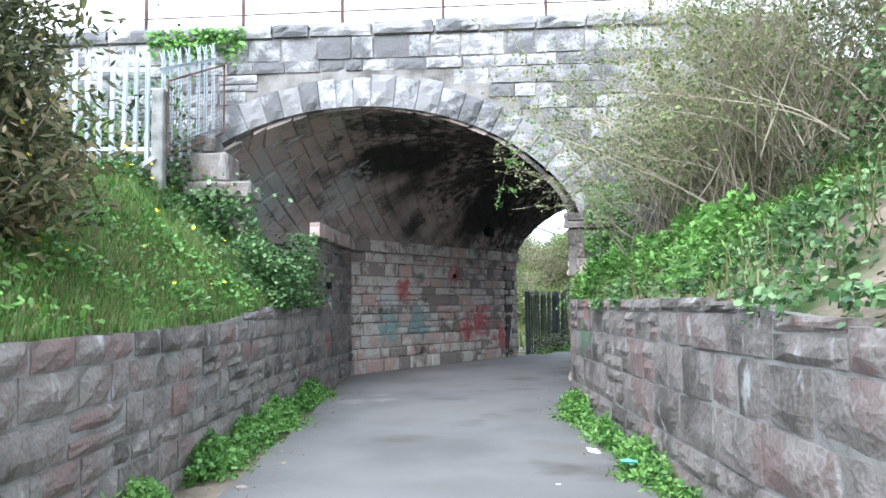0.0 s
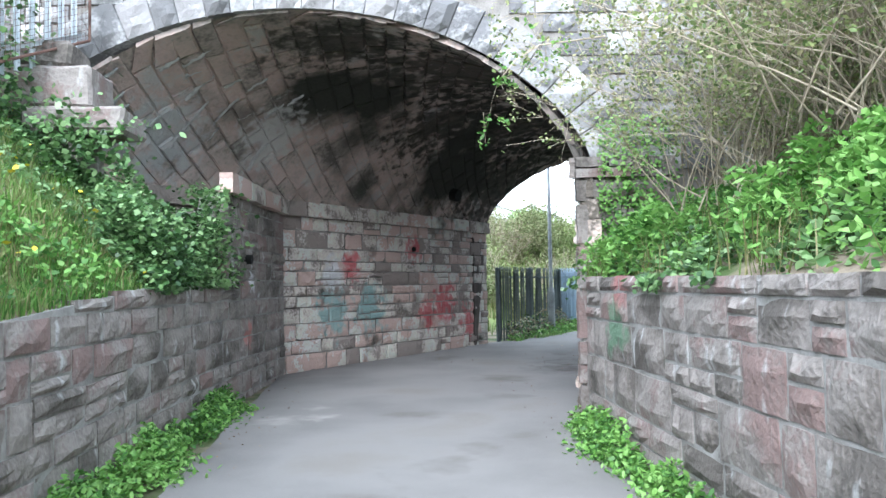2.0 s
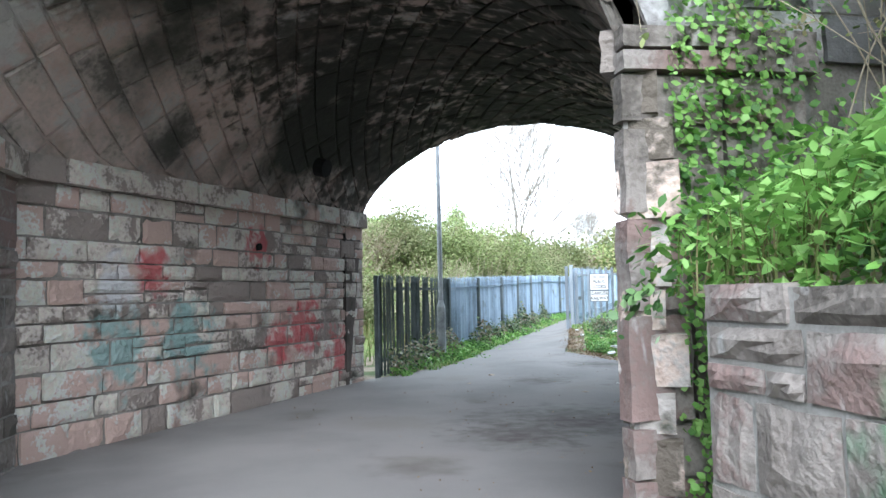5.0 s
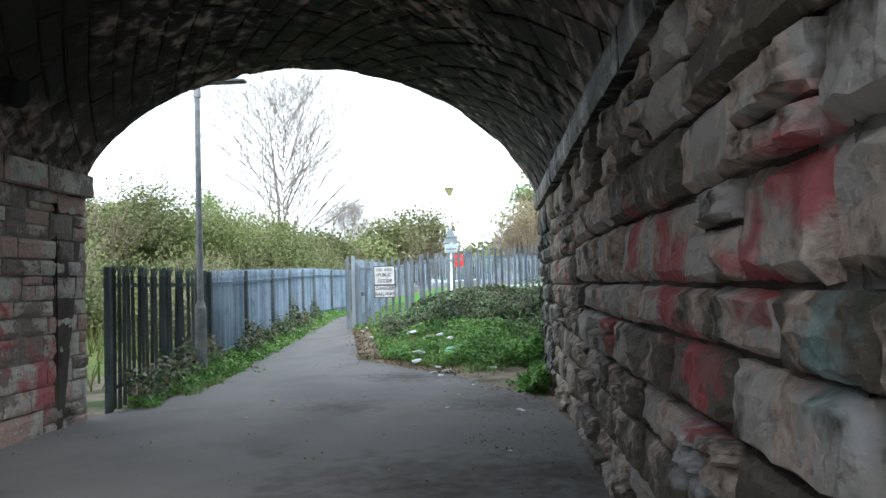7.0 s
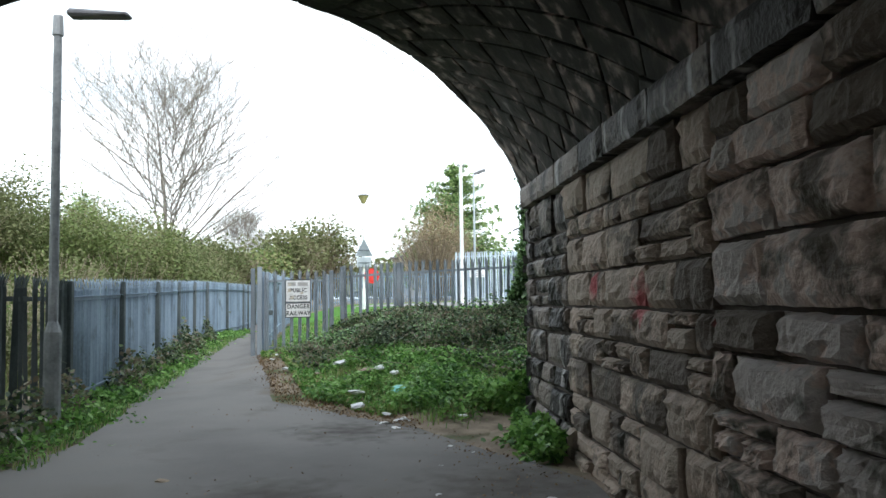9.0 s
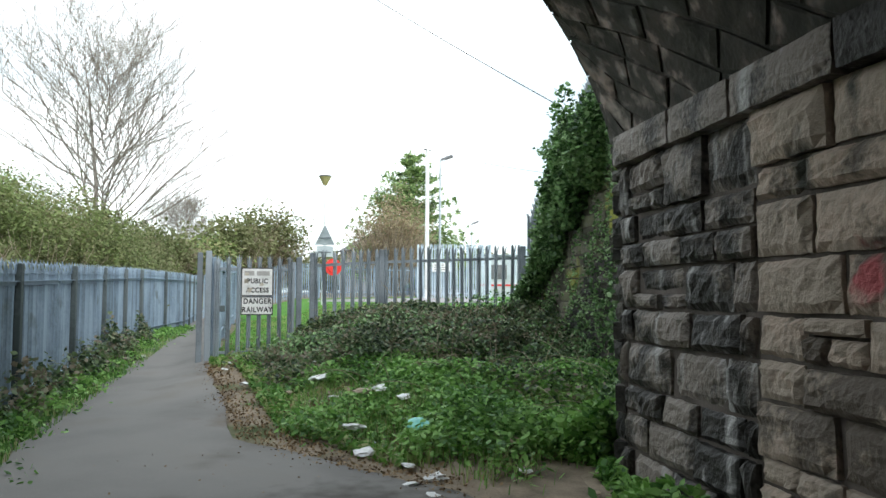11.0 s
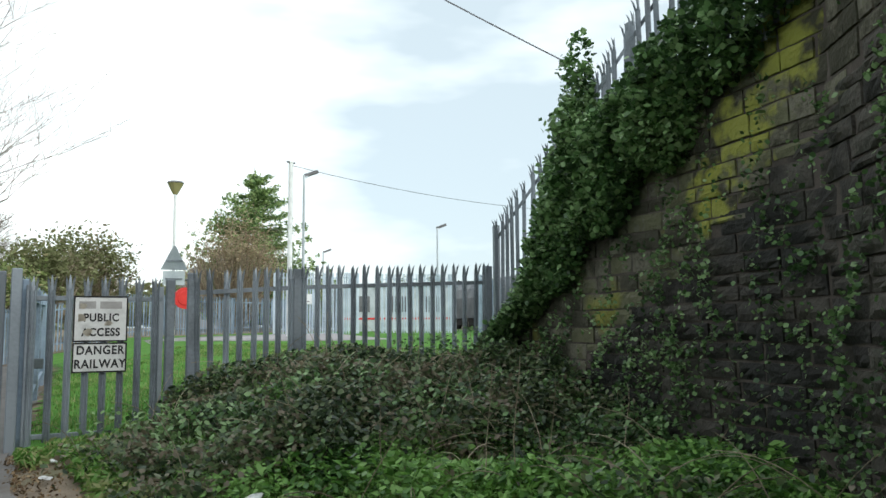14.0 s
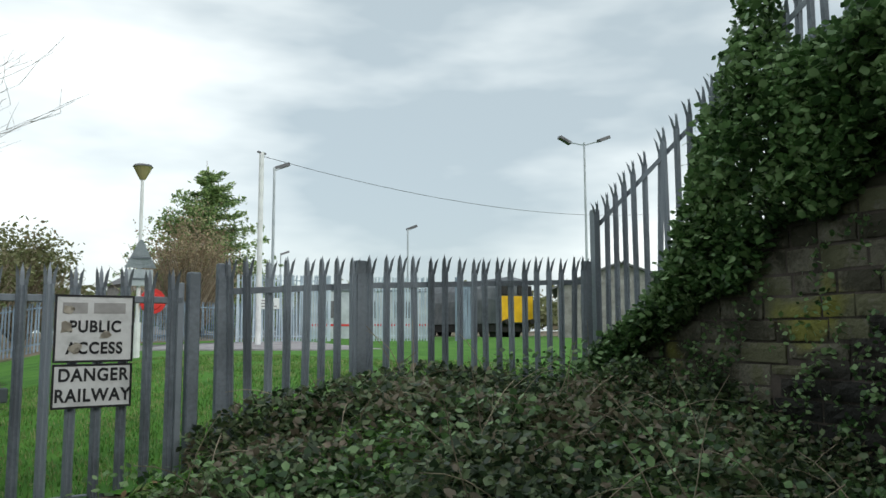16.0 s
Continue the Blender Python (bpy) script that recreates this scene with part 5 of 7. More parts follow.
stuff(blades("bank_grass", scatter(46000, (-5.2, -2.2), (2.5, 11.0), bank_l, -0.02, 0.0, left_ok, 0.5), 0.16, M_GRASS, 0.006, 0.9), "long fresh green grass on the bank", "grass")
stuff(blades("dry_bank_grass", scatter(9000, (-4.6, -2.2), (3.0, 10.5), bank_l, -0.02, 0.02, left_ok, 0.9, 0.9, 5.0), 0.2, M_DRYGRASS, 0.005, 1.2), "straw-coloured dead grass on the bank", "grass")
stuff(leaf_cloud("bank_ivy", np.concatenate([
    scatter(6500, (-3.6, -2.05), (9.9, 11.95), lambda x, y: bank_l(min(x, -2.25), y), 0.0, 0.2, None, 0.9, 1.4),
    scatter(5000, (-2.75, -1.98), (10.2, 12.0), lambda x, y: bank_l(min(x, -2.25), y), 0.02, 0.55, None, 0.5, 1.4),
    np.array([(random.gauss(-2.2, 0.13), random.uniform(11.7, 12.95), 1.1 + 1.15 * random.random() ** 1.3) for _ in range(2200)]),
    scatter(2600, (-4.8, -3.2), (9.6, 11.8), bank_l, 0.0, 0.18, None, 0.8),
]), 0.05, M_IVY, 0.55, long=1.15), "glossy dark ivy covering the end of the bank", "ivy")
stuff(leaf_cloud("bank_herbs", scatter(4200, (-3.4, -2.15), (3.0, 9.6), bank_l, 0.0, 0.2, left_ok, 1.2, 1.1, 9.0), 0.034, M_HERB, 0.4, long=2.0), "broad-leaved green weeds on the bank", "weeds")
stuff(leaf_cloud("yellow_flowers", np.concatenate([scatter(60, (-4.9, -3.0), (8.6, 11.5), bank_l, 0.1, 0.35), scatter(25, (-3.0, -2.2), (4, 11), bank_l, 0.1, 0.3)]), 0.05, M_YELLOW, 0.6, long=1.0), "small yellow flowers among the ivy", "flowers")


def gorse(x, y, z, r, h, seed, label):
    rng = random.Random(seed)
    g = empty("gorse_bush", Matrix.Translation((x, y, z)), label, "bush")
    lines, tips = [], []
    for i in range(170):
        a, e = rng.uniform(0, 6.283), rng.uniform(0.1, 1.35)
        d = Vector((math.cos(a) * math.cos(e), math.sin(a) * math.cos(e), math.sin(e)))
        L = rng.uniform(0.55, 1.0)
        line = []
        for k in range(6):
            t = k / 5
            p = Vector((d.x * r * L * t, d.y * r * L * t, d.z * h * L * t)) + Vector((rng.gauss(0, 0.03), rng.gauss(0, 0.03), rng.gauss(0, 0.03))) * t
            line.append((p, 0.012 * (1 - 0.8 * t)))
            if t > 0.35:
                for _ in range(34):
                    tips.append(p + Vector((rng.gauss(0, 0.11), rng.gauss(0, 0.11), rng.gauss(0, 0.11))))
        lines.append(line)
    strands("wood", lines, M_BARK, g)
    leaf_cloud("foliage", np.array([tuple(p) for p in tips]), 0.028, M_GORSE, 0.2, g, long=3.2)
    fl = rng.sample(tips, 120)
    leaf_cloud("bloom", np.array([tuple(p) for p in fl]) * 1.02, 0.035, M_YELLOW, 0.3, g, long=1.1)["label"] = "small yellow gorse flowers"
    return g


gorse(-3.25, 5.1, 1.55, 1.2, 2.3, 1, "dense brown-green gorse bush with yellow flowers on the bank")
gorse(-4.3, 7.0, 2.3, 0.9, 1.1, 2, "brown-green gorse bush with yellow flowers by the fence")
gorse(-4.9, 9.3, 2.4, 0.6, 0.6, 3, "low flowering gorse at the foot of the fence")


# right bank: ivy, weeds, a wild shrub
def bank_r(x, y):
    r = max(0, x - 1.85)
    top = lerp_table([(-14, 0.85), (2.5, 0.88), (4, 1.0), (6, 1.1), (11.5, 1.12)], y)
    return top + min(r * lerp_table([(2, 1.0), (5, 0.8), (6.5, 0.62), (11, 0.5)], y), 3.2) + 0.10 * noise.noise((x * 1.2, y * 1.2, 4.5)) * min(1, r)


grid_sheet("bank_right", spread([(1.8, 6, 0.2), (6, 14, 1)]), spread([(-14, 0, 1), (0, 10.9, 0.25)]), bank_r, M_SOIL, "steep earth bank above the retaining wall", "bank")
stuff(leaf_cloud("bank_ivy", np.concatenate([
    scatter(26000, (1.8, 5.2), (1.5, 10.2), bank_r, 0.0, 0.16, None, 0.7, 1.5, 2.0),
    scatter(7000, (2.9, 5.2), (1.5, 6.5), bank_r, 0.1, 0.9, None, 0.9, 0.8, 3.0),
]), 0.045, M_IVY, 0.55, long=1.2), "dense ivy and creepers over the bank", "ivy")
stuff(leaf_cloud("bank_herbs", np.concatenate([
    scatter(6500, (1.8, 3.2), (5.5, 11.2), bank_r, 0.0, 0.24, None, 1.5, 1.3, 11.0),
    scatter(2800, (1.95, 2.6), (6.4, 8.0), bank_r, 0.05, 0.42, None, 0.9, 2.2, 15.0),
    scatter(3000, (1.78, 2.4), (9.6, 11.4), bank_r, 0.0, 0.4, None, 0.7, 2.2, 1.0),
]), 0.032, M_HERB, 0.5, long=2.3), "bright green spring weeds on the bank", "weeds")
stuff(blades("bank_dry_stalks", scatter(2600, (1.8, 3.6), (4.0, 11.2), bank_r, -0.02, 0.0, None, 0.9, 1.0, 8.0), 0.35, M_DRYGRASS, 0.005, 0.9), "dead straw stalks among the ivy", "grass")


def wild_shrub(base_pts, seed, label, n, leaves, lean, name="shrub", reach=(1.4, 2.7), leafsize=0.022):
    """A thicket of arching thin stems with side twigs and small opening leaves."""
    rng = random.Random(seed)
    lines, buds = [], []
    c = Vector(base_pts[0])
    g = empty(name, Matrix.Translation(c), label, "shrub")
    for i in range(n):
        p = Vector(base_pts[rng.randrange(len(base_pts))]) - c + Vector((rng.gauss(0, 0.35), rng.gauss(0, 0.45), -0.05))
        d = Vector((rng.gauss(lean[0], 0.42), rng.gauss(lean[1], 0.42), rng.uniform(0.6, 1.25))).normalized()
        L = rng.uniform(*reach)
        line = []
        steps = 9
        r0 = rng.uniform(0.004, 0.011)
        for k in range(steps):
            t = k / (steps - 1)
            line.append((p.copy(), r0 * (1 - 0.75 * t)))
            d = (d + Vector((rng.gauss(0, 0.10) + lean[0] * 0.05, rng.gauss(0, 0.10) + lean[1] * 0.05, rng.gauss(-0.05, 0.08)))).normalized()
            p = p + d * L / steps
            if t > 0.25:
                for _ in range(3):
                    dd = (d + Vector((rng.gauss(0, 0.7), rng.gauss(0, 0.7), rng.gauss(0.1, 0.6)))).normalized()
                    q = p.copy()
                    tw = [(q.copy(), 0.003)]
                    tl = rng.uniform(0.12, 0.5)
                    for m in range(3):
                        q = q + dd * tl / 3
                        dd = (dd + Vector((rng.gauss(0, 0.2), rng.gauss(0, 0.2), rng.gauss(0, 0.2)))).normalized()
                        tw.append((q.copy(), 0.0016))
                        buds.append(q.copy())
                    lines.append(tw)
        lines.append(line)
    strands("thicket", lines, M_TWIG, g)
    pts = [buds[rng.randrange(len(buds))] + Vector((rng.gauss(0, 0.02), rng.gauss(0, 0.02), rng.gauss(0, 0.02))) for _ in range(leaves)]
    leaf_cloud("foliage", np.array([tuple(p) for p in pts]), leafsize, M_SHRUB, 0.3, g, long=1.8)
    return g


wild_shrub([(3.3, 10.3, 1.7), (3.5, 9.7, 1.95), (3.0, 9.2, 1.7), (3.8, 10.6, 2.1), (3.4, 10.7, 1.9)], 3, "straggling leggy shrub with thin stems and opening leaves", 330, 36000, (0.03, -0.10), reach=(1.4, 3.0))
wild_shrub([(3.0, 7.8, 2.1), (3.5, 8.6, 2.6), (3.7, 7.2, 2.7), (3.3, 6.6, 2.4)], 4, "tangled thicket of brown stems above the ivy", 300, 26000, (-0.06, -0.1), reach=(1.2, 3.0))
wild_shrub([(4.3, 5.4, 3.2), (4.6, 6.6, 3.4), (4.2, 4.3, 3.1)], 5, "leafy thicket high on the bank", 120, 9000, (-0.06, 0.0), reach=(1.0, 2.2), leafsize=0.03)

# a twig hanging in front of the arch
hb = empty("hanging_branch", Matrix.Translation((1.72, 10.9, 3.5)), "thin leafy branch hanging before the arch", "branch")
rng = random.Random(5)
lines, buds = [], []
main = [Vector((0.35, 0.1, 0.1)), Vector((0.0, 0, 0.02)), Vector((-0.35, -0.05, -0.04)), Vector((-0.6, -0.08, -0.2)), Vector((-0.78, -0.1, -0.42)), Vector((-0.86, -0.1, -0.66))]
lines.append([(p, 0.012 - 0.0018 * i) for i, p in enumerate(main)])
for i in range(1, 6):
    for _ in range(3):
        d = Vector((rng.gauss(-0.3, 0.5), rng.gauss(0, 0.4), rng.gauss(0.0, 0.6))).normalized()
        p = main[i] + Vector((rng.gauss(0, 0.05), 0, rng.gauss(0, 0.05)))
        L = rng.uniform(0.12, 0.34)
        ln = [(p, 0.004)] + [(p + d * L * k / 3 + Vector((0, 0, -0.02 * k)), 0.003) for k in range(1, 4)]
        lines.append(ln)
        buds += [q for q, r in ln[1:] for _ in range(4)]
strands("twigwork", lines, M_TWIG, hb)
leaf_cloud("foliage", np.array([tuple(p + Vector((rng.gauss(0, 0.025), rng.gauss(0, 0.025), rng.gauss(0, 0.025)))) for p in buds]), 0.034, M_HERB, 0.3, hb, long=1.7)

stuff(leaf_cloud("fence_ivy", np.array([(random.uniform(-7.5, -3.6), random.uniform(10.55, 11.6), 2.8 + abs(random.gauss(0, 0.7))) for _ in range(7000)]), 0.055, M_IVY, 0.3, long=1.2), "dark ivy behind the pale fence", "ivy")
stuff(leaf_cloud("step_ivy", np.array([(random.gauss(-3.45, 0.4), random.uniform(10.7, 11.2), random.gauss(2.5, 0.2)) for _ in range(1500)]), 0.055, M_IVY, 0.3, long=1.2), "ivy growing round the step stones", "ivy")
# ivy on the right pier and over the wall tops
pier = []
for _ in range(4200):
    z = random.uniform(-0.25, 2.9)
    w = 0.22 + 0.25 * noise.noise((z * 1.4, 0.3, 7)) + 0.12 * (z > 1.1)
    x = 2.42 + random.gauss(0, 1) * w
    if x < 2.1:
        continue
    pier.append((x, y_face(x) - random.uniform(0.05, 0.16), z))
stuff(leaf_cloud("pier_ivy", np.array(pier), 0.037, M_HERB, 0.25, long=1.15, spread_dir=(0, -1.6, 0)), "bright young ivy climbing the bridge pier", "ivy")
fall = [(1.72 - abs(random.gauss(0, 0.03)), y, 1.14 - abs(random.gauss(0, 0.07 + 0.06 * noise.noise((y * 2, 0, 0))))) for y in [random.uniform(2.5, 11.3) for _ in range(1300)] if noise.noise((y * 1.1, 3, 0)) > 0.12]
stuff(leaf_cloud("hanging_ivy", np.array(fall), 0.042, M_IVY, 0.1, long=1.2, spread_dir=(-1.2, 0, 0)), "ivy spilling over the top of the wall", "ivy")
top_iv = [(x, y_face(x) + random.uniform(-0.2, 0.1), PARAPET - abs(random.gauss(0, 0.22))) for x in [random.uniform(-4.6, -3.05) for _ in range(900)]]
stuff(leaf_cloud("parapet_ivy", np.array(top_iv), 0.07, M_HERB, 0.2, long=1.2, spread_dir=(0, -0.8, 0)), "bright green ivy on the end of the parapet", "ivy")


# weeds along the path
def verge(name, n, line, width, size, h, material, label, seed, cl=0.9, long=2.0):
    random.seed(seed)
    pts = []
    P = [Vector(p) for p in line]
    lens = [(b - a).length for a, b in zip(P, P[1:])]
    while len(pts) < n:
        k = random.choices(range(len(lens)), lens)[0]
        a, b = P[k], P[k + 1]
        q = a.lerp(b, random.random())
        c = noise.noise((q.x * 0.9, q.y * 0.9, seed))
        c2 = noise.noise((q.x * 3.1, q.y * 3.1, seed + 3))
        if random.random() > 0.5 + cl * c:
            continue
        d = (b - a).normalized()
        off = abs(random.gauss(0, width * (0.7 + 0.8 * c)))
        x, y = q.x + d.y * off, q.y - d.x * off
        hh = h * (0.5 + 0.9 * max(0, c + 0.4) + 0.4 * c2) * max(0.15, 1 - off / (2.4 * width))
        pts.append((x, y, land(x, y) + random.random() * max(0.02, hh)))
    return stuff(leaf_cloud(name, np.array(pts), size, material, 0.35, long=long), label, "weeds")


verge("path_weeds", 13000, [(-2.12, 3.0), (-2.12, 10.0), (-2.05, 12.4)], 0.17, 0.028, 0.32, M_HERB, "bright green weeds along the foot of the wall", 31)
verge("path_weeds", 7500, [(1.7, 11.0), (1.7, 3.0)], 0.12, 0.028, 0.28, M_HERB, "bright green weeds along the foot of the wall", 32)
verge("path_weeds", 9000, [(2.4, 21.0), (4.45, 24.4), (7.05, 28.5), (10.8, 34.9), (14.1, 39.3)], 0.34, 0.04, 0.26, M_HERB, "green weeds along the palisade fence", 33, 0.5)
verge("fence_brambles", 5500, [(2.4, 21.0), (4.45, 24.4), (7.05, 28.5), (10.8, 34.9)], 0.16, 0.05, 0.6, M_BRAMBLE, "dark brambles growing through the palisade fence", 34, 0.7, 1.4)
verge("edge_grass", 3600, [(7.15, 21.8), (7.2, 23.6), (9.3, 28.3)], 0.35, 0.03, 0.14, M_GRASS, "short grass creeping over the path edge", 37, 0.5, 3.0)
verge("gate_grass", 2500, [(8.9, 28.2), (10.6, 27.7)], 0.35, 0.03, 0.16, M_GRASS, "tufts of grass at the foot of the gate", 38, 0.4, 3.0)
verge("wing_foot_weeds", 9000, [(8.5, 20.75), (9.8, 21.25), (11.4, 22.45)][::-1], 0.55, 0.045, 0.6, M_HERB, "green weeds at the foot of the wing wall", 36, 0.4)
verge("abutment_weeds", 1500, [(8.3, 20.6), (6.9, 18.7)], 0.16, 0.05, 0.24, M_HERB, "green weeds at the foot of the abutment", 35, 0.6)
random.seed(41)
stuff(blades("verge_grass", scatter(9000, (3.2, 12), (21.5, 36), land, -0.02, 0.0, lambda x, y: -0.75 < (x - (2.25 + 0.612 * (y - 20.95))) - 0.25 < 0.55, 0.4), 0.11, M_GRASS, 0.006, 0.9), "short grass between path and fence", "grass")

# the overgrown corner below the wing wall
CORNER = [(6.9, 21.3), (6.85, 23.6), (9.0, 28.4), (9.35, 28.9), (14.2, 26.4), (12.8, 24.3), (11.6, 22.7), (10.9, 21.9), (8.3, 20.7), (7.2, 20.0)]


MEDGE = [Vector(p) for p in ((8.3, 20.7), (7.2, 20.0), (6.9, 21.3), (6.85, 23.6), (9.0, 28.4), (9.35, 28.9))]


def edge_dist(x, y):
    p = Vector((x, y))
    best = 9
    for a, b in zip(MEDGE, MEDGE[1:]):
        t = max(0, min(1, (p - a).dot(b - a) / (b - a).length_squared))
        best = min(best, (a.lerp(b, t) - p).length)
    return best


def mound(x, y):
    """Brambles heap up towards the fence and the wing wall; the edge runs out flat on the path."""
    k = smooth(0.0, 2.2, edge_dist(x, y))
    g = (x - 10.2) * 0.471 + (y - 28.38) * 0.882
    near_gate = smooth(1.0, 2.6, math.hypot(x - 9.4, y - 28.6))
    ridge = math.exp(-((g + 1.1) / 1.3) ** 2) * near_gate * smooth(9.5, 11.5, x + 0.3)
    low = lerp_table(BASE, y) - 0.015
    return low + k * (land(x, y) * 0.5 - lerp_table(BASE, y) + 0.02 * (y - 21) + 0.20 * near_gate + (0.10 + 0.22 * smooth(12.0, 13.5, x)) * ridge + 0.16 * noise.noise((x * 0.9, y * 0.9, 2)) - 0.03)


grid_sheet("bramble_mound", spread([(6.6, 14.4, 0.2)]), spread([(19.8, 29, 0.2)]), lambda x, y: mound(x, y) if inside(x, y, CORNER) else land(x, y) - 0.12, M_SOIL, "uneven earth under the brambles", "ground")


def corner_ok(x, y):
    return inside(x, y, CORNER) and random.random() < smooth(0.2, 1.15, edge_dist(x, y) + 0.5 * noise.noise((x * 1.7, y * 1.7, 12)))


def gl(x, y):
    return (x - 10.2) * 0.471 + (y - 28.38) * 0.882


random.seed(51)
stuff(leaf_cloud("brambles", np.concatenate([
    scatter(46000, (8.2, 14.3), (21.0, 28.2), mound, 0.02, 0.36, lambda x, y: corner_ok(x, y) and -3.6 < gl(x, y) < -0.05 and math.hypot(x - 9.4, y - 28.6) > 1.1, 0.6, 1.2, 4.0),
    scatter(6000, (9.2, 14.3), (21.2, 26.5), mound, 0.0, 0.25, corner_ok, 0.7, 1.0, 6.0),
]), 0.038, M_BRAMBLE, 0.35, long=1.6), "dark bramble thicket heaped below the wing wall", "brambles")
stuff(leaf_cloud("bramble_ivy", scatter(4500, (9.0, 14.2), (21.4, 28.0), mound, 0.08, 0.42, lambda x, y: corner_ok(x, y) and -4.2 < gl(x, y) < -0.1, 1.2, 1.1, 14.0), 0.04, M_IVY, 0.5, long=1.4), "glossy green leaves showing through the brambles", "brambles")
stuff(leaf_cloud("corner_weeds", np.concatenate([
    scatter(26000, (6.9, 13), (20.2, 27.5), mound, 0.0, 0.20, lambda x, y: corner_ok(x, y) and gl(x, y) < -1.3, 1.1, 0.9, 3.0),
    scatter(12000, (7.4, 10.8), (20.6, 24.0), mound, 0.0, 0.17, corner_ok, 0.6, 1.0, 8.0),
]), 0.036, M_HERB, 0.7, long=1.9), "low green nettles and weeds beside the path", "weeds")
stuff(blades("corner_grass", np.concatenate([scatter(7000, (6.9, 10.5), (20.5, 28.9), mound, -0.02, 0.0, corner_ok, 0.6, 1.0, 2.0), scatter(5000, (7.2, 10.2), (21.0, 24.0), mound, -0.02, 0.02, corner_ok, 0.7)]), 0.17, M_GRASS, 0.006, 0.9), "tufts of long grass beside the path", "grass")
random.seed(52)
canes = []
for _ in range(260):
    x, y = random.uniform(8.6, 13.8), random.uniform(21.6, 27.8)
    if not corner_ok(x, y) or gl(x, y) > -0.1:
        continue
    p = Vector((x, y, mound(x, y)))
    d = Vector((random.gauss(0, 0.5), random.gauss(0, 0.5), 0.7)).normalized()
    ln = []
    for k in range(8):
        ln.append((p.copy(), 0.006 - 0.0005 * k))
        p = p + d * 0.13
        d = (d + Vector((0, 0, -0.19)) + Vector((random.gauss(0, 0.06), random.gauss(0, 0.06), 0))).normalized()
    canes.append(ln)
stuff(strands("bramble_canes", canes, M_TWIG), "arching brown bramble canes", "brambles")
stuff(leaf_cloud("dead_leaves", scatter(2600, (6.7, 10.5), (20.4, 28.8), lambda x, y: max(mound(x, y), land(x, y)), 0.0, 0.04, lambda x, y: (x - 6.9) * 0.86 - (y - 23.2) * 0.42 > -0.5 and corner_ok(x, y), 0.6), 0.045, mat("dead_brown_leaves", [(0.10, 0.06, 0.03), (0.20, 0.13, 0.07), (0.30, 0.21, 0.12)], 0.8, 3, 20, 0, rand=0.6, island=True), 0.8, long=1.4), "dead brown leaves strewn at the path edge", "leaves")

# ivy on the wing wall
WP = [Vector(p) for p in WING]
WL = [(b - a).length for a, b in zip(WP, WP[1:])]


def wing_at(s):
    for a, b, n in zip(WP, WP[1:], WL):
        if s <= n:
            d = (b - a) / n
            return a + d * s, Vector((d.y, -d.x))
        s -= n
    return WP[-1], Vector((0.5, -0.8))


random.seed(61)
crest, trail = [], []
RISE_IVY = [(0.2, 0.0), (1.2, 0.15), (1.6, 0.5), (1.85, 1.6), (2.45, 1.95), (2.75, 1.2), (3.2, 0.95), (4.0, 0.9), (6.0, 0.8), (7.6, 0.7)]
for _ in range(34000):
    s = random.uniform(0.2, 7.6) if random.random() < 0.6 else random.uniform(1.4, 4.2)
    p, nrm = wing_at(s)
    t = wing_top(s)
    up = lerp_table(RISE_IVY, s) * (1 + 0.35 * noise.noise((s * 2.3, 4, 0)))
    down = 0.18 + 0.25 * (0.5 + noise.noise((s * 2.1, 7, 0)))
    f = random.betavariate(1.3, 1.5)
    z = t - down + (up + down) * f
    thick = (0.12 + 0.34 * math.sin(math.pi * min(1, f * 0.9 + 0.1))) * (0.7 + 0.9 * abs(noise.noise((s * 1.9, z * 1.9, 3))))
    o = random.uniform(-0.3 if z > t else 0.0, 1) * thick
    crest.append((p.x + nrm.x * o + random.gauss(0, 0.03), p.y + nrm.y * o + random.gauss(0, 0.03), z))
for k in range(85):
    s = random.uniform(0.6, 8.4)
    z = random.uniform(0.5, wing_top(s) - 0.3)
    for _ in range(random.randint(40, 130)):
        s += random.gauss(0, 0.035)
        z += random.uniform(-0.045, 0.02)
        if not 0.2 < s < 8.6 or z < 0.2:
            break
        p, nrm = wing_at(s + random.gauss(0, 0.05))
        o = random.uniform(0.04, 0.12)
        trail.append((p.x + nrm.x * o, p.y + nrm.y * o, z))
for _ in range(1800):
    s = random.uniform(0.5, 8.6)
    z = abs(random.gauss(0, 0.5)) + 0.3
    if noise.noise((s * 1.5, z * 1.5, 9)) > -0.1:
        p, nrm = wing_at(s)
        o = random.uniform(0.04, 0.22)
        trail.append((p.x + nrm.x * o, p.y + nrm.y * o, z))
stuff(leaf_cloud("wing_wall_ivy", np.array(crest), 0.058, M_IVY, 0.3, long=1.2), "thick dark ivy over the top of the wing wall", "ivy")
stuff(leaf_cloud("trailing_ivy", np.array(trail), 0.036, M_IVY, 0.15, long=1.2), "ivy trailing down the damp wing wall", "ivy")

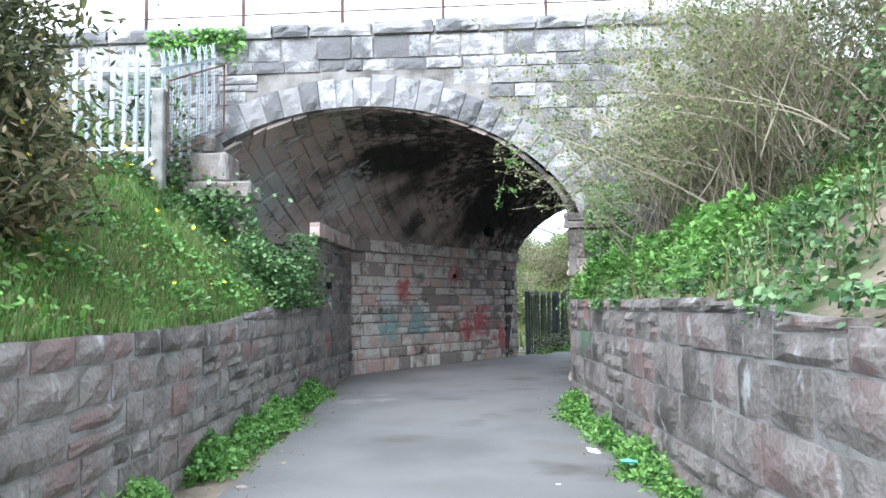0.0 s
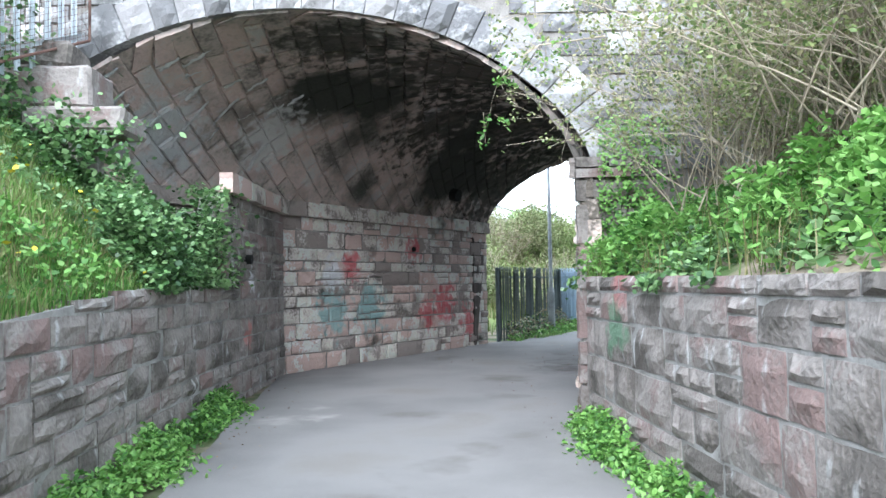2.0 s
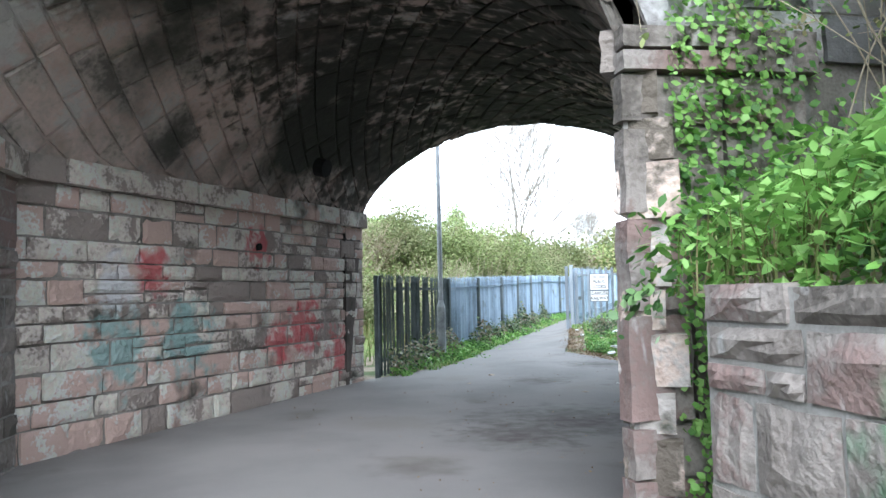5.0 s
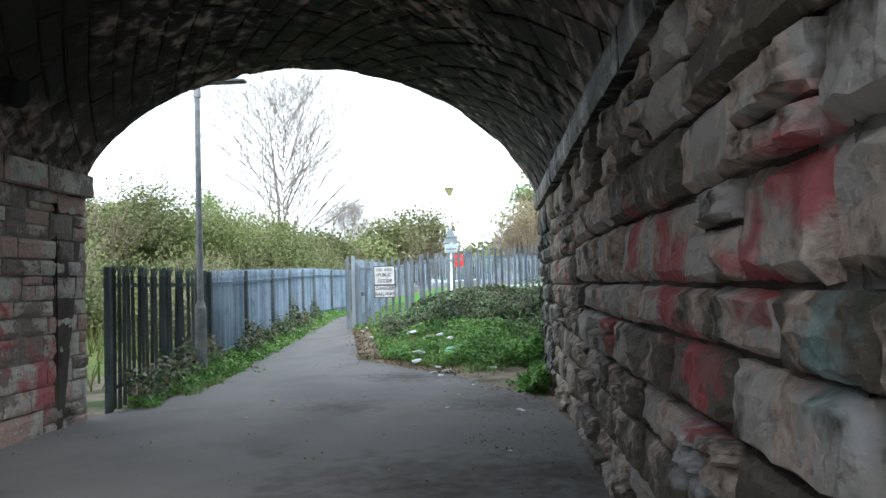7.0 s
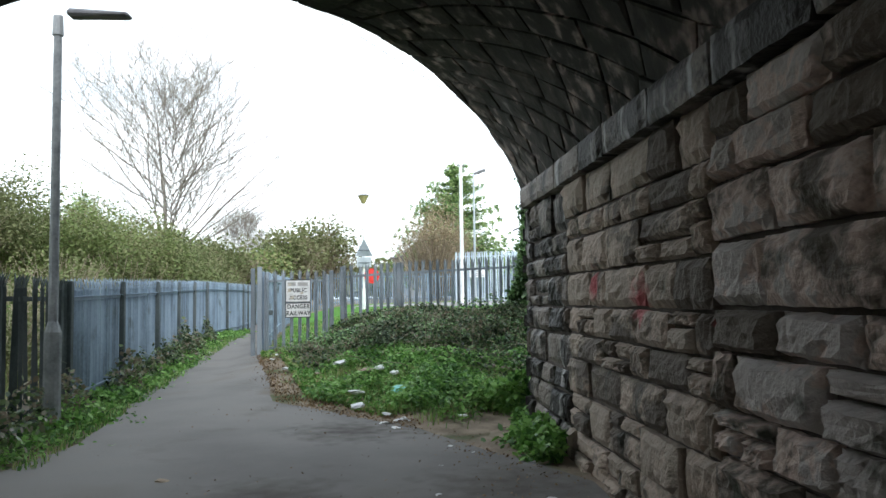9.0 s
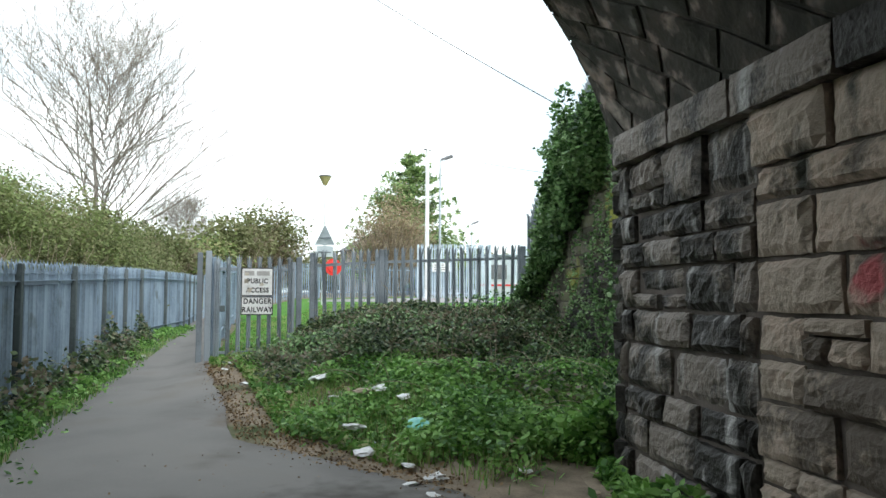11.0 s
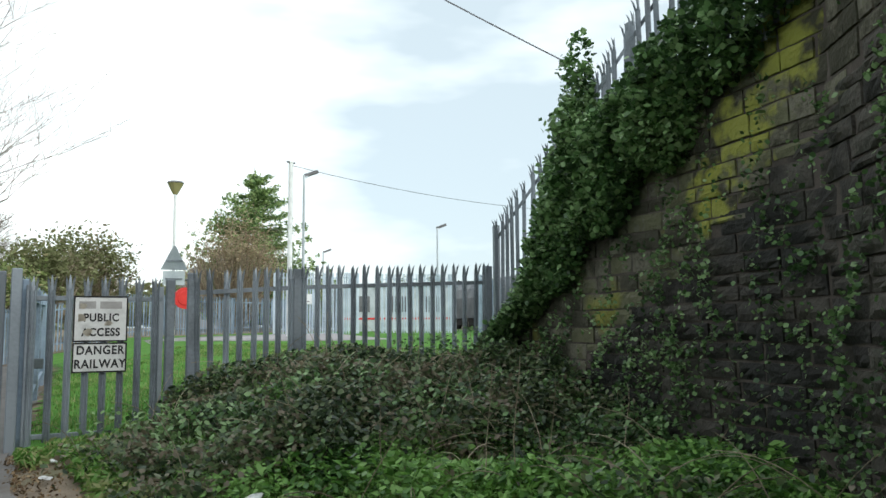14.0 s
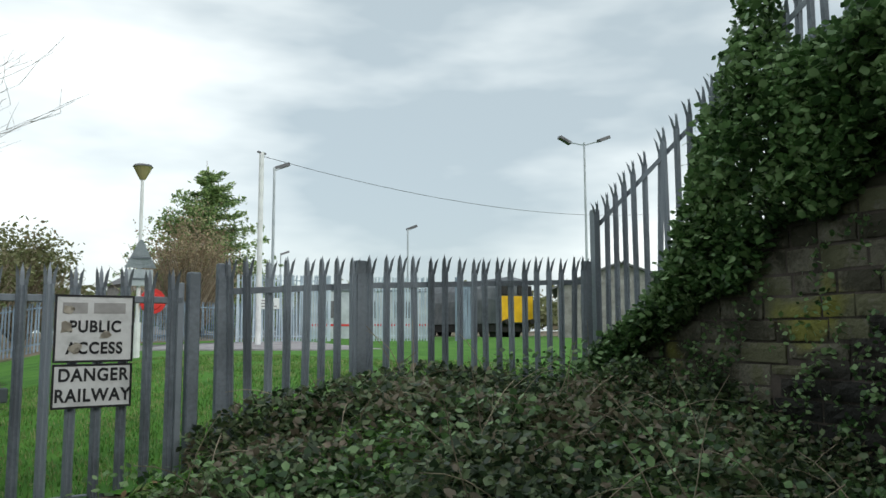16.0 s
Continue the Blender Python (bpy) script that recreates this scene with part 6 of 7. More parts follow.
random.seed(77)
stuff(blades("lawn_grass", scatter(42000, (9.4, 19.5), (25.5, 36.5), lawn_z, -0.01, 0.0, lambda x, y: inside(x, y, LAWN), 0.5, 0.8, 7.0), 0.055, M_GRASS, 0.006, 0.8), "fresh green blades on the mown lawn", "grass")
M_KERB = mat("weathered_concrete_edging", [(0.16, 0.155, 0.145), (0.28, 0.27, 0.25), (0.36, 0.35, 0.33)], 0.9, 4, 40, 0.5, 0.01)
for i in range(6):
    q0, q1 = Vector((9.5, 28.85)).lerp(Vector((14.2, 26.38)), i / 6), Vector((9.5, 28.85)).lerp(Vector((14.2, 26.38)), (i + 1) / 6)
    q, d = (q0 + q1) / 2, q1 - q0
    bm = bmesh.new()
    box(bm, -d.length / 2 + 0.008, -0.06, -0.25, d.length / 2 - 0.008, 0.06, 0.05 + 0.012 * (i % 3), bevel=0.014)
    ob = part("edging_kerb", bm, M_KERB)
    ob.matrix_basis = pose(q.x + 0.03, q.y + 0.06, gate_base(q.x, q.y), 0, -1.2, math.degrees(math.atan2(d.y, d.x)))
    tagged(ob, "weathered grey concrete edging below the palisade fence", "kerb", "edging kerbs")

random.seed(81)
M_DEAD = bpy.data.materials["dead_brown_leaves"]
stuff(leaf_cloud("path_debris", np.concatenate([
    scatter(300, (0.5, 7.4), (13.5, 23.5), lambda x, y: land(x, y) + 0.03, 0.0, 0.012, lambda x, y: x_left(y) + 0.2 < x < x_right(y) - 0.1 or y > 20.6 and x > 3.2, 0.8, 0.6),
    scatter(330, (3.0, 7.2), (15.0, 23.0), lambda x, y: land(x, y) + 0.03, 0.0, 0.012, lambda x, y: x_right(y) - 1.3 < x < x_right(y) - 0.05, 0.6, 0.8),
    scatter(220, (-1.9, 1.7), (3.5, 14.0), lambda x, y: land(x, y) + 0.03, 0.0, 0.01, lambda x, y: x < -1.3 or x > 1.2, 0.7, 0.8),
]), 0.014, M_DEAD, 0.85, long=1.5), "small dead leaves and grit strewn on the asphalt", "debris")

verge("edge_debris", 1500, [(9.0, 28.5), (6.9, 23.6), (7.05, 21.0), (6.5, 18.3)], 0.3, 0.016, 0.03, M_DEAD, "brown leaf litter fringing the path edge", 82, 0.7, 1.5)
verge("edge_litter", 2600, [(8.95, 28.5), (6.75, 23.6), (6.9, 21.0)][::-1], 0.42, 0.02, 0.06, M_DEAD, "brown leaf litter among the grass by the path", 83, 0.5, 1.5)


# ---- distance ----
def crown_pts(c, rx, ry, rz, n, rng, inner=0.55):
    """Places in the outer shell of a lumpy crown."""
    out = []
    off = rng.uniform(0, 50)
    while len(out) < n:
        d = Vector((rng.gauss(0, 1), rng.gauss(0, 1), rng.gauss(0, 1))).normalized()
        if d.z < -0.35:
            continue
        k = 1 + 0.45 * noise.noise((d.x * 1.8 + off, d.y * 1.8, d.z * 1.8))
        r = rng.uniform(inner, 1.0) * k
        out.append((c[0] + d.x * rx * r, c[1] + d.y * ry * r, c[2] + d.z * rz * r))
    return out


def fence_left_x(y):
    return lerp_table([(q, p) for p, q in FENCE_L] + [(80, 38)], y)


def hill(x, y):
    d = fence_left_x(y) - x
    return lerp_table(BASE, y) - 0.05 + 3.6 * smooth(1.2, 13, d) * smooth(16, 27, y) + 6 * smooth(25, 140, d) + 4.6 * smooth(58, 100, y) * smooth(6, 16, d)


grid_sheet("hillside", spread([(-120, -30, 10), (-30, 30, 1.0)]), spread([(21, 60, 1.0), (60, 150, 10)]), lambda x, y: hill(x, y) if x < fence_left_x(y) - 0.4 else land(x, y) - 0.3, M_PASTURE, "rough grassy hillside behind the path fence", "hillside")
random.seed(71)
stuff(blades("hillside_grass", scatter(16000, (-14, 9), (23, 46), hill, -0.05, 0.0, lambda x, y: x < fence_left_x(y) - 0.5, 0.6, 0.5), 0.5, M_DRYGRASS, 0.02, 0.9), "tall rough grass on the hillside", "grass")
rng = random.Random(72)
pts, pts2, tw = [], [], []
for i in range(210):
    y = rng.uniform(28, 60)
    d = rng.uniform(1.8, 15) if y < 42 else rng.uniform(1.8, 9)
    x = fence_left_x(y) - d
    if x < -9:
        continue
    h = rng.uniform(0.8, 1.6) * (0.75 + 0.6 * smooth(30, 40, y)) * (0.6 if x < 3 else 0.8 if d > 6 else 0.95)
    r = rng.uniform(0.9, 1.7)
    c = (x, y, hill(x, y) + h * 0.35)
    (pts if rng.random() < 0.62 else pts2).extend(crown_pts(c, r, r, h, 1450, rng, 0.35))
    for _ in range(26):
        p = Vector((x, y, hill(x, y)))
        e = Vector((rng.gauss(0, 0.5), rng.gauss(0, 0.5), 1)).normalized()
        tw.append([(p, 0.018), (p + e * h * 0.8, 0.011), (p + e * h * 1.35 + Vector((rng.gauss(0, 0.15), rng.gauss(0, 0.15), 0)), 0.005)])
for i in range(105):
    y = rng.uniform(37, 53)
    d = rng.uniform(1.9, 7.0)
    x = fence_left_x(y) - d
    h, r = rng.uniform(1.3, 2.3), rng.uniform(1.0, 1.7)
    c = (x, y, hill(x, y) + h * 0.75)
    (pts if rng.random() < 0.55 else pts2).extend(crown_pts(c, r, r, h, 1500, rng, 0.45))
stuff(leaf_cloud("hillside_shrubs", np.array(pts), 0.054, M_SHRUBFAR, 0.3, long=1.8), "budding olive and brown scrub on the hillside", "scrub")
stuff(leaf_cloud("hillside_scrub", np.array(pts2), 0.054, M_SCRUB, 0.3, long=1.8), "green leafing scrub on the hillside", "scrub")
stuff(strands("scrub_stems", tw, M_TWIG), "bare brown stems rising from the scrub", "scrub")


def bare_tree(x, y, z, height, seed, label, levels=5):
    rng = random.Random(seed)
    g = empty("bare_tree", Matrix.Translation((x, y, z)), label, "tree")
    trunk, limbs = [], []

    def grow(p, d, L, r, lv):
        n = 5 if lv < 2 else 3
        line = [(p.copy(), r)]
        kids = []
        for k in range(n):
            d = (d + Vector((rng.gauss(0, 0.09), rng.gauss(0, 0.09), 0.025))).normalized()
            p = p + d * L / n
            r2 = r * (1 - (0.93 if lv == 0 else 0.5) * (k + 1) / n)
            line.append((p.copy(), r2))
            if lv < levels and lv > 0:
                for _ in range(2 if lv < 3 else 1):
                    kids.append((p.copy(), d.copy(), r2)) if rng.random() < 0.86 else None
        (trunk if lv == 0 else limbs).append(line)
        for q, dd, rr in kids:
            a = rng.uniform(0, 6.283)
            side = Vector((math.cos(a), math.sin(a), 0.1))
            nd = (dd * 0.75 + side * rng.uniform(0.42, 0.72) + Vector((0, 0, 0.08))).normalized()
            grow(q, nd, L * rng.uniform(0.42, 0.62), max(0.008, rr * 0.55), lv + 1)
    grow(Vector((0, 0, 0)), Vector((0.02, 0, 1)), height * 0.80, height * 0.0125, 0)
    for k in range(40):
        a = 2.4 * k + rng.uniform(-0.3, 0.3)
        f = 0.10 + 0.58 * k / 39
        e = rng.uniform(0.5, 2.1) * (1.2 - 0.6 * f)
        grow(Vector((0.02 * height * f, 0, height * f)), Vector((math.cos(a) * e, math.sin(a) * e, 1)).normalized(), height * (0.13 + 0.42 * (1 - f)) * rng.uniform(0.8, 1.1), height * 0.0046 * (1.1 - f), 1)
    strands("trunk", trunk, M_BARK, g)
    strands("crown", limbs, M_BARK, g)
    iv = [(rng.gauss(0, 0.3), rng.gauss(0, 0.3), rng.uniform(0, height * 0.24)) for _ in range(900)]
    leaf_cloud("ivy", np.array(iv), 0.13, M_SHRUB, 0.3, g)["label"] = "green ivy round the trunk"
    return g


bare_tree(15.4, 49.8, 1.6, 12.2, 11, "tall bare winter tree with fine spreading branches", 4)
bare_tree(2.0, 64.0, 5.0, 5.0, 12, "small bare tree on the hilltop", 4)
bare_tree(29.0, 70.0, 3.0, 5.5, 13, "small bare tree among distant scrub", 4)


def round_tree(x, y, z, r, h, material, seed, label, n=3800, size=0.13, twigs=150):
    rng = random.Random(seed)
    g = empty("tree", Matrix.Translation((x, y, z)), label, "tree")
    lines = []
    for _ in range(twigs):
        d = Vector((rng.gauss(0, 0.45), rng.gauss(0, 0.45), 1)).normalized()
        p = Vector((rng.gauss(0, 0.15), rng.gauss(0, 0.15), 0))
        L = h * rng.uniform(0.6, 1.0)
        ln = []
        for k in range(6):
            ln.append((p.copy(), 0.05 * (1 - k / 6.5)))
            d = (d + Vector((rng.gauss(0, 0.1), rng.gauss(0, 0.1), 0.02))).normalized()
            p = p + d * L / 6
        lines.append(ln)
    strands("trunk", lines, M_TWIG, g)
    pts = []
    for _ in range(9):
        a = rng.uniform(0, 6.283)
        c = (math.cos(a) * r * 0.5 * rng.random(), math.sin(a) * r * 0.5 * rng.random(), h * rng.uniform(0.4, 0.7))
        pts += crown_pts(c, r * 0.65, r * 0.65, h * 0.38, n // 9, rng, 0.3)
    leaf_cloud("crown", np.array(pts), size, material, 0.3, g, long=1.8)
    return g


round_tree(38.2, 58.0, 0.9, 3.5, 7.4, M_RUSSET, 21, "rounded russet-brown tree not yet in leaf", 6500, 0.08, 420)
round_tree(33.5, 66.0, 0.9, 3.9, 6.8, M_SHRUBFAR, 22, "rounded olive tree coming into leaf", 5200, 0.15, 260)
round_tree(28.5, 62.0, 0.9, 3.4, 5.2, M_SHRUBFAR, 23, "rounded olive bush behind the far fence", 4200, 0.15, 200)
round_tree(25.0, 60.0, 0.8, 3.2, 4.0, M_SHRUB, 24, "green scrubby tree behind the far fence", 4000, 0.14, 160)
round_tree(20.5, 56.0, 1.0, 3.0, 3.6, M_SHRUBFAR, 25, "olive scrubby tree behind the path fence", 4200, 0.13, 160)
round_tree(50.0, 66.0, 0.9, 3.0, 5.0, M_SHRUB, 26, "green bush beside the conifer", 3200, 0.15, 100)
round_tree(12.2, 73.0, 5.0, 2.4, 2.9, M_CONIFER, 27, "dark evergreen bush on the hilltop", 3000, 0.16, 60)


round_tree(17.6, 72.0, 4.9, 1.5, 4.3, M_CONIFER, 28, "small dark pine with a flat crown on the hill", 1300, 0.12, 30)


def conifer(x, y, z, h, r, seed, label):
    rng = random.Random(seed)
    g = empty("conifer", Matrix.Translation((x, y, z)), label, "tree")
    strands("trunk", [[(Vector((0, 0, h * k / 8)), 0.22 * (1 - k / 8.5)) for k in range(9)]], M_BARK, g)
    lines, pts = [], []
    for i in range(430):
        t = 0.05 + 0.94 * (1 - math.sqrt(rng.random()))
        L = r * 0.92 * (1 - t) ** 0.8 * rng.choice((0.6, 0.8, 0.95, 1.15)) + 0.25
        a = rng.uniform(0, 6.283)
        d = Vector((math.cos(a), math.sin(a), 0.12))
        p = Vector((0, 0, h * t))
        ln = []
        for k in range(7):
            ln.append((p.copy(), 0.035 * (1 - k / 7.5)))
            p = p + d * L / 6
            d = d + Vector((0, 0, -0.06 + 0.045 * k))
            wide = 0.07 + 0.16 * math.sin(math.pi * k / 6.5)
            for _ in range(15):
                o = rng.gauss(0, wide)
                pts.append(tuple(p + Vector((-d.y * o + d.x * rng.gauss(0, 0.12), d.x * o + d.y * rng.gauss(0, 0.12), rng.gauss(-0.03, 0.10)))))
        lines.append(ln)
    strands("limb_work", lines, M_BARK, g)
    leaf_cloud("foliage", np.array(pts), 0.11, M_CONIFER, 0.5, g, long=2.6)
    return g


conifer(44.7, 63.2, 0.9, 12.2, 5.6, 31, "tall dark conifer with drooping layered branches")

# yard behind the lawn
M_ROAD = mat("pale_grey_concrete_road", [(0.24, 0.22, 0.23), (0.32, 0.30, 0.31), (0.38, 0.36, 0.37)], 0.9, 1, 40, 0.2, 0.005)
verts = [(x, y, lawn_z(x, y) + 0.01) for x, y in ((18.8, 39.6), (23.5, 35.2), (31.0, 31.0), (58, 26), (58, 46.0), (33, 46.2), (24.5, 45.5), (21.0, 43.0))]
bm = bmesh.new()
f = bm.faces.new([bm.verts.new(v) for v in verts])
bmesh.ops.solidify(bm, geom=[f], thickness=0.02)
tagged(part("road", bm, M_ROAD), "pale grey service road behind the lawn", "road", kind="structure")
palisade("palisade_fence", [(29.6, 45.8), (31.9, 43.0)], lambda x, y: 0.92, 2.75, M_STEEL_SKY, "tall pale palisade fence round the yard", seed=12, spacing=0.115)
palisade("palisade_fence", [(32.6, 42.2), (34.6, 39.8)], lambda x, y: 0.92, 2.7, M_STEEL_SKY, "tall pale palisade gate of the yard", seed=13, spacing=0.115)
palisade("palisade_fence", [(35.4, 39.0), (45.0, 43.0)], lambda x, y: 0.92, 2.75, M_STEEL_BLUE, "tall blue-grey palisade fence beside the railway", seed=14)
ys = empty("yard_sign", Matrix.Translation((30.3, 44.85, 2.5)) @ pose(0, 0, 0, 0, 0, -50), "small white notice on the yard fence", "sign")
bm = bmesh.new()
box(bm, -0.45, -0.06, -0.22, 0.45, -0.04, 0.22, bevel=0.01)
part("plate", bm, M_WHITE, ys)
bm = bmesh.new()
for k in range(3):
    box(bm, -0.34, -0.066, -0.13 + 0.11 * k, 0.34 - 0.1 * k, -0.061, -0.08 + 0.11 * k)
part("lettering", bm, M_GHOST, ys)


def cabin(x, y, z, ang, label):
    g = empty("portable_cabin", Matrix.Translation((x, y, z)) @ pose(0, 0, 0, 0, 0, ang), label, "cabin")
    bm = bmesh.new()
    box(bm, -3.2, -1.3, 0.1, 3.2, 1.3, 2.5, bevel=0.03)
    part("body", bm, M_STEEL_PALE, g)
    bm = bmesh.new()
    box(bm, -3.3, -1.4, 2.5, 3.3, 1.4, 2.62, bevel=0.03)
    part("roof", bm, M_STEEL, g)
    bm = bmesh.new()
    box(bm, -3.2, -1.325, 0.75, 3.2, -1.303, 0.85)
    part("stripe", bm, M_REDP, g)
    for k in range(3):
        bm = bmesh.new()
        box(bm, -2.6 + 2.0 * k, -1.33, 1.15, -1.6 + 2.0 * k, -1.305, 2.0, bevel=0.01)
        part("window", bm, M_HEAD, g)
    return g


cabin(40.0, 47.0, 0.9, -42, "pale portable cabin with a red stripe behind the yard fence")

M_LOCO = mat("grimy_blue_grey_paint", [(0.07, 0.08, 0.09), (0.11, 0.125, 0.14), (0.16, 0.17, 0.185)], 0.5, 1.5, 20, 0.05, 0.003)
M_LOCOY = mat("yellow_warning_paint", [(0.62, 0.36, 0.01), (0.80, 0.50, 0.015)], 0.45, 2, 20, 0.03, 0.002)
M_DARK = mat("dark_underframe", [(0.015, 0.015, 0.016), (0.04, 0.038, 0.036)], 0.8, 3, 30, 0.1, 0.005)
lo = empty("locomotive", Matrix.Translation((55.1, 49.1, 0.95)) @ pose(0, 0, 0, 0, 0, -37.3), "grimy grey railway locomotive with a yellow front", "locomotive")
prof = [(-1.35, 0.9), (-1.38, 2.4), (-1.2, 3.1), (-0.75, 3.65), (0, 3.8), (0.75, 3.65), (1.2, 3.1), (1.38, 2.4), (1.35, 0.9)]
bm = bmesh.new()
rings = [[bm.verts.new((px * s, yy, 0.9 + (pz - 0.9) * h)) for px, pz in prof] for yy, s, h in ((-8.0, 0.94, 0.90), (-7.4, 1, 1), (8.0, 1, 1))]
for a, b in zip(rings, rings[1:]):
    for i in range(len(prof)):
        k = (i + 1) % len(prof)
        bm.faces.new((a[i], a[k], b[k], b[i]))
bm.faces.new(rings[0])
bm.faces.new(rings[-1][::-1])
part("body", bm, M_LOCO, lo)
bm = bmesh.new()
box(bm, -1.2, -8.06, 0.95, 1.2, -8.02, 2.55, bevel=0.02)
part("front_panel", bm, M_LOCOY, lo, "yellow front panel")
for x in (-0.62, 0.62):
    bm = bmesh.new()
    box(bm, x - 0.5, -8.09, 2.6, x + 0.5, -8.0, 3.2, bevel=0.05)
    part("windscreen", bm, M_DARK, lo)
bm = bmesh.new()
box(bm, -1.2, -7.6, 0.35, 1.2, 7.6, 0.9, bevel=0.05)
part("underframe", bm, M_DARK, lo)
for y in (-6.6, -5.2, -3.8, 3.8, 5.2, 6.6):
    for x in (-0.8, 0.8):
        bm = bmesh.new()
        tube(bm, (x - 0.07, y, 0.46), (x + 0.07, y, 0.46), 0.5, 0.5, 16)
        part("wheel", bm, M_DARK, lo)
for x in (-0.85, 0.85):
    bm = bmesh.new()
    tube(bm, (x, -8.55, 1.0), (x, -8.0, 1.0), 0.16, 0.1, 10)
    part("buffer", bm, M_DARK, lo)

M_SHED = mat("grey_cement_sheet", [(0.20, 0.19, 0.185), (0.28, 0.27, 0.26), (0.35, 0.34, 0.33)], 0.9, 2, 20, 0.2, 0.01)
M_ROOF = mat("dark_grey_roofing", [(0.11, 0.11, 0.115), (0.17, 0.17, 0.175)], 0.8, 2, 20, 0.2, 0.01, moss=(0.09, 0.10, 0.06), moss_at=0.6)


def house(name, x, y, z, w, d, h, rise, ang, wallm, label, windows=0):
    g = empty(name, Matrix.Translation((x, y, z)) @ pose(0, 0, 0, 0, 0, ang), label, "building")
    bm = bmesh.new()
    vs = [bm.verts.new(p) for p in ((-w / 2, -d / 2, -1), (w / 2, -d / 2, -1), (w / 2, -d / 2, h), (0, -d / 2, h + rise), (-w / 2, -d / 2, h))]
    f = bm.faces.new(vs)
    r = bmesh.ops.extrude_face_region(bm, geom=[f])
    bmesh.ops.translate(bm, vec=(0, d, 0), verts=[v for v in r["geom"] if isinstance(v, bmesh.types.BMVert)])
    bmesh.ops.recalc_face_normals(bm, faces=bm.faces)
    part("wall", bm, wallm, g)
    for s in (-1, 1):
        bm = bmesh.new()
        L = math.hypot(w / 2 + 0.3, rise * (1 + 0.6 / w))
        box(bm, 0, -d / 2 - 0.3, 0.02, L, d / 2 + 0.3, 0.14, Matrix.Translation((0, 0, h + rise)) @ pose(0, 0, 0, 0, math.degrees(math.atan2(rise, w / 2)), 0 if s > 0 else 180))
        part("roof", bm, M_ROOF, g)
    for k in range(windows):
        bm = bmesh.new()
        x0 = -w / 2 + w * (k + 0.5) / windows
        box(bm, x0 - 0.5, -d / 2 - 0.03, h * 0.45, x0 + 0.5, -d / 2 - 0.005, h * 0.8)
        part("window", bm, M_HEAD, g)
    return g


house("shed", 57.0, 38.5, 0.9, 7.5, 12, 3.0, 1.4, -70, M_SHED, "grey gabled railway shed", 2)
house("house", 66, 92, 2.0, 8, 8, 4.5, 2.2, -20, M_SHED, "distant grey gabled house", 2)
house("house", 13.0, 116, 7.2, 11, 9, 3.8, 2.0, -18, M_WHITE, "distant white house on the hill", 3)
house("house", 20.5, 121, 7.0, 9, 8, 3.6, 2.0, -8, M_WHITE, "distant white house on the hill", 3)
house("house", 30.5, 114, 4.9, 7, 8, 3.4, 2.2, -25, mat("red_brick_wall", [(0.20, 0.11, 0.09), (0.28, 0.17, 0.135)], 0.9, 3, 30, 0.2, 0.01), "distant red-brick house behind the trees", 2)

# far ridge closing the view
rng = random.Random(90)
rp = []
for i in range(240):
    a = radians(rng.uniform(-20, 80))
    D = rng.uniform(120, 170)
    x, y = D * math.sin(a), 15 + D * math.cos(a)
    w = rng.uniform(4, 9)
    rp += crown_pts((x, y, land(x, y) + w * 0.3 + max(0, 7 - 0.09 * (x + 40))), w, w, w * 0.55, 190, rng, 0.6)
stuff(leaf_cloud("far_woods", np.array(rp), 0.75, M_SHRUBFAR, 0.3), "distant hazy belt of trees", "woods")


# ---- litter ----
M_LITTER = [mat("white_litter", [(0.6, 0.6, 0.6), (0.78, 0.78, 0.78)], 0.6, 9, 60, 0.2, 0.004), mat("teal_litter", [(0.12, 0.42, 0.36), (0.25, 0.6, 0.52)], 0.5, 9, 60, 0.2, 0.004), mat("brown_paper_litter", [(0.25, 0.19, 0.13), (0.42, 0.34, 0.26)], 0.8, 9, 60, 0.2, 0.004), mat("pink_litter", [(0.6, 0.08, 0.25), (0.75, 0.15, 0.35)], 0.5, 9, 60, 0, 0.004)]
L_WORD = ["crumpled white paper litter lying on the ground", "crumpled teal plastic litter lying in the weeds", "crushed brown carton litter lying on the ground", "small pink plastic scrap on the asphalt"]


def litter(x, y, size, kind, seed, lift=0.0):
    rng = random.Random(seed)
    bm = bmesh.new()
    bmesh.ops.create_icosphere(bm, subdivisions=2, radius=size)
    for v in bm.verts:
        v.co *= 1 + rng.gauss(0, 0.22)
        v.co.z *= 0.38
        v.co.x *= 1.35
    ob = part("litter", bm, M_LITTER[kind])
    z = max(land(x, y), mound(x, y) if inside(x, y, CORNER) else -9)
    ob.matrix_basis = pose(x, y, z + size * 0.28 + lift, rng.uniform(-12, 12), rng.uniform(-12, 12), rng.uniform(0, 360))
    return tagged(ob, L_WORD[kind], "litter", "litter")


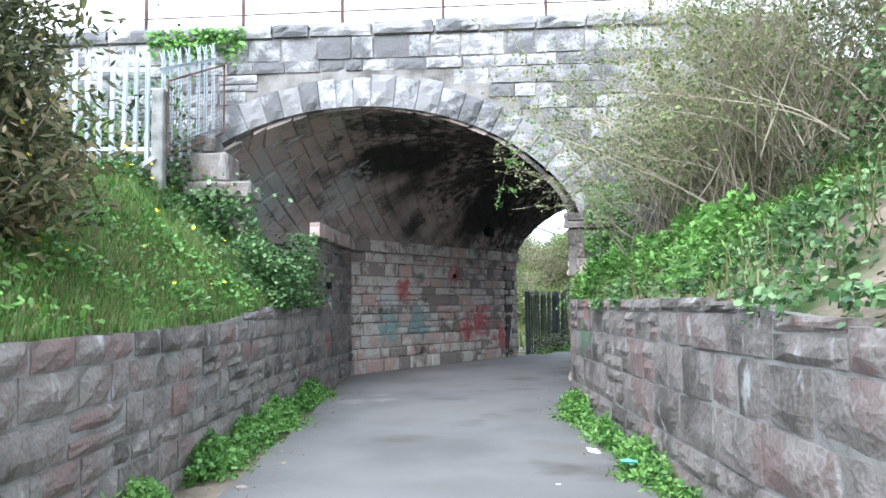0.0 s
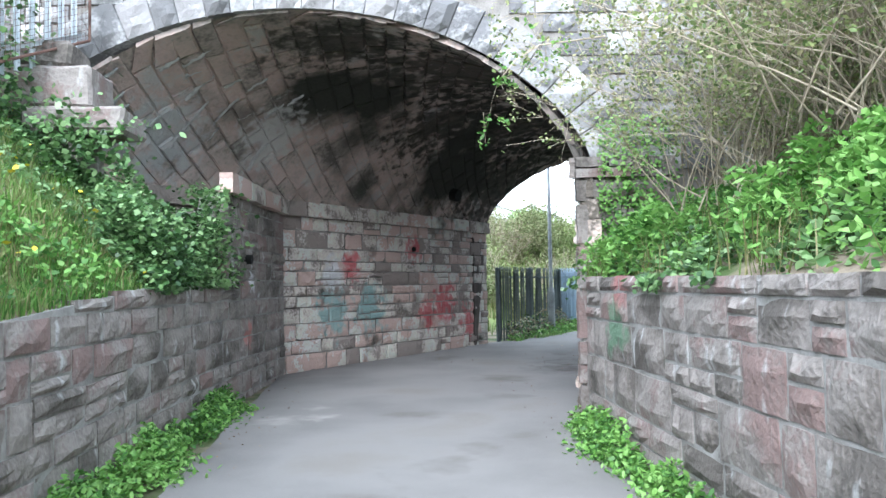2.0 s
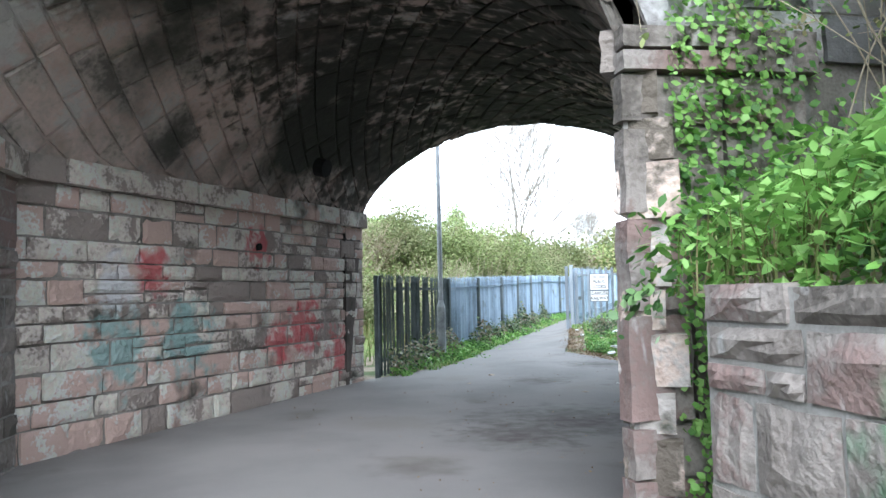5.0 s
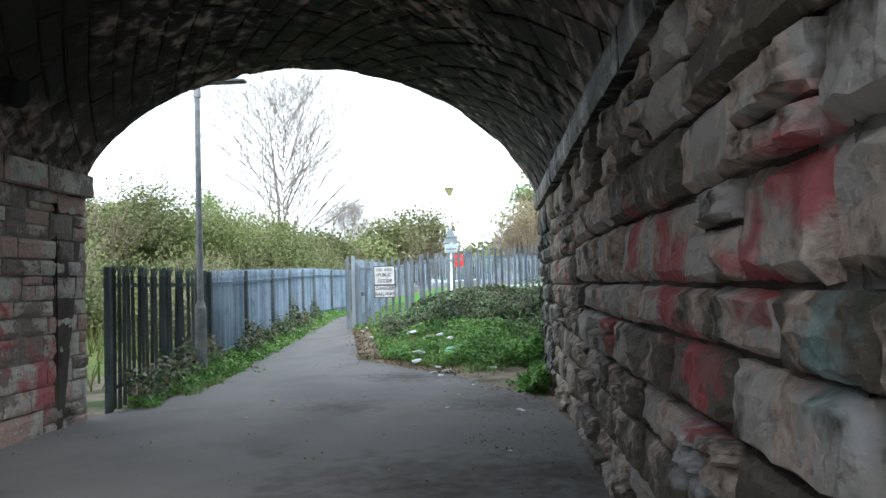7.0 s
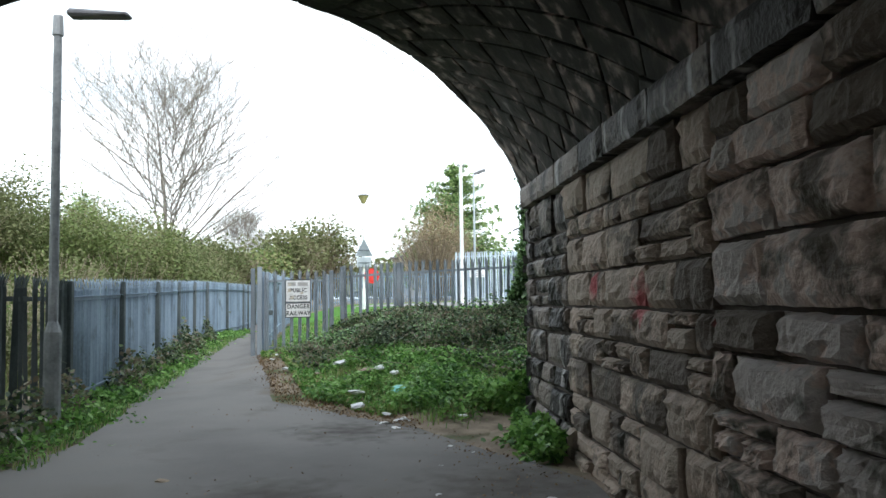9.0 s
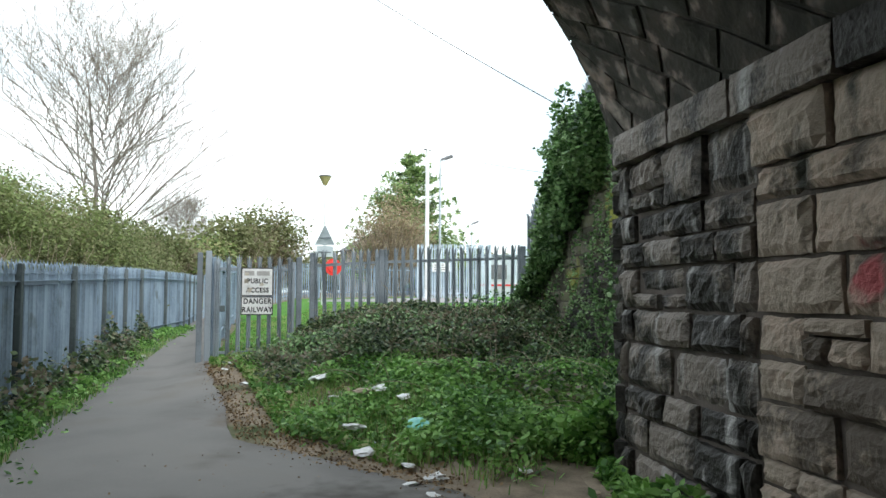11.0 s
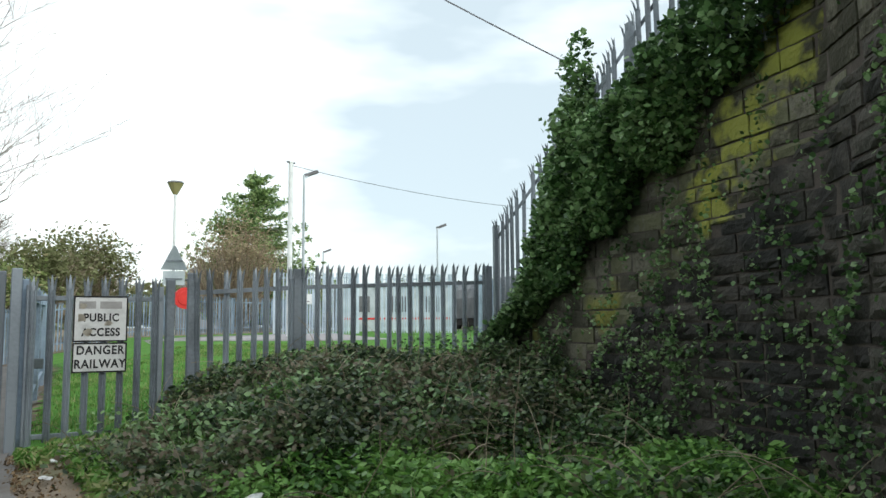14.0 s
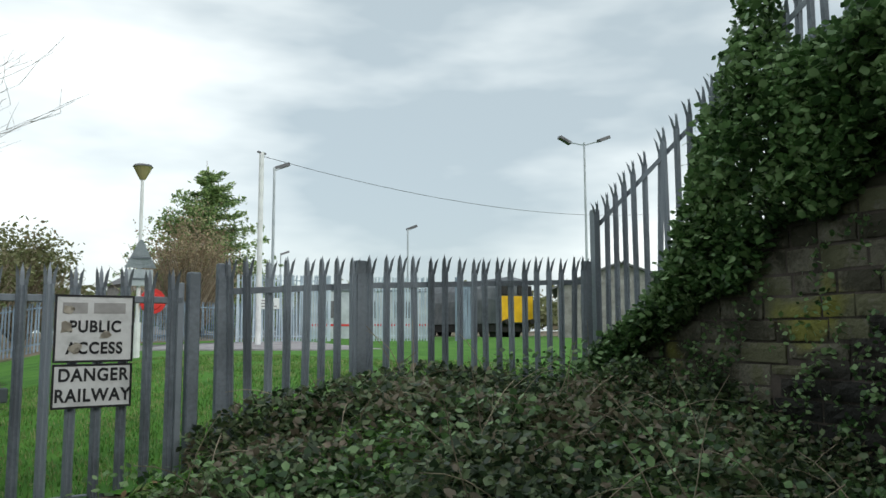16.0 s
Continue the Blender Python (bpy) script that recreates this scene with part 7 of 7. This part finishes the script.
SPOTS = [(7.46, 22.77, 0.10, 0, 0.08), (8.6, 24.9, 0.11, 0, 0.1), (8.3, 23.4, 0.10, 0, 0.1), (7.15, 21.39, 0.09, 0, 0), (4.01, 20.32, 0.07, 2, 0), (3.33, 19.45, 0.06, 2, 0), (5.33, 18.58, 0.05, 0, 0), (4.52, 17.91, 0.06, 2, 0), (5.86, 17.91, 0.07, 0, 0), (5.09, 25.01, 0.08, 0, 0.04), (5.5, 26.0, 0.07, 0, 0.03), (9.2, 31.3, 0.09, 0, 0.02), (7.1, 28.1, 0.08, 0, 0.04), (8.1, 21.4, 0.08, 2, 0.06), (8.2, 23.55, 0.12, 2, 0.1), (7.0, 22.04, 0.10, 0, 0.06), (7.75, 22.2, 0.15, 1, 0.1), (8.2, 22.9, 0.08, 0, 0.1), (9.2, 25.8, 0.09, 0, 0.12), (9.3, 25.4, 0.08, 0, 0.12), (7.7, 20.95, 0.07, 0, 0.05), (6.82, 21.05, 0.06, 0, 0), (6.9, 21.37, 0.07, 0, 0), (1.42, 7.58, 0.08, 0, 0.02), (1.5, 6.5, 0.09, 1, 0.08), (0.87, 6.25, 0.05, 0, 0), (-1.62, 6.3, 0.05, 2, 0.01), (0.3, 6.81, 0.025, 2, 0), (-1.5, 7.23, 0.05, 2, 0), (-1.14, 6.01, 0.035, 3, 0), (6.0, 19.3, 0.04, 0, 0), (5.6, 17.2, 0.05, 2, 0), (6.6, 19.9, 0.05, 0, 0), (1.2, 9.3, 0.03, 0, 0)]
rng = random.Random(404)
for _ in range(22):
    t = rng.random()
    SPOTS.append((7.15 + 1.7 * t + abs(rng.gauss(0.2, 0.45)), 22.0 + 5.6 * t + rng.gauss(0, 0.3), rng.uniform(0.03, 0.08), rng.choice((0, 0, 0, 2)), 0.05))
for _ in range(16):
    y = rng.uniform(13.5, 21.0)
    SPOTS.append((x_right(y) - abs(rng.gauss(0.3, 0.7)) - 0.15, y, rng.uniform(0.02, 0.045), rng.choice((0, 0, 2)), 0.0))
for i, (x, y, s, k, lift) in enumerate(SPOTS):
    litter(x, y, s * 0.7, k, 300 + i, lift * 0.6 + (0.07 if lift > 0.05 else 0))
